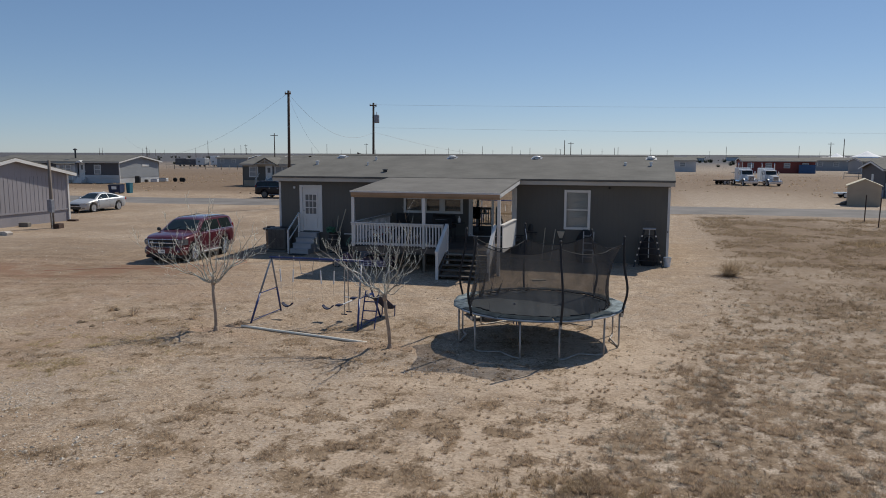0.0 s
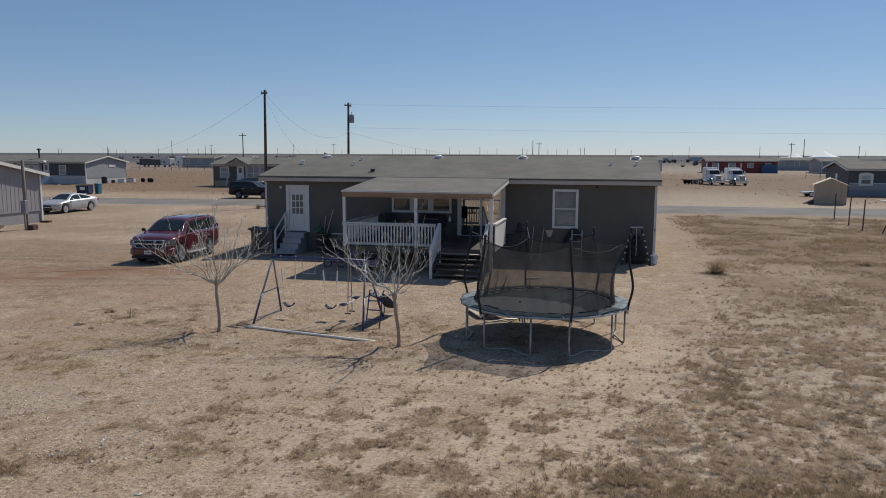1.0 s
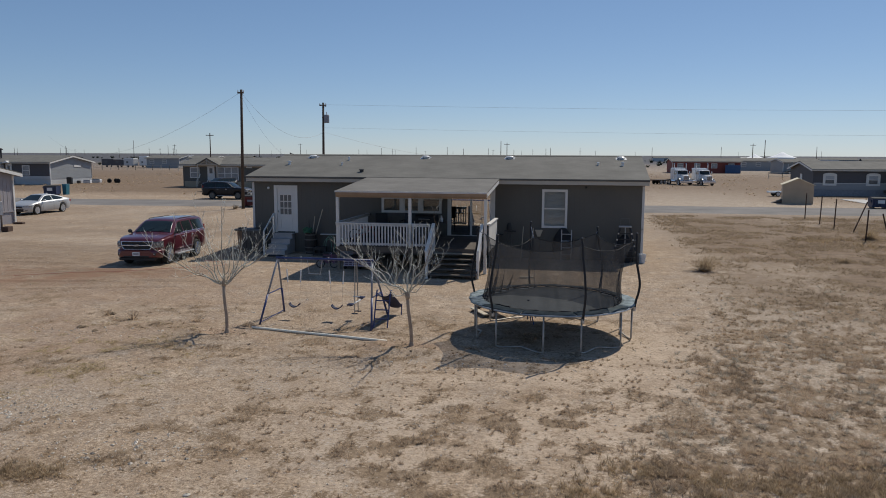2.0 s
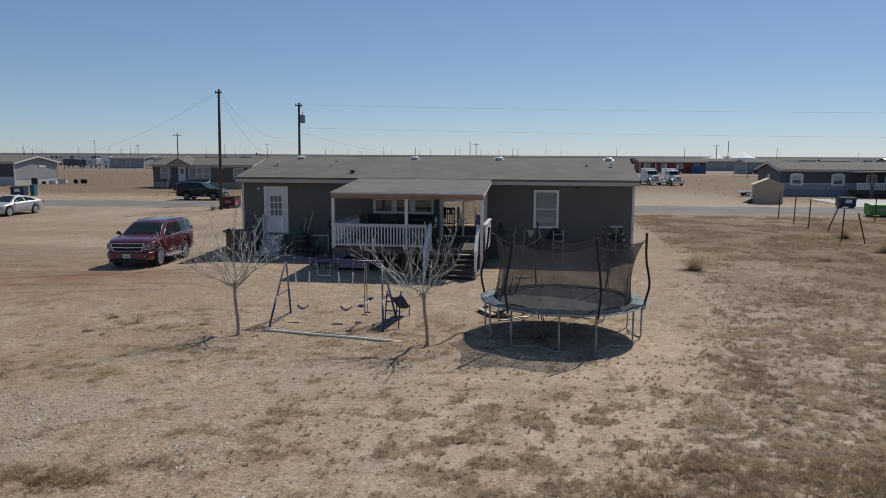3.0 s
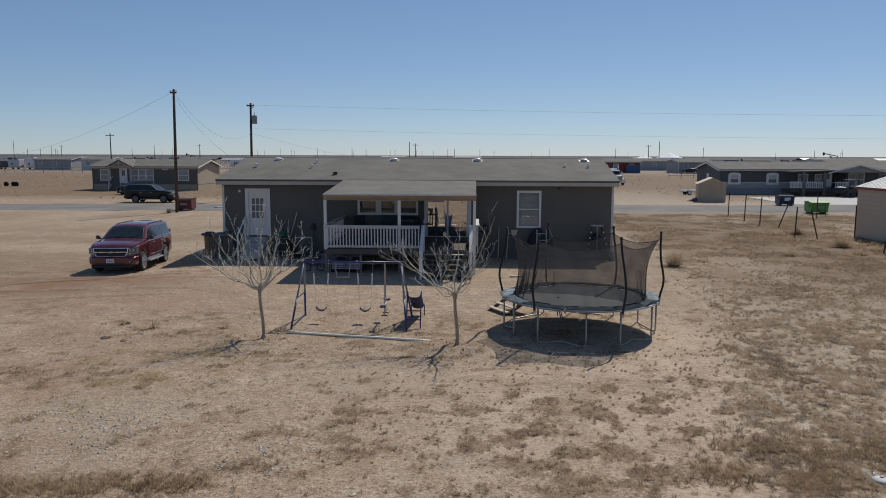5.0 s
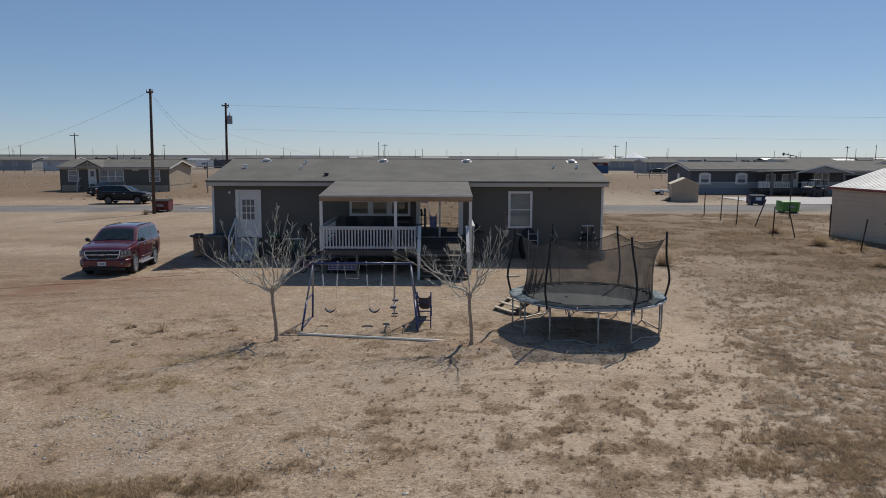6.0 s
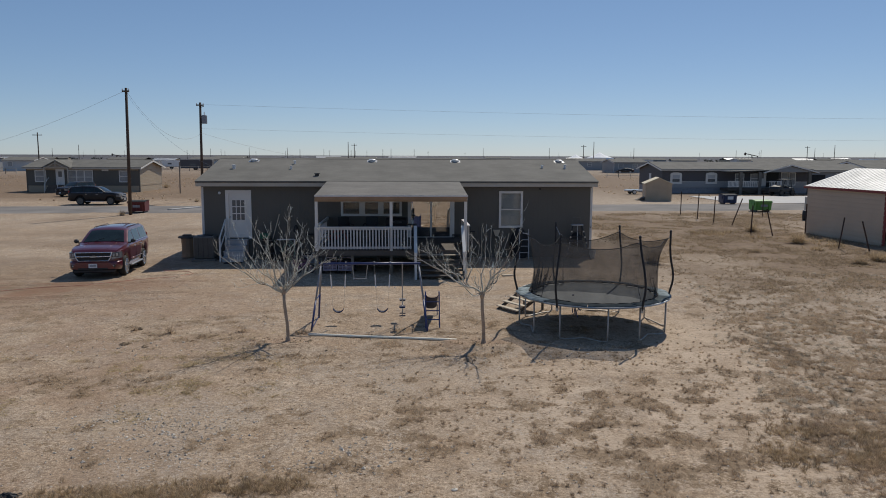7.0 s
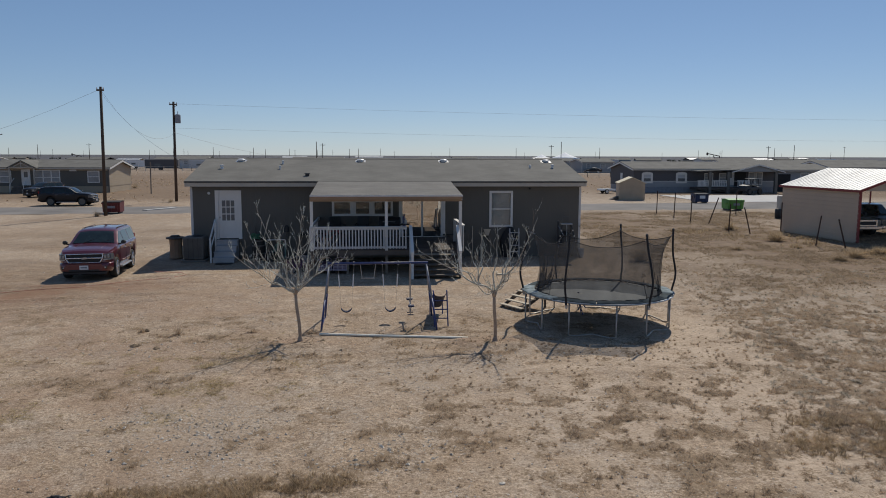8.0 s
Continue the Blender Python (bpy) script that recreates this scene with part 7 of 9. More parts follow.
def build_carport():
    # closed on the yard side, open at the near end
    c = thing("carport", "tan metal carport with white ribbed roof and red trim", "carport", 16.15, 40.6, 0, -86)
    L, W, e, r = 6.5, 5.9, 2.74, 3.80
    part("side_wall", bx(0, L, -0.04, 0.04, -0.1, e), M["tanmetal"], c)
    for k in range(11):
        part("siding_rib", bx(0.02, L - 0.02, -0.062, -0.041, 0.12 + 0.235 * k, 0.155 + 0.235 * k), M["tanmetal"], c)
    part("end_gable", prism(B(), [(0.05, e - 0.04), (W - 0.05, e - 0.04), (W / 2, r - 0.08)], "X", 0.02, 0.08), M["tanmetal"], c)
    for k in range(4):
        part("far_post", bx(0.05 + k * (L - 0.2) / 3, 0.12 + k * (L - 0.2) / 3, W - 0.10, W - 0.03, -0.1, e), M["redtrim"], c)
    part("far_header", bx(0.05, L - 0.05, W - 0.09, W - 0.04, e - 0.10, e), M["redtrim"], c)
    part("end_header", bx(0.03, 0.09, 0.05, W - 0.05, e - 0.12, e - 0.04), M["redtrim"], c)
    part("gable_sheet", prism(B(), [(0.05, e - 0.04), (W - 0.05, e - 0.04), (W / 2, r - 0.08)], "X", L - 0.06, L - 0.01), M["tanmetal"], c)
    part("roof", gable_roof(B(), -0.15, L + 0.15, -0.18, W + 0.18, e + 0.02, W / 2, r, 0.05), M["whitemetal"], c)
    # raised ribs down both slopes
    for k in range(22):
        x = -0.10 + k * (L + 0.2) / 21
        for y0, z0, y1, z1 in ((-0.17, e + 0.035, W / 2, r + 0.012), (W + 0.17, e + 0.035, W / 2, r + 0.012)):
            part("roof_rib", tb([(x, y0, z0 - 0.014), (x, y1, z1 - 0.014)], 0.015, n=4), M["whitemetal"], c)
    for y in (-0.05, W - 0.05):
        part("corner_post", bx(L - 0.08, L + 0.03, y, y + 0.10, -0.1, e), M["redtrim"], c)
    part("eave_trim", bx(-0.15, L + 0.15, -0.21, -0.181, e - 0.10, e + 0.03), M["redtrim"], c)
    for a, b in (((-0.18, e), (W / 2, r)), ((W / 2, r), (W + 0.18, e))):
        part("gable_trim", prism(B(), [(a[0], a[1] + 0.03), (b[0], b[1] + 0.03), (b[0], b[1] - 0.10), (a[0], a[1] - 0.10)], "X", L + 0.151, L + 0.175), M["redtrim"], c)
    return c


build_carport()


def build_shed():
    s = thing("storage_shed", "small tan garden shed with pale pitched roof", "shed", 16.6, 71.6, 0, -12)
    w, d, e, r = 2.55, 2.9, 1.75, 2.3
    part("wall", prism(B(), [(0, -0.05), (w, -0.05), (w, e), (w / 2, r - 0.04), (0, e)], "Y", 0, 0.06), M["tanshed"], s)
    part("wall", prism(B(), [(0, -0.05), (w, -0.05), (w, e), (w / 2, r - 0.04), (0, e)], "Y", d - 0.06, d), M["tanshed"], s)
    for a in (0, w - 0.06):
        part("side_wall", bx(a, a + 0.06, 0.06, d - 0.06, -0.05, e), M["tanshed"], s)
    part("roof", prism(B(), [(-0.12, e - 0.03), (w / 2, r + 0.03), (w + 0.12, e - 0.03), (w + 0.12, e - 0.09), (w / 2, r - 0.03), (-0.12, e - 0.09)], "Y", -0.1, d + 0.1), M["palewood"], s)
    part("ramp", prism(B(), [(-0.9, 0.0), (-0.02, 0.35), (-0.02, 0.0)], "Y", 0.3, 1.6), M["greywood"], s)
    return s


build_shed()


def skip(label, x, y, rz, L, W, H, material, panel=False):
    s = thing("dumpster", label, "dumpster", x, y, 0, rz, group="roadside dumpsters")
    part("tub", prism(B(), [(0, 0.12), (W, 0.12), (W + 0.08, H * 0.9), (W * 0.5, H * 0.93), (-0.08, H * 0.84)], "X", 0, L), material, s)
    part("lid", prism(B(), [(-0.09, H * 0.85), (W * 0.5, H * 0.94), (W + 0.09, H * 0.91), (W + 0.09, H * 0.94), (W * 0.5, H * 0.98), (-0.09, H * 0.89)], "X", -0.03, L + 0.03), material if material is M["bingreen"] else M["rubber"], s)
    for k in range(3):
        a = L * (0.15 + 0.35 * k)
        part("rib", bx(a - 0.04, a + 0.04, -0.10, -0.004, 0.15, H * 0.75), material, s)
    part("rim", bx(-0.04, L + 0.04, -0.14, -0.09, H * 0.76, H * 0.84), material, s)
    for a in (0.1, L - 0.2):
        part("skid", bx(a, a + 0.1, 0.05, W - 0.05, -0.03, 0.12), M["trimblack"], s)
        part("lift_pocket", bx(a - 0.16, a + 0.06, 0.2, W - 0.2, 0.5, 0.7), material, s)
    if panel:
        part("notice", bx(L * 0.3, L * 0.72, -0.125, -0.102, H * 0.45, H * 0.75), M["plasticwhite"], s, "white notice panel")
    else:
        part("stencil", bx(L * 0.3, L * 0.72, -0.12, -0.104, H * 0.42, H * 0.60), M["greyblue"], s, "faded stencil bar")
    return s


skip("dark navy steel dumpster with white notice", 22.3, 66.3, -3, 1.25, 1.2, 0.98, M["binblue"], True)
skip("bright green steel dumpster with dented corner", 20.95, 57.0, -1, 1.3, 1.2, 0.98, M["bingreen"])
skip("dark red steel dumpster beside the utility pole", -28.65, 55.9, 3, 1.25, 1.1, 1.0, M["binred"])
skip("dark navy steel dumpster at the road edge", -55.25, 66.3, 16, 1.22, 1.1, 1.05, M["binblue"], True)
w = thing("trash_bin", "turquoise wheeled trash bin", "bin", -54.3, 68.4, 0, size=0.9)
part("bin_body", prism(B(), [(-0.22, 0), (0.22, 0), (0.28, 1.15), (-0.28, 1.15)], "Y", -0.28, 0.28), M["turquoise"], w)
part("bin_lid", bx(-0.31, 0.31, -0.31, 0.31, 1.15, 1.22, bevel=0.02), M["turquoise"], w)

drv = part("driveway_slab", bx(24.2, 38.5, 67.6, 79.8, -0.2, 0.035), M["concrete"])
tagged(drv, "pale concrete driveway", "driveway", kind="structure")
cul = thing("concrete_strip", "pale concrete culvert strip beside the road", "kerb", -25.0, 61.8, 0.0)
part("strip", prism(B(), [(-26.6, 58.7), (-26.2, 58.5), (-24.6, 61.2), (-25.1, 61.5)], "Z", -0.05, 0.10), M["concrete"], cul, world_space=True)

# ---- poles and wires ----



def utility_pole(x, y, h, arms=(), label="tall creosoted wooden utility pole", lean=0.0, can=False, r=0.14, timber=None):
    p = thing("utility_pole", label, "utility pole", x, y, 0, group="utility poles")
    part("mast", tb([(0, 0, -0.2), (lean * 0.5, 0, h * 0.5), (lean, 0, h)], r, n=8, r1=r * 0.72), timber or M["pole"], p, smooth=True)
    for z, w in arms:
        a = part("crossarm", bx(lean * z / h - w / 2, lean * z / h + w / 2, -0.16, -0.06, z - 0.06, z + 0.06), M["pole"], p)
        for s in (-0.9, 0.9):
            part("insulator", lathe(B(), [(0.03, 0), (0.05, 0.05), (0.02, 0.14)], 6, "Z", (lean * z / h + s * w / 2, -0.11, z + 0.06)), M["greywhite"], a)
    if can:
        c = part("transformer", lathe(B(), [(0.24, 0), (0.26, 0.05), (0.26, 0.72), (0.22, 0.80), (0.05, 0.84)], 12, "Z", (0.46, -0.08, h - 2.0)), M["greyblue"], p, "grey transformer can")
        part("bracket", bx(0.0, 0.3, -0.12, -0.05, h - 1.5, h - 1.38), M["rust"], c)
        part("bushing", tb([(0.46, -0.08, h - 1.15), (0.46, -0.08, h - 0.9)], 0.04), M["greywhite"], c)
        part("cutout", tb([(0.1, -0.1, h - 0.5), (0.45, -0.1, h - 0.35)], 0.03), M["rust"], p)
    return p


utility_pole(-27.87, 54.2, 9.25, [(9.0, 0.5)], lean=0.13, r=0.135)
utility_pole(-27.1, 71.0, 9.38, [(9.12, 0.7)], lean=0.09, can=True, r=0.145)
utility_pole(-33.3, 35.3, 3.9, timber=M["palepole"], label="short grey timber meter pole beside a mobile home", r=0.11)


def sag(p, q, drop, n=16):
    p, q = Vector(p), Vector(q)
    return [p.lerp(q, k / n) - Vector((0, 0, 4 * drop * (k / n) * (1 - k / n))) for k in range(n + 1)]


def cable(label, p, q, drop, r=0.009):
    c = thing("overhead_wire", label, "wire", *p, group="overhead wires")
    part("strand", tb(sag(p, q, drop), r, n=4), M["wire"], c, world_space=True)


P1, P2 = (-27.7, 54.2, 9.1), (-26.95, 70.4, 9.15)
cable("thin black overhead wire", P1, (-120, 150, 8.0), 4.5)
cable("thin black service wire between two poles", (-27.65, 54.2, 8.9), (-26.9, 70.4, 6.4), 1.6)
cable("thin black service wire dropping behind the house", (-26.9, 70.4, 6.5), (-14, 96, 3.6), 0.6)
cable("long pale power line along the road", P2, (118, 76.0, 9.3), 0.9, 0.006)
cable("long pale power line along the road", (-26.95, 70.4, 6.9), (118, 76.0, 6.9), 0.8, 0.005)
cable("service wire down from the pole", (-27.75, 54.2, 8.8), (-16.2, 38.0, 3.4), 1.0, 0.006)

rng = random.Random(7)
SPOTS = [(-77.4, 143.8, 8.5, 1), (-25.2, 226.8, 8.4, 0), (-23.4, 227.5, 7.9, 1), (49.8, 237.1, 7.9, 1), (54.1, 240.9, 9.0, 0), (130.9, 249.4, 8.0, 1), (148, 262, 8.6, 0), (-224.8, 345, 10.6, 0), (-150, 330, 8.5, 0), (-118, 300, 8.5, 1), (-60, 330, 7.5, 0),
         (-15, 360, 7.5, 0), (95, 330, 8, 0), (190, 350, 8.5, 0), (260, 400, 10, 1), (-250, 420, 9, 0), (-176, 300, 8, 1), (70, 400, 8.5, 0)]
for x, y, h, armed in SPOTS:
    utility_pole(x, y, h, [(h - 0.5, 1.7)] if armed else (), label="distant wooden utility pole on the plain", r=0.13)
for k in range(46):
    y = rng.uniform(480, 1100)
    x = -0.1 * y + rng.uniform(-0.75, 0.75) * y
    utility_pole(x, y, rng.uniform(7.5, 10.5), [(7.4, 2.2)] if k % 3 == 0 else (), label="distant wooden utility pole on the plain", r=0.17)


def pumpjack(x, y, rz, s=1.0):
    p = thing("pumpjack", "dark oil pumpjack standing on the plain", "pumpjack", x, y, 0, rz, group="oil pumpjacks")
    part("base", bx(-3 * s, 3 * s, -0.6 * s, 0.6 * s, -0.2, 0.4 * s), M["concrete"], p)
    for a, b in (((-1.2, -0.5), (0, 0)), ((1.2, -0.5), (0, 0)), ((-1.2, 0.5), (0, 0)), ((1.2, 0.5), (0, 0))):
        part("post", tb([(a[0] * s, a[1] * s, 0.3 * s), (0, b[1], 4.6 * s)], 0.12 * s, n=5), M["rust"], p)
    part("beam", tb([(-3.2 * s, 0, 4.0 * s), (3.0 * s, 0, 5.4 * s)], 0.22 * s, n=6), M["rust"], p)
    part("horse_head", prism(B(), [(2.8 * s, 4.6 * s), (3.5 * s, 4.4 * s), (3.9 * s, 5.2 * s), (3.5 * s, 6.1 * s), (2.8 * s, 5.8 * s)], "Y", -0.2 * s, 0.2 * s), M["rust"], p)
    part("crank", tb([(-3.0 * s, 0, 4.1 * s), (-2.6 * s, 0, 1.3 * s)], 0.16 * s, n=5), M["rust"], p)
    part("gear_box", bx(-3.1 * s, -1.9 * s, -0.5 * s, 0.5 * s, 0.4 * s, 1.5 * s), M["rust"], p)


pumpjack(-167.4, 418, 170, 0.8)
pumpjack(192, 420, 165, 1.1)

# big white marquee far off
t = thing("marquee", "large white peaked marquee far on the plain", "tent", 153, 612, 0)
for x, R, z0, top in ((0, 14.5, 1.6, 7.2), (-20, 9.5, 1.6, 5.4)):
    part("canopy", lathe(B(), [(R, z0), (R * 0.62, z0 + (top - z0) * 0.30), (R * 0.28, z0 + (top - z0) * 0.62), (0.2, top)], 14, "Z", (x, 0, 0)), M["tentwhite"], t, smooth=True)
    for k in range(4):
        a = math.tau * (k + 0.5) / 4
        part("tent_pole", tb([(x + R * 0.97 * math.cos(a), R * 0.97 * math.sin(a), -0.2), (x + R * 0.97 * math.cos(a), R * 0.97 * math.sin(a), z0 + 0.1)], 0.12, n=5), M["greywhite"], t)

# sheds strung out over the plain


def far_shed(x, y, rz, L, W, H, wall, roofm):
    f = thing("metal_shed", "low metal shed far on the plain", "shed", x, y, 0, rz, group="far sheds")
    part("wall", bx(0, L, 0, W, -0.2, H), wall, f)
    part("roof", gable_roof(B(), -0.3, L + 0.3, -0.3, W + 0.3, H + 0.1, W / 2, H + W * 0.12), roofm, f)
    part("shed_door", bx(L * 0.4, L * 0.4 + 2.4, -0.06, -0.01, 0, H * 0.85), M["darkglass"], f)


rng = random.Random(31)
for x, y in ((70, 340), (96, 360), (118, 345), (84, 420), (132, 430), (160, 380), (-150, 360), (-182, 350), (-210, 420), (-120, 440), (-64, 470), (20, 450), (-20, 520), (48, 520), (230, 460), (265, 480), (300, 520)):
    far_shed(x, y, rng.uniform(-12, 12), rng.uniform(9, 20), rng.uniform(6, 9), rng.uniform(1.9, 2.6), M[rng.choice(("paleside", "bluegrey", "tan", "tanshed"))], M[rng.choice(("whitemetal", "shingle", "shingle"))])

# fence posts
for x, y, h, lx, ly, tall in ((13.6, 53.9, 1.75, 0.02, 0, 1), (13.45, 50.2, 1.75, 0.05, 0, 1), (13.3, 47.0, 1.75, 0.04, 0, 1), (19.6, 53.0, 1.7, 0, 0, 1), (13.75, 45.3, 1.7, 0.75, 0.2, 0), (12.7, 40.3, 1.6, 0.05, 0, 0),
                              (13.35, 38.9, 1.5, -0.4, 0.1, 0), (13.6, 33.0, 1.5, 0.28, 0.1, 0), (14.7, 32.18, 1.39, -0.42, 0.1, 0), (15.9, 40.2, 1.7, 0.0, 0, 0)):
    p = thing("fence_post", "upright rusty steel fence post" if tall else "leaning rusty steel fence post", "fence post", x, y, 0, group="rusty fence posts")
    part("post", tb([(0, 0, -0.15), (lx, ly, h)], 0.035, n=6), M["rust"], p)
    part("post_cap", lathe(B(), [(0.04, 0), (0.045, 0.02), (0.02, 0.05)], 6, "Z", (lx, ly, h - 0.005)), M["rust"], p)

# ---- clutter along the house ----


def ac_unit():
    a = thing("air_conditioner", "dark grey outdoor air conditioning unit", "air conditioner", -15.93, 30.12, 0)
    part("pad", bx(-0.50, 0.50, -0.42, 0.42, -0.03, 0.08, bevel=0.01), M["acgrey"], a)
    part("casing", bx(-0.43, 0.43, -0.38, 0.38, 0.08, 1.04, bevel=0.05), M["acgrey"], a)
    for k in range(20):
        part("louvre", bx(-0.37, 0.37, -0.390, -0.381, 0.16 + k * 0.042, 0.172 + k * 0.042), M["trimblack"], a)
    for xx in (-0.2, 0.0, 0.2):
        part("guard_wire", bx(xx - 0.006, xx + 0.006, -0.398, -0.391, 0.15, 0.99), M["trimblack"], a)
    part("top_grille", lathe(B(), [(0.33, 1.042), (0.34, 1.055), (0.31, 1.062), (0.06, 1.068)], 20), M["trimblack"], a)
    return a


ac_unit()

sp = thing("wooden_spool_table", "weathered round wooden table on a stump", "table", -17.05, 31.4, 0)
part("tabletop", lathe(B(), [(0.38, 0.80), (0.41, 0.81), (0.41, 0.86), (0.38, 0.875)], 18), M["greywood"], sp)
part("stump", lathe(B(), [(0.31, -0.04), (0.27, 0.1), (0.27, 0.5), (0.29, 0.80)], 12), M["lumber"], sp)
part("block", bx(-0.2, 0.15, -0.12, 0.12, 0.875, 0.95, bevel=0.02), M["greywood"], sp)


def back_steps():
    s = thing("door_steps", "grey four-step entry stairs with white handrail", "steps", -14.62, 29.9, 0)
    n = 4
    for k in range(n):
        top = 0.84 - 0.21 * k
        y1 = WY0 - 0.03 - 0.30 * k
        part("step", bx(-15.06, -14.20, y1 - 0.30, y1 - 0.003, -0.03, top - 0.035), M["stepgrey"], s, world_space=True)
        part("tread", bx(-15.08, -14.18, y1 - 0.32, y1 - 0.004, top - 0.034, top, bevel=0.006), M["stepgrey"], s, world_space=True)
    for x in (-15.14,):
        part("handrail", tb([(x, WY0 - 0.12, 1.70), (x, WY0 - 1.2, 1.02), (x, WY0 - 1.24, 0.95)], 0.035, n=6), M["white"], s, world_space=True)
        for y, z in ((WY0 - 0.14, 1.68), (WY0 - 1.2, 1.0)):
            part("rail_post", bx(x - 0.035, x + 0.035, y - 0.035, y + 0.035, -0.03, z), M["white"], s, world_space=True)
        part("mid_rail", tb([(x, WY0 - 0.14, 1.2), (x, WY0 - 1.2, 0.55)], 0.025, n=6), M["white"], s, world_space=True)
    m = thing("door_mat", "small dark mat in front of the steps", "mat", -14.55, 29.05, 0.012)
    part("mat", bx(-0.35, 0.35, -0.2, 0.2, -0.004, 0.012, bevel=0.004), M["black"], m)


back_steps()


def tool_barrel():
    b = thing("wooden_barrel", "dark old wooden barrel with iron hoops by the wall", "barrel", -13.32, 30.18, 0)
    prof = [(0.215, -0.03), (0.235, 0.12), (0.262, 0.30), (0.27, 0.45), (0.262, 0.60), (0.235, 0.78), (0.215, 0.92), (0.195, 0.92), (0.20, 0.80)]
    part("staves", lathe(B(), prof, 18), M["darkstave"], b)
    for z, r in ((0.08, 0.232), (0.28, 0.262), (0.62, 0.262), (0.83, 0.232)):
        part("hoop", lathe(B(), [(r, z - 0.025), (r + 0.008, z - 0.022), (r + 0.008, z + 0.022), (r, z + 0.025)], 18), M["acgrey"], b)
    for x1, z1, r, lab in ((0.50, 1.93, 0.022, "pale wooden handle standing in a barrel"), (0.14, 1.62, 0.019, "thin pale handle standing in a barrel"), (-0.14, 1.45, 0.016, "grey tool handle standing in a barrel")):
        t = thing("tool_handle", lab, "garden tool", -13.32, 30.18, 0, group="tools in the barrel")
        part("shaft", tb([(x1 * 0.1, 0.0, 0.25), (x1, 0.18, z1)], r, n=7), M["paletread"] if x1 > 0 else M["greywood"], t)
    hs = thing("garden_hose", "wadded green garden hose heaped on a barrel", "hose", -13.40, 30.02, 0.90)
    pts = []
    for k in range(110):
        a = k * 0.45
        rr = 0.17 + 0.04 * math.sin(k * 0.7)
        pts.append((rr * math.cos(a), rr * 0.85 * math.sin(a), 0.02 + 0.0019 * k + 0.03 * math.sin(k * 1.3)))
    part("coil", tb(pts, 0.022, n=5), M["green"], hs)
    h2 = thing("hanging_hose", "pale green hose hung in loose loops", "hose", -12.35, 29.95, 0)
    for k, (w, top) in enumerate(((0.20, 0.82), (0.26, 0.74), (0.14, 0.66))):
        part("loop", tb([(w * math.cos(q) - 0.05 * k, 0.04 * k, top / 2 + top / 2 * math.sin(q)) for q in [math.tau * j / 20 for j in range(20)]], 0.013, n=5, closed=True), M["palegreen"], h2)
    p = thing("drain_pipe", "short white pipe held against the wall", "pipe", -12.6, 30.5, 0)
    part("run", tb([(-0.38, 0, 0.81), (0.36, 0, 0.82), (0.38, 0.0, 0.80), (0.38, 0, -0.02)], 0.03, n=7), M["greywhite"], p)
    k = thing("plastic_crate", "black plastic crate beside the barrel", "crate", -12.75, 29.75, 0, 10)
    part("shell", pierced(B(), -0.28, 0.28, -0.02, 0.36, -0.2, -0.17, [(-0.2, -0.04, 0.10, 0.26), (0.04, 0.2, 0.10, 0.26)]), M["trimblack"], k)
    part("shell_back", bx(-0.28, 0.28, 0.17, 0.2, -0.02, 0.36), M["trimblack"], k)
    for x in (-0.28, 0.25):
        part("shell_side", bx(x, x + 0.03, -0.17, 0.17, -0.02, 0.36), M["trimblack"], k)
    part("base", bx(-0.25, 0.25, -0.17, 0.17, -0.02, 0.02), M["trimblack"], k)


tool_barrel()


def leaning_tool(x, dx, h, kind, label, y=30.40):
    t = thing("garden_tool", label, "garden tool", x, y, 0, group="tools against the wall")
    foot, top = Vector((0, -0.42, 0.0)), Vector((dx, 0.12, h))
    d = (top - foot).normalized()
    part("shaft", tb([foot, top], 0.017, n=6), M["paletread"] if kind == "bar" else M["greywood"], t)
    if kind == "rake":
        part("head", bx(top.x - 0.24, top.x + 0.24, top.y - 0.06, top.y - 0.03, h - 0.02, h + 0.03), M["trimblack"], t)
        for k in range(9):
            part("tine", tb([(top.x - 0.22 + k * 0.055, top.y - 0.05, h), (top.x - 0.22 + k * 0.055, top.y - 0.12, h - 0.09)], 0.006, n=4), M["trimblack"], t)
    elif kind == "shovel":
        part("blade", sheet(B(), lambda u, v: (top.x + (u - 0.5) * 0.22 * (1 - 0.6 * v ** 3), top.y - 0.03 + 0.04 * (2 * u - 1) ** 2, h + 0.30 * v), 6, 6), M["trimblack"], t)
    elif kind == "broom":
        part("bristles", prism(B(), [(top.x - 0.06, h), (top.x + 0.06, h), (top.x + 0.16, h + 0.28), (top.x - 0.16, h + 0.28)], "Y", top.y - 0.07, top.y - 0.01), M["paletread"], t)
    return t


leaning_tool(-12.05, -0.1, 1.15, "shovel", "long-handled dark shovel leaning on the wall")
leaning_tool(-11.55, 0.08, 1.05, "rake", "dark steel rake leaning on the wall")
leaning_tool(-4.75, 0.1, 1.2, "shovel", "long-handled dark shovel leaning on the wall")
leaning_tool(-4.45, -0.15, 1.15, "rake", "dark steel rake leaning on the wall")
leaning_tool(-4.1, 0.05, 1.35, "bar", "long pale pole leaning on the wall")
leaning_tool(-3.75, 0.12, 1.3, "bar", "long thin steel bar leaning on the wall")
leaning_tool(-3.3, -0.1, 0.95, "broom", "worn straw broom leaning on the wall")
leaning_tool(-5.0, -0.12, 1.0, "rake", "dark steel rake leaning on the wall")


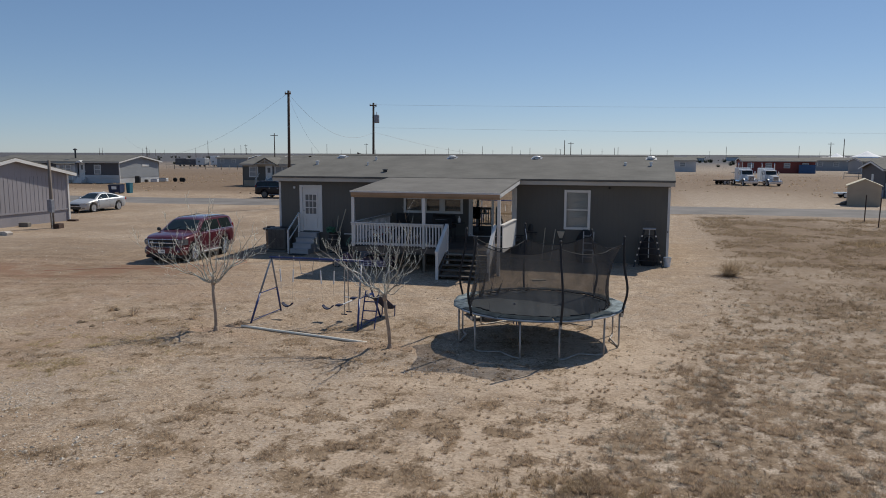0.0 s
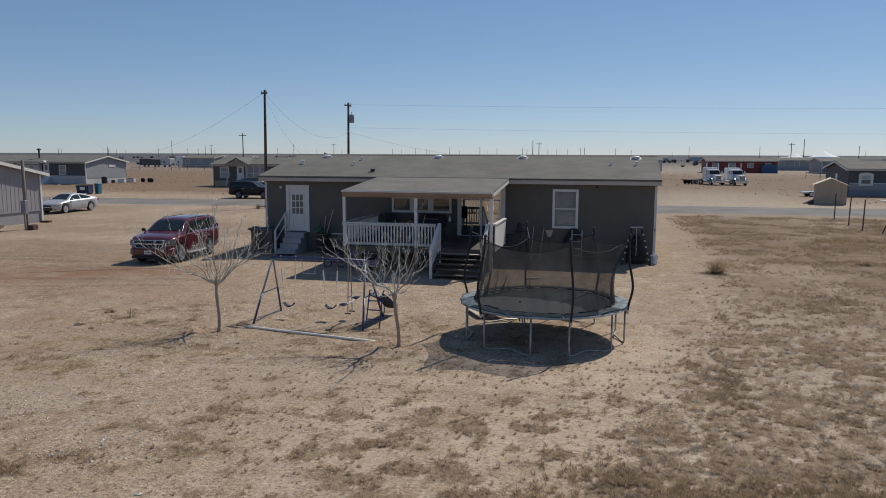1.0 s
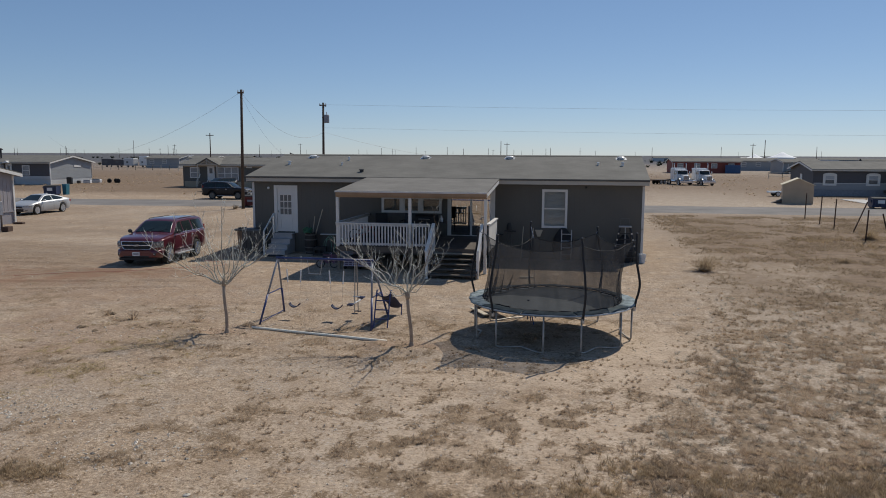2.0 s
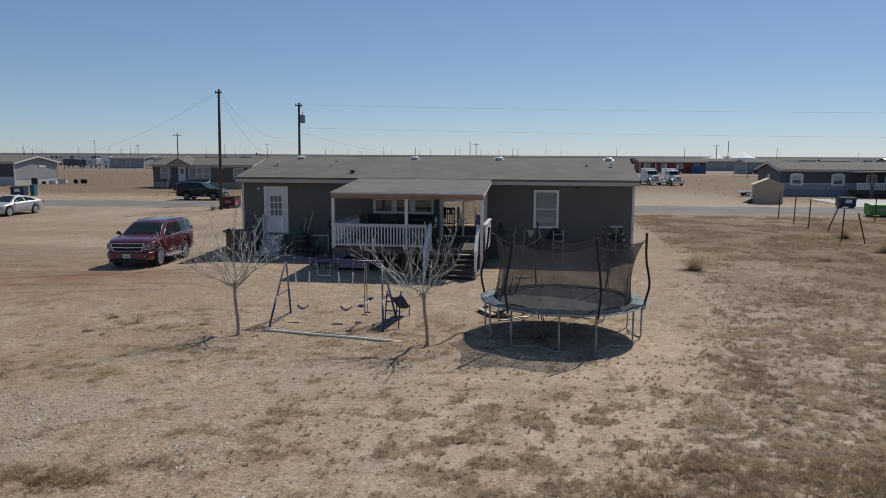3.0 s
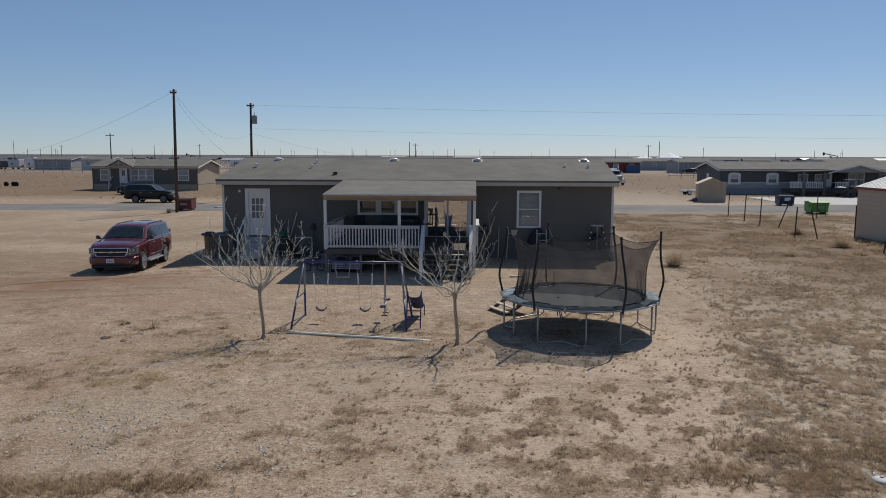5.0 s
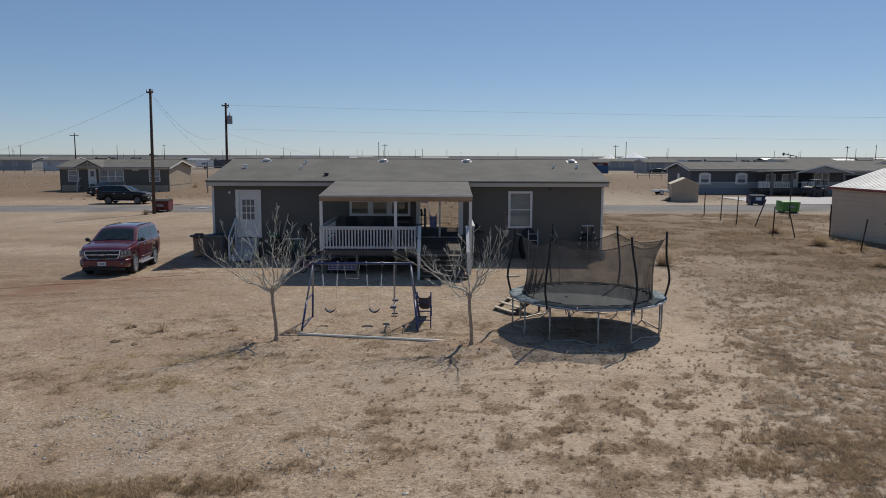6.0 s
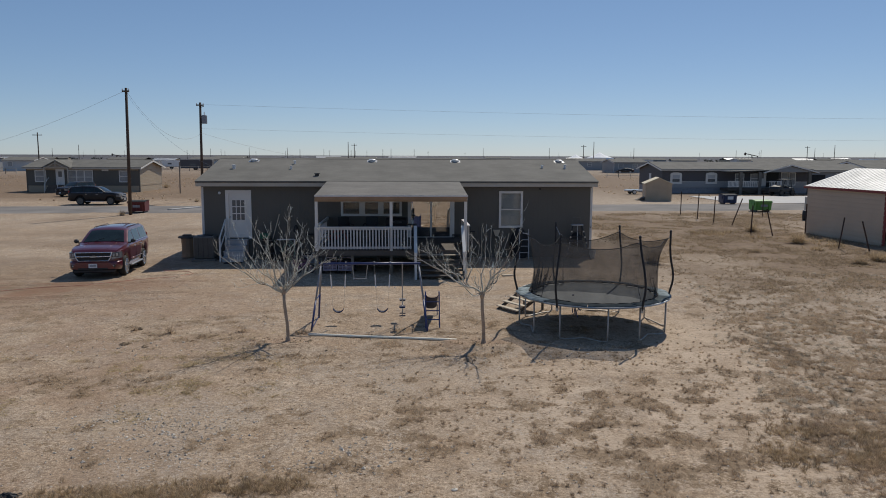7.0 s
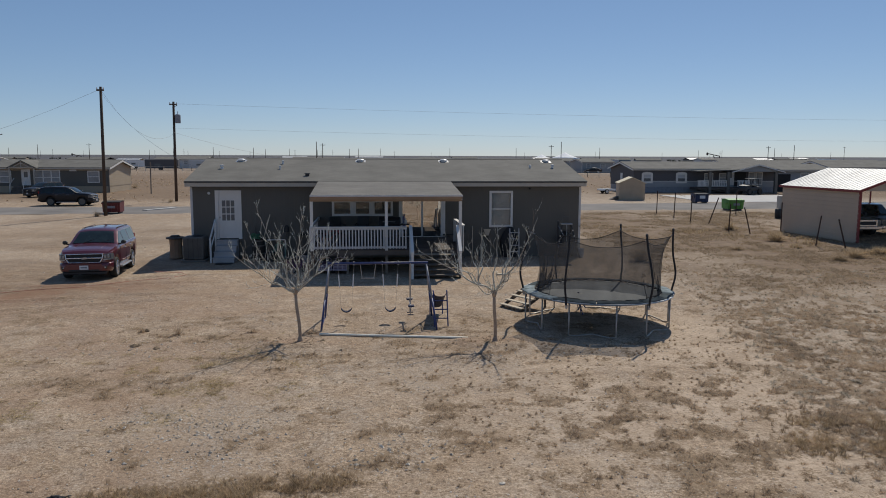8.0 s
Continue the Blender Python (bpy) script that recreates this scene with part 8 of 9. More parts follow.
def ladder(x, y, h, w, label, lean, mat_key="galv"):
    l = thing("ladder", label, "ladder", x, y, 0, group="ladders against the wall")
    for s in (-1, 1):
        part("rail", bx(-0.02, 0.02, -0.03, 0.03, 0, h, m=Matrix.Translation((s * w / 2, 0, -0.02)) @ Matrix.Rotation(radians(-lean), 4, "X")), M[mat_key], l)
    n = int(h / 0.28)
    for k in range(1, n + 1):
        z = k * 0.28
        m = Matrix.Rotation(radians(-lean), 4, "X")
        p, q = m @ Vector((-w / 2, 0, z)), m @ Vector((w / 2, 0, z))
        part("rung", tb([p, q], 0.018), M[mat_key], l)
    return l


ladder(-2.25, 29.96, 1.32, 0.40, "short grey aluminium ladder leaning on a black bag", 7, "stepgrey")


def step_ladder():
    l = thing("step_ladder", "open dark stepladder with pale top standing by the wall", "stepladder", 0.08, 30.12, 0)
    for s in (-1, 1):
        part("front_rail", tb([(s * 0.54, -0.42, -0.03), (s * 0.2, -0.05, 1.45)], 0.028), M["trimblack"], l)
        part("back_rail", tb([(s * 0.36, 0.30, -0.03), (s * 0.18, 0.04, 1.45)], 0.02), M["trimblack"], l)
        for k in range(1, 6):
            z = 0.24 * k
            part("hinge_plate", bx(min(s * (0.505 - 0.055 * k), s * (0.565 - 0.055 * k)), max(s * (0.505 - 0.055 * k), s * (0.565 - 0.055 * k)), -0.46 + 0.06 * k, -0.44 + 0.06 * k, z - 0.03, z + 0.03), M["galv"], l)
    for k in range(1, 6):
        z = 0.24 * k
        part("step", bx(-0.53 + 0.056 * k, 0.53 - 0.056 * k, -0.44 + 0.062 * k, -0.36 + 0.062 * k, z, z + 0.025), M["trimblack"], l)
    part("top_tray", bx(-0.25, 0.25, -0.14, 0.14, 1.45, 1.50, bevel=0.012), M["stepgrey"], l)
    part("grab_hoop", tb([(-0.18, 0.06, 1.5), (-0.17, 0.06, 1.80), (0.17, 0.06, 1.80), (0.18, 0.06, 1.5)], 0.012), M["acgrey"], l)
    part("spine", tb([(0, -0.20, 0.35), (0, -0.07, 1.45)], 0.016), M["galv"], l)
    b = thing("bin_bag", "full black bin bag slumped against the wall", "bag", 0.08, 30.28, 0)
    part("bag", sack(0.36, 0.24, 1.15, 5), M["black"], b, smooth=True)


def sack(rx, ry, h, seed):
    bm = B()
    n1 = noise

    def fn(u, v):
        a = math.tau * u
        r = math.sin(math.pi * min(0.97, 0.18 + 0.8 * v)) ** 0.6
        k = 1 + 0.18 * n1.noise(Vector((math.cos(a) * 1.7 + seed, math.sin(a) * 1.7, v * 3)))
        return (rx * r * k * math.cos(a), ry * r * k * math.sin(a), h * v - 0.02)
    sheet(bm, fn, 18, 12)
    bmesh.ops.remove_doubles(bm, verts=bm.verts[:], dist=0.002)
    return bm


step_ladder()
drum = thing("bin_bag", "full black bin bag standing behind a ladder", "bag", -2.40, 30.38, 0)
part("bag", sack(0.43, 0.17, 1.36, 3), M["black"], drum, smooth=True)

bk = thing("bucket", "white plastic bucket at the house corner", "bucket", 0.80, 30.25, 0)
part("pail", lathe(B(), [(0.12, -0.02), (0.15, 0.33), (0.16, 0.34), (0.16, 0.36), (0.145, 0.36), (0.12, 0.05)], 16), M["plasticwhite"], bk)
part("bail", tb([(0.16, 0, 0.33), (0.13, -0.12, 0.22), (0, -0.18, 0.16), (-0.13, -0.12, 0.22), (-0.16, 0, 0.33)], 0.006, n=4), M["galv"], bk)
bd = thing("timber_offcut", "short pale timber offcut lying on the sand", "timber", -3.55, 25.5, 0, 20)
part("plank", bx(-0.25, 0.25, -0.07, 0.07, -0.01, 0.05, bevel=0.008), M["paletread"], bd)

# ---- on and under the porch ----


def patio_chair(x, y, rz, label):
    c = thing("patio_chair", label, "chair", x, y, DECK, rz, group="porch chairs")
    part("seat", bx(-0.26, 0.26, -0.25, 0.25, 0.40, 0.44, bevel=0.012), M["trimblack"], c)
    part("backrest", bx(-0.26, 0.26, -0.02, 0.02, 0.0, 0.5, bevel=0.012, m=Matrix.Translation((0, 0.24, 0.46)) @ Matrix.Rotation(radians(-12), 4, "X")), M["trimblack"], c)
    for sx in (-0.25, 0.25):
        for sy in (-0.23, 0.23):
            part("leg", tb([(sx, sy, 0.41), (sx * 1.08, sy * 1.1, 0.0)], 0.016), M["black"], c)
        part("armrest", tb([(sx, -0.23, 0.42), (sx, -0.22, 0.64), (sx, 0.26, 0.66)], 0.018), M["black"], c)


patio_chair(-9.9, 29.6, 25, "black metal patio chair on the porch")
patio_chair(-8.9, 29.9, -10, "black metal patio chair on the porch")


def grill():
    g = thing("barbecue_grill", "black barbecue grill on the porch", "grill", -7.75, 28.3, DECK, -8)
    part("firebox", bx(-0.42, 0.42, -0.26, 0.26, 0.55, 0.80, bevel=0.03), M["black"], g)
    part("lid", prism(B(), [(-0.27, 0.80), (-0.24, 0.98), (-0.1, 1.07), (0.1, 1.07), (0.24, 0.98), (0.27, 0.80)], "X", -0.42, 0.42), M["black"], g)
    part("lid_handle", tb([(-0.25, -0.30, 0.90), (0.25, -0.30, 0.90)], 0.014), M["galv"], g)
    part("side_shelf", bx(0.44, 0.80, -0.22, 0.22, 0.76, 0.79), M["trimblack"], g)
    for sx in (-0.38, 0.38):
        for sy in (-0.2, 0.2):
            part("leg", tb([(sx, sy, 0.56), (sx, sy, 0)], 0.018), M["trimblack"], g)
    b = thing("spray_bottle", "white plastic bottle on the grill shelf", "bottle", -7.12, 28.22, DECK + 0.79)
    part("bottle", lathe(B(), [(0.05, 0), (0.055, 0.02), (0.055, 0.14), (0.02, 0.19), (0.02, 0.24), (0.012, 0.25)], 10), M["plasticwhite"], b, smooth=True)


grill()

ct = thing("porch_table", "low dark wooden table on the porch", "table", -9.3, 28.5, DECK)
part("tabletop", bx(-0.5, 0.5, -0.35, 0.35, 0.48, 0.52, bevel=0.008), M["greywood"], ct)
for sx in (-0.44, 0.44):
    for sy in (-0.29, 0.29):
        part("leg", bx(sx - 0.03, sx + 0.03, sy - 0.03, sy + 0.03, 0, 0.48), M["greywood"], ct)
bike = thing("childs_bicycle", "small dark child's bicycle on the porch", "bicycle", -10.1, 27.6, DECK, 8)
for wx in (-0.38, 0.38):
    part("wheel", tb([(wx + 0.24 * math.cos(math.tau * k / 20), 0, 0.25 + 0.24 * math.sin(math.tau * k / 20)) for k in range(20)], 0.018, n=5, closed=True), M["rubber"], bike)
for p, q in (((-0.38, 0, 0.25), (0.0, 0, 0.28)), ((0.0, 0, 0.28), (-0.12, 0, 0.62)), ((0.0, 0, 0.28), (0.28, 0, 0.58)), ((-0.12, 0, 0.58), (0.28, 0, 0.58)), ((0.38, 0, 0.25), (0.26, 0, 0.72)), ((-0.38, 0, 0.25), (-0.12, 0, 0.58))):
    part("frame_tube", tb([p, q], 0.014, n=5), M["red"], bike)
part("handlebar", tb([(0.22, -0.22, 0.74), (0.26, 0, 0.72), (0.22, 0.22, 0.74)], 0.013, n=5), M["trimblack"], bike)
part("saddle", bx(-0.24, -0.02, -0.06, 0.06, 0.62, 0.66, bevel=0.015), M["black"], bike)


def toy_car(x, y, rz, label):
    c = thing("ride_on_toy", label, "toy car", x, y, 0, rz, group="ride-on toys under the porch")
    part("body", cabin(B(), [(-0.5, 0.12), (-0.5, 0.40), (-0.2, 0.42), (0.12, 0.40), (0.5, 0.34), (0.52, 0.12)], 0.27, 0.24, 0.12, 0.42, 0.04), M["purple"], c)
    hoop = [(0.10, -0.23, 0.40), (0.02, -0.21, 0.52), (0.01, -0.12, 0.56), (0.01, 0.12, 0.56), (0.02, 0.21, 0.52), (0.10, 0.23, 0.40)]
    part("windscreen_frame", tb(hoop, 0.016, n=6), M["lilacplastic"], c)
    part("seat", bx(-0.38, -0.08, -0.18, 0.18, 0.38, 0.45, bevel=0.02), M["trimblack"], c)
    part("bumper", bx(0.52, 0.57, -0.27, 0.27, 0.13, 0.17, bevel=0.012), M["lilacplastic"], c)
    for z in (0.22, 0.285, 0.335):
        part("grille_bar", bx(0.525, 0.545, -0.22, 0.22, z, z + 0.022), M["lilacplastic"], c)
    for yy in (-0.24, -0.08, 0.08, 0.24):
        part("grille_post", bx(0.528, 0.548, yy - 0.012, yy + 0.012, 0.17, 0.36), M["lilacplastic"], c)
    for wx in (-0.32, 0.34):
        for q in (-1, 1):
            part("wheel", lathe(B(), [(0.06, -0.05), (0.13, -0.045), (0.14, 0), (0.13, 0.045), (0.06, 0.05)], 14, "Y", (wx, q * 0.27, 0.12)), M["rubber"], c)


def small_bike():
    c = thing("child_bicycle", "small purple child bicycle standing beside the porch", "bicycle", -11.24, 26.35, 0, 12)
    for wx in (-0.26, 0.26):
        w = part("wheel", tb([(wx + 0.15 * math.cos(k * math.tau / 18), 0, 0.16 + 0.15 * math.sin(k * math.tau / 18)) for k in range(18)], 0.018, n=6, closed=True), M["rubber"], c)
        for k in range(5):
            a = k * math.tau / 5
            part("spoke", tb([(wx, 0, 0.16), (wx + 0.14 * math.cos(a), 0, 0.16 + 0.14 * math.sin(a))], 0.004, n=4), M["lilacplastic"], w)
    part("bike_frame", tb([(-0.26, 0, 0.16), (-0.10, 0, 0.36), (0.18, 0, 0.40), (0.0, 0, 0.17), (-0.10, 0, 0.36)], 0.017, n=6), M["violet"], c)
    part("fork", tb([(0.26, 0, 0.16), (0.18, 0, 0.40), (0.16, 0, 0.52)], 0.015, n=6), M["violet"], c)
    part("handlebar", tb([(0.10, -0.2, 0.56), (0.16, -0.1, 0.53), (0.16, 0.1, 0.53), (0.10, 0.2, 0.56)], 0.012, n=6), M["lilacplastic"], c)
    part("saddle", bx(-0.19, -0.02, -0.05, 0.05, 0.40, 0.45, bevel=0.02), M["trimblack"], c)


M["lilacplastic"] = mat("faded_lilac_plastic", (0.42, 0.34, 0.40), rough=0.5, var=0.2, scale=4)
M["violet"] = mat("violet_paint", (0.20, 0.06, 0.17), rough=0.4, var=0.2, scale=4)
toy_car(-10.26, 26.66, -88, "faded purple plastic ride-on toy under the porch")
toy_car(-9.66, 26.64, -93, "faded purple plastic ride-on toy under the porch")
small_bike()
for x, y, m, lab in ((-11.35, 29.2, "greyblue", "grey plastic storage tub by the porch"), (-11.6, 27.9, "purple", "faded purple plastic tub by the porch")):
    t = thing("storage_tub", lab, "tub", x, y, 0, 12)
    part("tub", prism(B(), [(-0.27, -0.02), (0.27, -0.02), (0.32, 0.34), (-0.32, 0.34)], "Y", -0.2, 0.2), M[m], t)
    part("tub_lid", bx(-0.34, 0.34, -0.23, 0.23, 0.34, 0.38, bevel=0.01), M["trimblack"], t)

# ---- around the neighbours ----
for x, y, sx, sy, h, m, lab in ((-35.5, 39.3, .28, .2, .10, "rust", "low rusty slab beside the lilac home"), (-32.85, 35.25, .17, .3, .28, "rust", "stack of rusty scrap at the meter pole"), (-35.4, 35.4, .28, .2, .24, "acgrey", "dark low box beside the lilac home")):
    b = thing("wood_block", lab, "block", x, y, 0, 15)
    part("block", bx(-sx, sx, -sy, sy, -0.03, h, bevel=0.03), M[m], b)
mb = thing("meter_cabinet", "grey meter cabinet fixed to the timber pole", "meter box", -33.2, 35.15, 0.9)
part("cabinet", bx(-0.16, 0.16, -0.14, 0.10, 0.0, 0.75, bevel=0.02), M["greyblue"], mb)
part("conduit", tb([(0, 0, 0.0), (0, 0, -0.92)], 0.03), M["galv"], mb)
pile = thing("scrap_pile", "three worn black truck tyres standing on the dirt", "scrap tyres", -68.2, 97.1, 0)
for dx, dy, turn in ((-0.7, -0.1, 8), (0.0, 0.4, -14), (0.7, -0.1, 20)):
    m = pose(dx, dy, 0.30, 0, 0, turn)
    bm = lathe(B(), [(0.18, -0.10), (0.29, -0.105), (0.325, -0.065), (0.33, 0.0), (0.325, 0.065), (0.29, 0.105), (0.18, 0.10), (0.18, -0.10)], 18, "Y")
    bmesh.ops.transform(bm, matrix=m, verts=bm.verts[:])
    part("tyre", bm, M["rubber"], pile, smooth="angle")


def utv():
    u = thing("utility_cart", "black open utility cart parked on concrete", "cart", 35.5, 81.0, 0.03, 204, size=0.95)
    part("tub", bx(-1.4, 1.4, -0.65, 0.65, 0.4, 0.95, bevel=0.08), M["trimblack"], u)
    part("bonnet", prism(B(), [(0.5, 0.9), (1.45, 0.8), (1.3, 1.1), (0.5, 1.25)], "Y", -0.6, 0.6), M["trimblack"], u)
    for s in (-0.6, 0.6):
        part("roll_bar", tb([(0.6, s, 1.1), (0.2, s, 1.9), (-0.7, s, 1.9), (-0.9, s, 0.9)], 0.035), M["black"], u)
    part("roof", bx(-0.75, 0.3, -0.65, 0.65, 1.9, 1.96, bevel=0.02), M["trimblack"], u)
    part("seat", bx(-0.6, -0.1, -0.55, 0.55, 0.95, 1.15, bevel=0.04), M["trimblack"], u)
    for wx in (-0.95, 0.95):
        for s in (1, -1):
            wheel(u, wx, s * 0.68, 0.36, 0.28, s, "trimblack", spokes=5)


utv()
build_pickup("pickup_truck", "white pickup parked far off near the marquee", 58, 208, 190, M["whitepaint"])
build_sedan("sedan", "dark sedan parked far off on the plain", 49, 188, 170, M["blackpaint"])
tr = thing("flatbed_trailer", "low dark flatbed trailer behind the tractors", "trailer", 11.2, 116.5, 0, 40, size=0.72)
part("bed", bx(-3.2, 3.2, -1.1, 1.1, 0.75, 0.95, bevel=0.03), M["rust"], tr)
for wx in (-2.2, -1.2):
    for s in (1, -1):
        wheel(tr, wx, s * 1.0, 0.45, 0.26, s, spokes=5)
bt = thing("boat_trailer", "small white trailer parked beside a shed", "trailer", 19.4, 84.5, 0, 10)
part("deck", bx(-1.0, 1.0, -0.5, 0.5, 0.35, 0.55, bevel=0.03), M["whitepaint"], bt)
part("tongue", tb([(1.0, 0, 0.42), (1.9, 0, 0.38)], 0.05), M["rust"], bt)
for s in (1, -1):
    wheel(bt, -0.2, s * 0.55, 0.27, 0.18, s, spokes=5)

# ---- dry plants and stones ----
M["drygrass"] = mat("dead_grass_blades", (0.41, 0.30, 0.205), rough=0.9, var=0.4, scale=1.1, fine=20, bump=0, hue=(0.52, 0.405, 0.29), islands=0.6, spec=0.1)


def thin_leaf(m):
    """Let part of the light through dry blades."""
    n, l = m.node_tree.nodes, m.node_tree.links
    b = n["Principled BSDF"]
    tr, mx = n.new("ShaderNodeBsdfTranslucent"), n.new("ShaderNodeMixShader")
    l.new(b.inputs["Base Color"].links[0].from_socket, tr.inputs[0])
    mx.inputs[0].default_value = 0.45
    l.new(b.outputs[0], mx.inputs[1])
    l.new(tr.outputs[0], mx.inputs[2])
    l.new(mx.outputs[0], n["Material Output"].inputs[0])


thin_leaf(M["drygrass"])
M["straw"] = mat("tan_straw", (0.32, 0.23, 0.145), rough=0.9, var=0.3, scale=0.6, fine=20, bump=0, hue=(0.41, 0.32, 0.22), islands=0.5, spec=0.1)
thin_leaf(M["straw"])
M["stone"] = mat("pale_field_stones", (0.42, 0.36, 0.295), rough=0.9, var=0.3, scale=2, bump=0.2, islands=0.8, hue=(0.50, 0.44, 0.37))
M["clod"] = mat("dark_plant_litter", (0.17, 0.12, 0.075), rough=0.95, var=0.4, scale=2, bump=0.2, islands=0.6)


def soup(name, verts, faces, material, label, category):
    me = bpy.data.meshes.new(name)
    me.from_pydata(verts.reshape(-1, 3).tolist(), [], faces.tolist())
    me.materials.append(material)
    return tagged(new(name, me), label, category, kind="stuff")


def scatter(n, x0, x1, y0, y1, fn, gen):
    x, y = gen.uniform(x0, x1, n), gen.uniform(y0, y1, n)
    keep = gen.uniform(0, 1, n) < fn(x, y)
    return x[keep], y[keep]


def grass_patch(name, x, y, h, spread, blades, gen, width, label, material, bent=True):
    """Tufts of thin blades, bent or straight."""
    n = len(x)
    a = gen.uniform(0, math.tau, (n, blades))
    out = gen.uniform(0.25, 1.0, (n, blades)) * spread[:, None]
    hh = gen.uniform(0.45, 1.0, (n, blades)) * h[:, None]
    r0 = gen.uniform(0.0, 0.35, (n, blades)) * spread[:, None]
    bx0, by0 = x[:, None] + r0 * np.cos(a), y[:, None] + r0 * np.sin(a)
    z0 = ground_z(x, y)[:, None] - 0.008 + 0 * a
    w = width * gen.uniform(0.6, 1.3, (n, blades))
    px, py = -np.sin(a) * w, np.cos(a) * w
    mx, my, mz = bx0 + np.cos(a) * out * 0.35, by0 + np.sin(a) * out * 0.35, z0 + hh * 0.65
    tx, ty, tz = bx0 + np.cos(a) * out, by0 + np.sin(a) * out, z0 + hh
    v = np.stack([np.stack([bx0 - px, by0 - py, z0], -1), np.stack([bx0 + px, by0 + py, z0], -1), np.stack([mx + px * .7, my + py * .7, mz], -1), np.stack([mx - px * .7, my - py * .7, mz], -1), np.stack([tx, ty, tz], -1)], 2)
    if not bent:
        k = np.arange(n * blades)[:, None] * 3
        return soup(name, v[:, :, [0, 1, 4]], np.concatenate([k, k + 1, k + 2], 1), material, label, "dead grass")
    k = np.arange(n * blades)[:, None] * 5
    f4 = np.concatenate([k, k + 1, k + 2, k, k + 2, k + 3, k + 3, k + 2, k + 4], 1).reshape(-1, 3)
    return soup(name, v, f4, material, label, "dead grass")


M["russet"] = mat("russet_dead_grass", (0.33, 0.235, 0.14), rough=0.9, var=0.4, scale=1.1, fine=20, bump=0, hue=(0.45, 0.345, 0.225), islands=0.6, spec=0.1)
thin_leaf(M["russet"])
gen = np.random.default_rng(12)
# low weeds in the patches, then fuzzy tufts on the weedy side
x, y = scatter(90000, -16, 10, 6.0, 27, lambda x, y: 0.6 * smooth(0.35, 0.8, veg_at(x, y)) + 0.002, gen)
h = gen.uniform(0.02, 0.055, len(x)) * gen.choice([1, 1, 1, 1.8], len(x))
grass_patch("dead_weeds", x, y, h, h * gen.uniform(0.8, 1.6, len(x)) + 0.03, 12, gen, 0.0050, "low brown dead weeds across the sandy yard", M["drygrass"], bent=False)
M["greygrass"] = mat("grey_dead_weeds", (0.36, 0.31, 0.245), rough=0.9, var=0.4, scale=1.1, fine=20, bump=0, hue=(0.52, 0.46, 0.375), islands=0.6, spec=0.1)
thin_leaf(M["greygrass"])
for name, material, seed, lo, hi, n, label in (("weed_tufts", M["drygrass"], 91, 0.04, 0.09, 38000, "fuzzy brown tufts of dead weeds"), ("grey_weed_tufts", M["greygrass"], 95, 0.04, 0.08, 14000, "fuzzy grey-brown tufts of dead weeds")):
    x, y = scatter(n, -4, 13, 6.0, 26, lambda x, y: sward(x, y) * (0.55 + 0.45 * np.maximum(smooth(0.38, 0.54, fbm(x, y, 5.0, 83, 3)), 1 - smooth(11, 14, y))) * smooth(0.30, 0.50, 0.5 * fbm(x, y, 1.7, seed) + 0.5 * fbm(x, y, 0.6, seed + 5)) * smooth(0.40, 0.60, vnoise(x, y, 0.24, seed + 9)) * (1 - 0.75 * smooth(14, 22, y)), gen)
    h = gen.uniform(lo, hi, len(x)) * gen.choice([0.6, 0.8, 1, 1.35], len(x))
    grass_patch(name, x, y, h, h * gen.uniform(0.6, 1.1, len(x)) + 0.03, 44, gen, 0.0042, label, material, bent=False)
x, y = scatter(26000, -16, 0, 6.5, 18, lambda x, y: 0.6 * smooth(0.35, 0.75, veg_at(x, y)) + 0.012, gen)
h = gen.uniform(0.025, 0.065, len(x))
grass_patch("sparse_tufts", x, y, h, h * 0.8 + 0.02, 26, gen, 0.0040, "sparse tufts of dead weeds on bare sand", M["drygrass"], bent=False)
x, y = scatter(2600, -8, 2.5, 7.0, 15.5, lambda x, y: 0.16 + 0.25 * sand_at(x, y), gen)
h = gen.uniform(0.03, 0.075, len(x))
grass_patch("single_tufts", x, y, h, h * 0.7 + 0.015, 46, gen, 0.0042, "single dark dead tufts on clean sand", M["drygrass"], bent=False)
x, y = scatter(64000, -13, 5, 6.8, 12.5, lambda x, y: 0.75 * np.max([np.exp(-1.0 * (((x - a) / p) ** 2 + ((y - b) / q) ** 2)) for a, b, p, q in THICK], axis=0) * smooth(0.30, 0.52, fbm(x, y, 0.45, 29)), gen)
h = gen.uniform(0.04, 0.11, len(x))
grass_patch("thick_weeds", x, y, h, h * 0.8 + 0.03, 16, gen, 0.0040, "thick tan-brown mats of dead grass", M["russet"])
x, y = scatter(130000, 0, 34, 20, 57, lambda x, y: 0.6 * smooth(0.15, 0.7, np.maximum(veg_at(x, y), rust_at(x, y))) * smooth(0.40, 0.58, fbm(x, y, 1.4, 51)), gen)
h = gen.uniform(0.04, 0.12, len(x))
grass_patch("dry_field_grass", x, y, h, h * 1.3 + 0.04, 9, gen, 0.010, "tan dead grass across the field", M["straw"], bent=False)

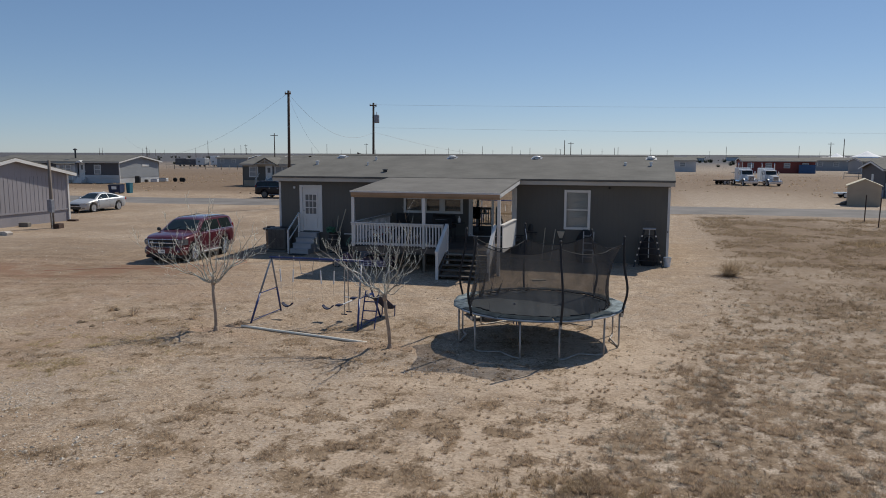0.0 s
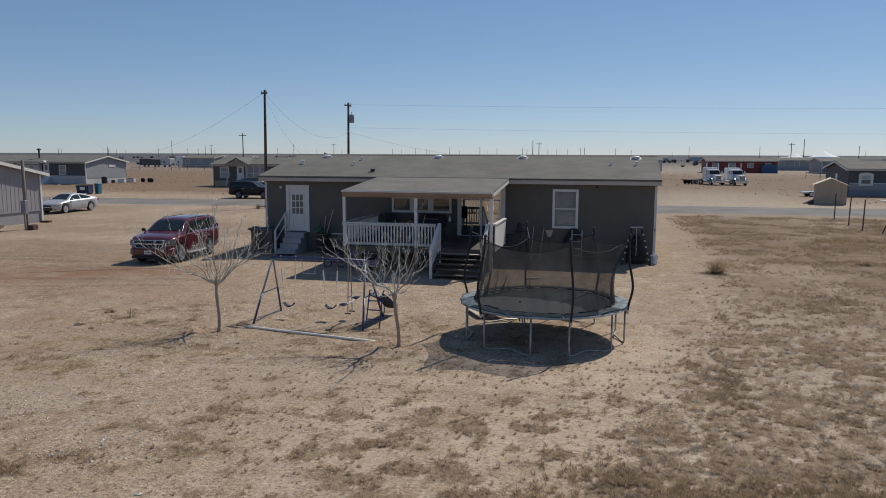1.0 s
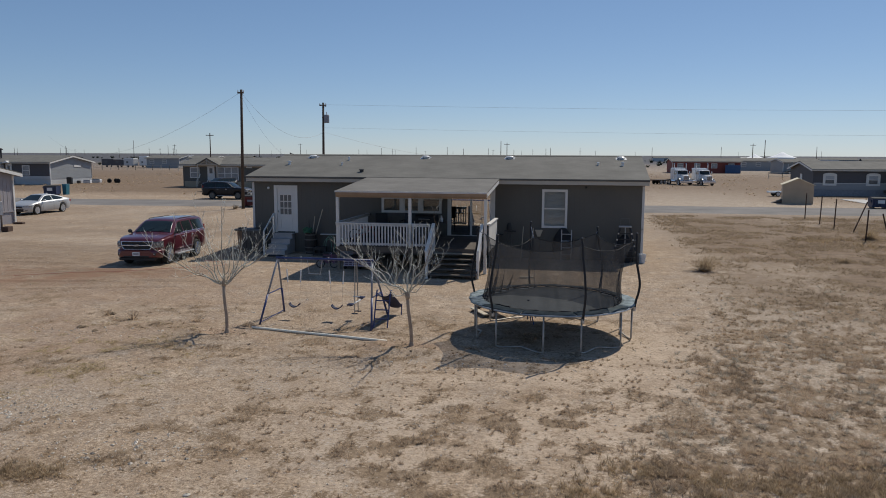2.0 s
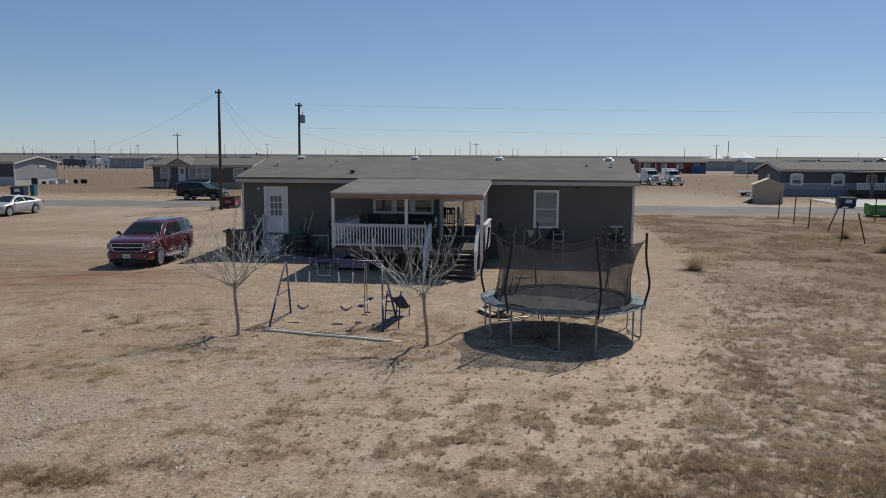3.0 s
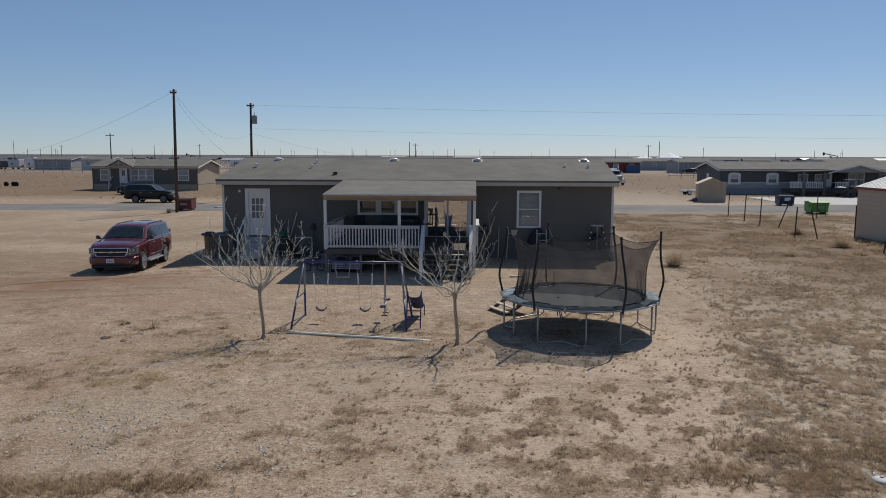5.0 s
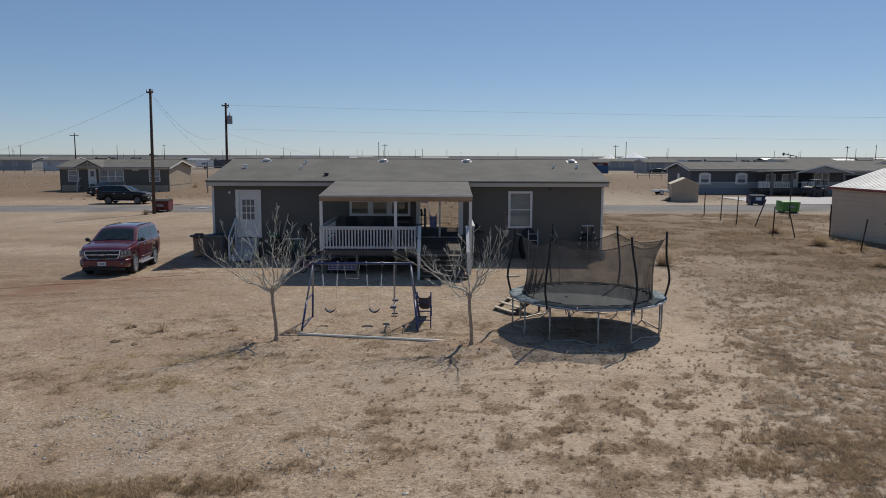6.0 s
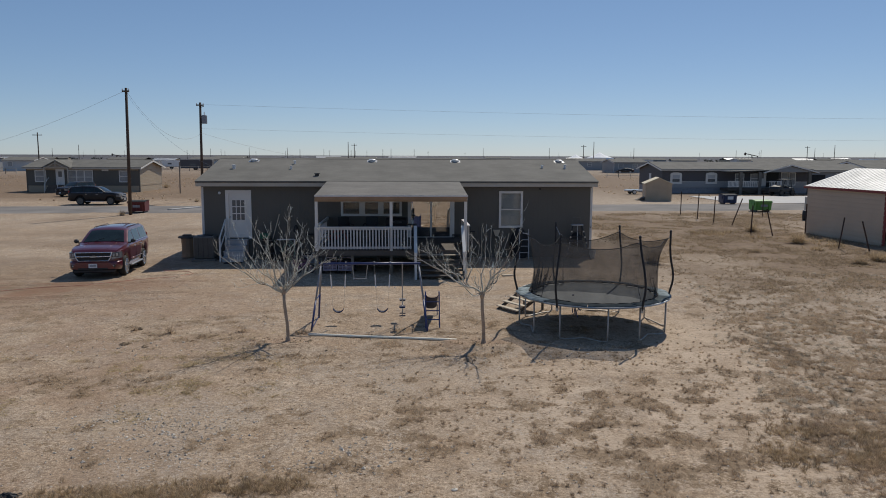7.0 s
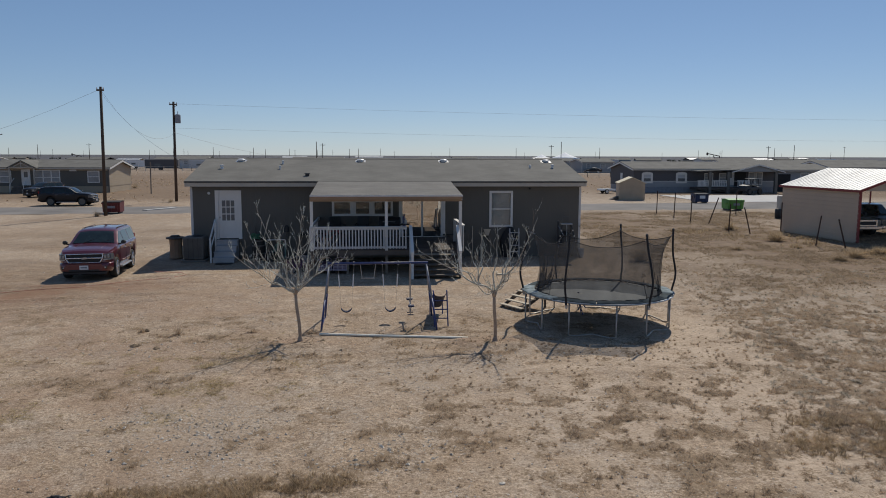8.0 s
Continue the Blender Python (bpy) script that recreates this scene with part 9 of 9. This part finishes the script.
x, y = scatter(9000, 8, 24, 22, 41, lambda x, y: smooth(0.42, 0.6, fbm(x, y, 2.0, 58)) * ((x > 9 + 0.35 * (41 - y)) & ((x < 15.6) | (y < 33))), gen)
h = gen.uniform(0.08, 0.26, len(x))
grass_patch("tall_field_grass", x, y, h, h * 0.9 + 0.04, 14, gen, 0.008, "taller brown dead grass round the carport", M["russet"])
x, y = scatter(9000, -90, 70, 67, 190, lambda x, y: 0.8 * smooth(0.3, 0.8, rust_at(x, y)) * smooth(0.46, 0.62, fbm(x, y, 5, 71)), gen)
h = gen.uniform(0.06, 0.26, len(x))
grass_patch("far_brush", x, y, h, h * 1.5, 12, gen, 0.04, "brown brush dotting the land beyond the road", M["drygrass"], bent=False)

M["yellowgrass"] = mat("yellow_dead_grass", (0.42, 0.32, 0.175), rough=0.9, var=0.3, scale=0.8, fine=20, bump=0, hue=(0.52, 0.42, 0.25), islands=0.5, spec=0.1)
thin_leaf(M["yellowgrass"])
x, y = scatter(130000, -18, -9.5, 10, 17, lambda x, y: 0.5 * smooth(0.45, 0.62, 0.6 * fbm(x, y, 2.2, 141) + 0.4 * fbm(x, y, 0.5, 144)) * np.exp(-((x + 13.4) / 2.6) ** 2 - ((y - 12.8) / 2.0) ** 2), gen)
h = gen.uniform(0.015, 0.045, len(x))
grass_patch("yellow_stubble", x, y, h, h * 1.3 + 0.03, 16, gen, 0.0042, "thin yellow stubble on the sand", M["yellowgrass"], bent=False)

M["junipers"] = mat("dull_green_scrub", (0.055, 0.065, 0.045), rough=0.95, var=0.4, scale=0.5, fine=6, bump=0, islands=0.5, spec=0.1)
x, y = scatter(2600, -420, 330, 230, 720, lambda x, y: 0.9 * smooth(0.50, 0.66, 0.6 * fbm(x, y, 60, 171) + 0.4 * fbm(x, y, 9, 174)), gen)
h = gen.uniform(0.7, 2.6, len(x))
grass_patch("far_scrub", x, y, h, h * 0.9, 40, gen, 0.16, "dark scrub bushes dotting the far plain", M["junipers"], bent=False)

# single dry bushes
for bx_, by_, r, h, n, lab in ((2.95, 28.6, 1.15, 0.85, 420, "round brown dead bush standing on the sand"), (13.3, 41.4, 0.85, 0.7, 500, "round red-brown dead bush among the fence posts"), (12.95, 35.5, 1.25, 0.75, 520, "wide tan dead bush near the carport"), (13.0, 29.0, 0.9, 0.5, 520, "low brown dead bush near the leaning posts"), (14.7, 29.7, 1.0, 0.55, 560, "wide brown dead bush by the carport"), (11.7, 28.2, 0.8, 0.4, 420, "low brown dead bush in the weeds"), (16.4, 29.4, 0.9, 0.5, 460, "brown dead bush before the carport"),
                               (-13.3, 16.8, 0.34, 0.42, 46, "small twiggy dead shrub on the sand"), (-14.3, 17.2, 0.2, 0.16, 90, "small brown dead clump on the sand"), (-11.5, 16.9, 0.32, 0.20, 80, "small dead clump at the tree foot"), (-10.0, 16.75, 0.42, 0.16, 110, "low heap of dry twigs at the tree foot"),
                               (-28.3, 53.6, 0.8, 0.6, 200, "dry brush round the foot of a pole"), (-27.3, 69.6, 0.7, 0.5, 160, "dry brush round the foot of a pole"), 
                               (-39.7, 99.5, 1.3, 1.0, 260, "dry brush beside a tan house end"), (-41.6, 101, 1.0, 0.8, 200, "dry brush beside a tan house end"), (9.0, 32.0, 0.7, 0.35, 200, "low brown dead bush in the field"), (24.0, 44.0, 0.9, 0.6, 200, "brown dead bush in the field")):
    b = thing("dead_bush", lab, "bush", bx_, by_, 0, group="dead bushes")
    g = np.random.default_rng(int(abs(bx_ * 100)) + n)
    bm = B()
    for k in range(n):
        a, e = g.uniform(0, math.tau), g.uniform(0.15, 1.4)
        d = Vector((math.cos(a) * math.cos(e) * r, math.sin(a) * math.cos(e) * r, math.sin(e) * h)) * g.uniform(0.5, 1.05)
        s = Vector((g.uniform(-.12, .12) * r, g.uniform(-.12, .12) * r, -0.03))
        w = 0.006 if n > 50 else 0.007
        side = d.cross(Vector((0.3, 0.2, 1))).normalized() * w
        m = s + d * 0.55 + Vector((g.uniform(-.1, .1), g.uniform(-.1, .1), 0.06)) * r
        v = [bm.verts.new(q) for q in (s - side, s + side, m + side * .8, m - side * .8, s + d)]
        bm.faces.new(v[:4])
        bm.faces.new((v[3], v[2], v[4]))
    part("stem_mass", bm, M["russet"] if by_ > 28.9 and bx_ > 10 else M["straw"] if by_ > 20 else M["drygrass"], b)


def pebbles(name, x, y, s, gen, material, label, squash=0.6):
    n = len(x)
    base = np.array([[1, 0, 0], [0, 1, 0], [-1, 0, 0], [0, -1, 0], [0, 0, 1], [0, 0, -1]], float)
    tri = np.array([[0, 1, 4], [1, 2, 4], [2, 3, 4], [3, 0, 4], [1, 0, 5], [2, 1, 5], [3, 2, 5], [0, 3, 5]])
    v = base[None] * gen.uniform(0.6, 1.25, (n, 6, 1)) * s[:, None, None]
    v[:, :, 2] *= squash
    a = gen.uniform(0, math.tau, n)
    c, sn = np.cos(a)[:, None], np.sin(a)[:, None]
    vx, vy = v[:, :, 0] * c - v[:, :, 1] * sn, v[:, :, 0] * sn + v[:, :, 1] * c
    z = ground_z(x, y)[:, None] + v[:, :, 2] + (s * squash * 0.25)[:, None]
    v = np.stack([vx + x[:, None], vy + y[:, None], z], -1)
    f = (tri[None] + (np.arange(n) * 6)[:, None, None]).reshape(-1, 3)
    return soup(name, v, f, material, label, "stones")


x, y = scatter(80000, -19, 5, 6.2, 22, lambda x, y: 0.18 + 0.6 * pale_at(x, y) * smooth(0.45, 0.6, fbm(x, y, 0.9, 33)), gen)
pebbles("loose_gravel", x, y, gen.uniform(0.004, 0.012, len(x)) * gen.choice([1, 1, 1, 2.0], len(x)), gen, M["stone"], "scattered pale gravel stones on the sand")
x, y = scatter(1400, -30, 6, 20, 40, lambda x, y: 0.5 + 0 * x, gen)
pebbles("yard_stones", x, y, gen.uniform(0.015, 0.04, len(x)), gen, M["stone"], "scattered pale stones on the sand")
x, y = scatter(20000, -18, 8, 6.2, 26, lambda x, y: 0.14 + 0.5 * smooth(0.2, 0.7, veg_at(x, y)), gen)
pebbles("dark_litter", x, y, gen.uniform(0.006, 0.018, len(x)) * gen.choice([1, 1, 1, 1.6], len(x)), gen, M["clod"], "dark crumbs of plant litter on the sand", 0.45)

# dug-over soil round the feet of the young trees
for cxg, cyg in ((-10.22, 16.0), (-5.5, 15.6)):
    rr, aa = np.abs(gen.normal(0, 0.55, 420)) + 0.08, gen.uniform(0, math.tau, 420)
    pebbles("soil_clods", cxg + rr * np.cos(aa) * 1.5, cyg + rr * np.sin(aa), 0.008 * np.exp(gen.normal(0, 0.6, 420)), gen, M["clod"], "dark dug-over clods round a tree foot", 0.55)

x = np.array([-14.21, -14.02, -13.47, -9.65, -14.3, -13.95, -9.75])
y = np.array([17.31, 15.73, 15.51, 15.78, 17.25, 15.8, 15.74])
pebbles("earth_lumps", x, y, np.array([0.13, 0.12, 0.11, 0.10, 0.08, 0.07, 0.06]), gen, M["clod"], "dark lumps of turned earth on the sand", 0.45)

# heaps of coarser gravel
for cxg, cyg, sx, sy, n in ((-8.1, 9.2, .7, .25, 70), (-4.1, 14.2, .8, .25, 50), (-10.95, 9.95, .7, .35, 130), (-11.9, 10.7, .8, .3, 90), (-11.1, 9.0, .9, .25, 80), (-13.6, 15.6, 1.2, .4, 70), (-11.0, 18.2, 1.2, .5, 40), (-8.6, 8.5, .5, .2, 40)):
    n = n * 3
    x, y = gen.normal(cxg, sx, n), gen.normal(cyg, sy, n)
    pebbles("gravel_patch", x, y, np.minimum(0.042, 0.0105 * np.exp(gen.normal(0, 0.6, n))) + 0.003, gen, M["stone"], "loose coarse pale gravel on the sand")

# beyond the carport
fr = thing("old_refrigerator", "old off-white refrigerator standing behind the carport", "refrigerator", 21.5, 49.7, 0, -10)
part("cabinet", bx(-0.36, 0.36, -0.33, 0.33, -0.02, 1.62, bevel=0.03), M["fascia"], fr)
part("fridge_door", bx(-0.355, 0.355, -0.385, -0.333, 0.06, 1.10, bevel=0.015), M["fascia"], fr)
part("freezer_door", bx(-0.355, 0.355, -0.385, -0.333, 1.12, 1.60, bevel=0.015), M["fascia"], fr)
part("door_handle", tb([(0.28, -0.39, 0.75), (0.28, -0.43, 0.80), (0.28, -0.43, 1.02), (0.28, -0.39, 1.06)], 0.012, n=5), M["chrome"], fr)
dr = thing("drum", "black plastic drum standing behind the carport", "drum", 20.85, 49.2, 0, size=0.8)
part("barrel", lathe(B(), [(0.22, -0.02), (0.27, 0.06), (0.285, 0.42), (0.27, 0.80), (0.25, 0.86), (0.02, 0.87)], 16), M["trimblack"], dr, smooth=True)
part("drum_band", lathe(B(), [(0.289, 0.40), (0.295, 0.42), (0.289, 0.44)], 16), M["rust"], dr)

for k, (dx, dy, w, h) in enumerate(((0, 0, .34, .22), (-.55, .2, .28, .16), (-.9, -.15, .40, .25), (-.3, -.4, .22, .12))):
    rb = thing("concrete_chunk", "broken pale concrete chunk lying on the dirt", "rubble", -32.7 + dx, 31.4 + dy, 0, 37 * k, group="broken concrete")
    part("chunk", prism(B(), [(-w, -0.03), (w * 0.9, -0.03), (w, h * 0.6), (w * 0.4, h), (-w * 0.7, h * 0.85)], "Y", -w * 0.6, w * 0.5), M["paleconcrete"], rb)

# rubbish on the sand
rb = thing("plastic_jug", "crushed white plastic jug lying among weeds", "jug", 0.5, 8.55, 0.0, 30)
part("jug", sack(0.10, 0.12, 0.075, 9), M["greywhite"], rb, smooth=True)
part("jug_cap", lathe(B(), [(0.02, -0.015), (0.022, 0.015), (0.012, 0.02)], 8, "Y", (0.02, 0.12, 0.05)), M["plasticwhite"], rb)
rb = thing("scrap_paper", "crumpled white scrap on the sand", "rubbish", -6.7, 7.8, 0, 30)
part("scrap", sack(0.05, 0.04, 0.03, 2), M["fascia"], rb, smooth=True)
rb = thing("black_rag", "black rag lying in the weeds", "rag", -12.58, 7.82, 0, size=0.62)
part("rag", sheet(B(), lambda u, v: ((u - 0.5) * 0.42 + 0.05 * math.sin(9 * v), (v - 0.5) * 0.26 + 0.04 * math.sin(7 * u), 0.012 + 0.05 * noise.noise(Vector((u * 5, v * 4, 2))) ** 2 + 0.05 * math.sin(math.pi * u) * math.sin(math.pi * v) * (1 + noise.noise(Vector((u * 7, v * 6, 5))))), 22, 14), M["black"], rb)
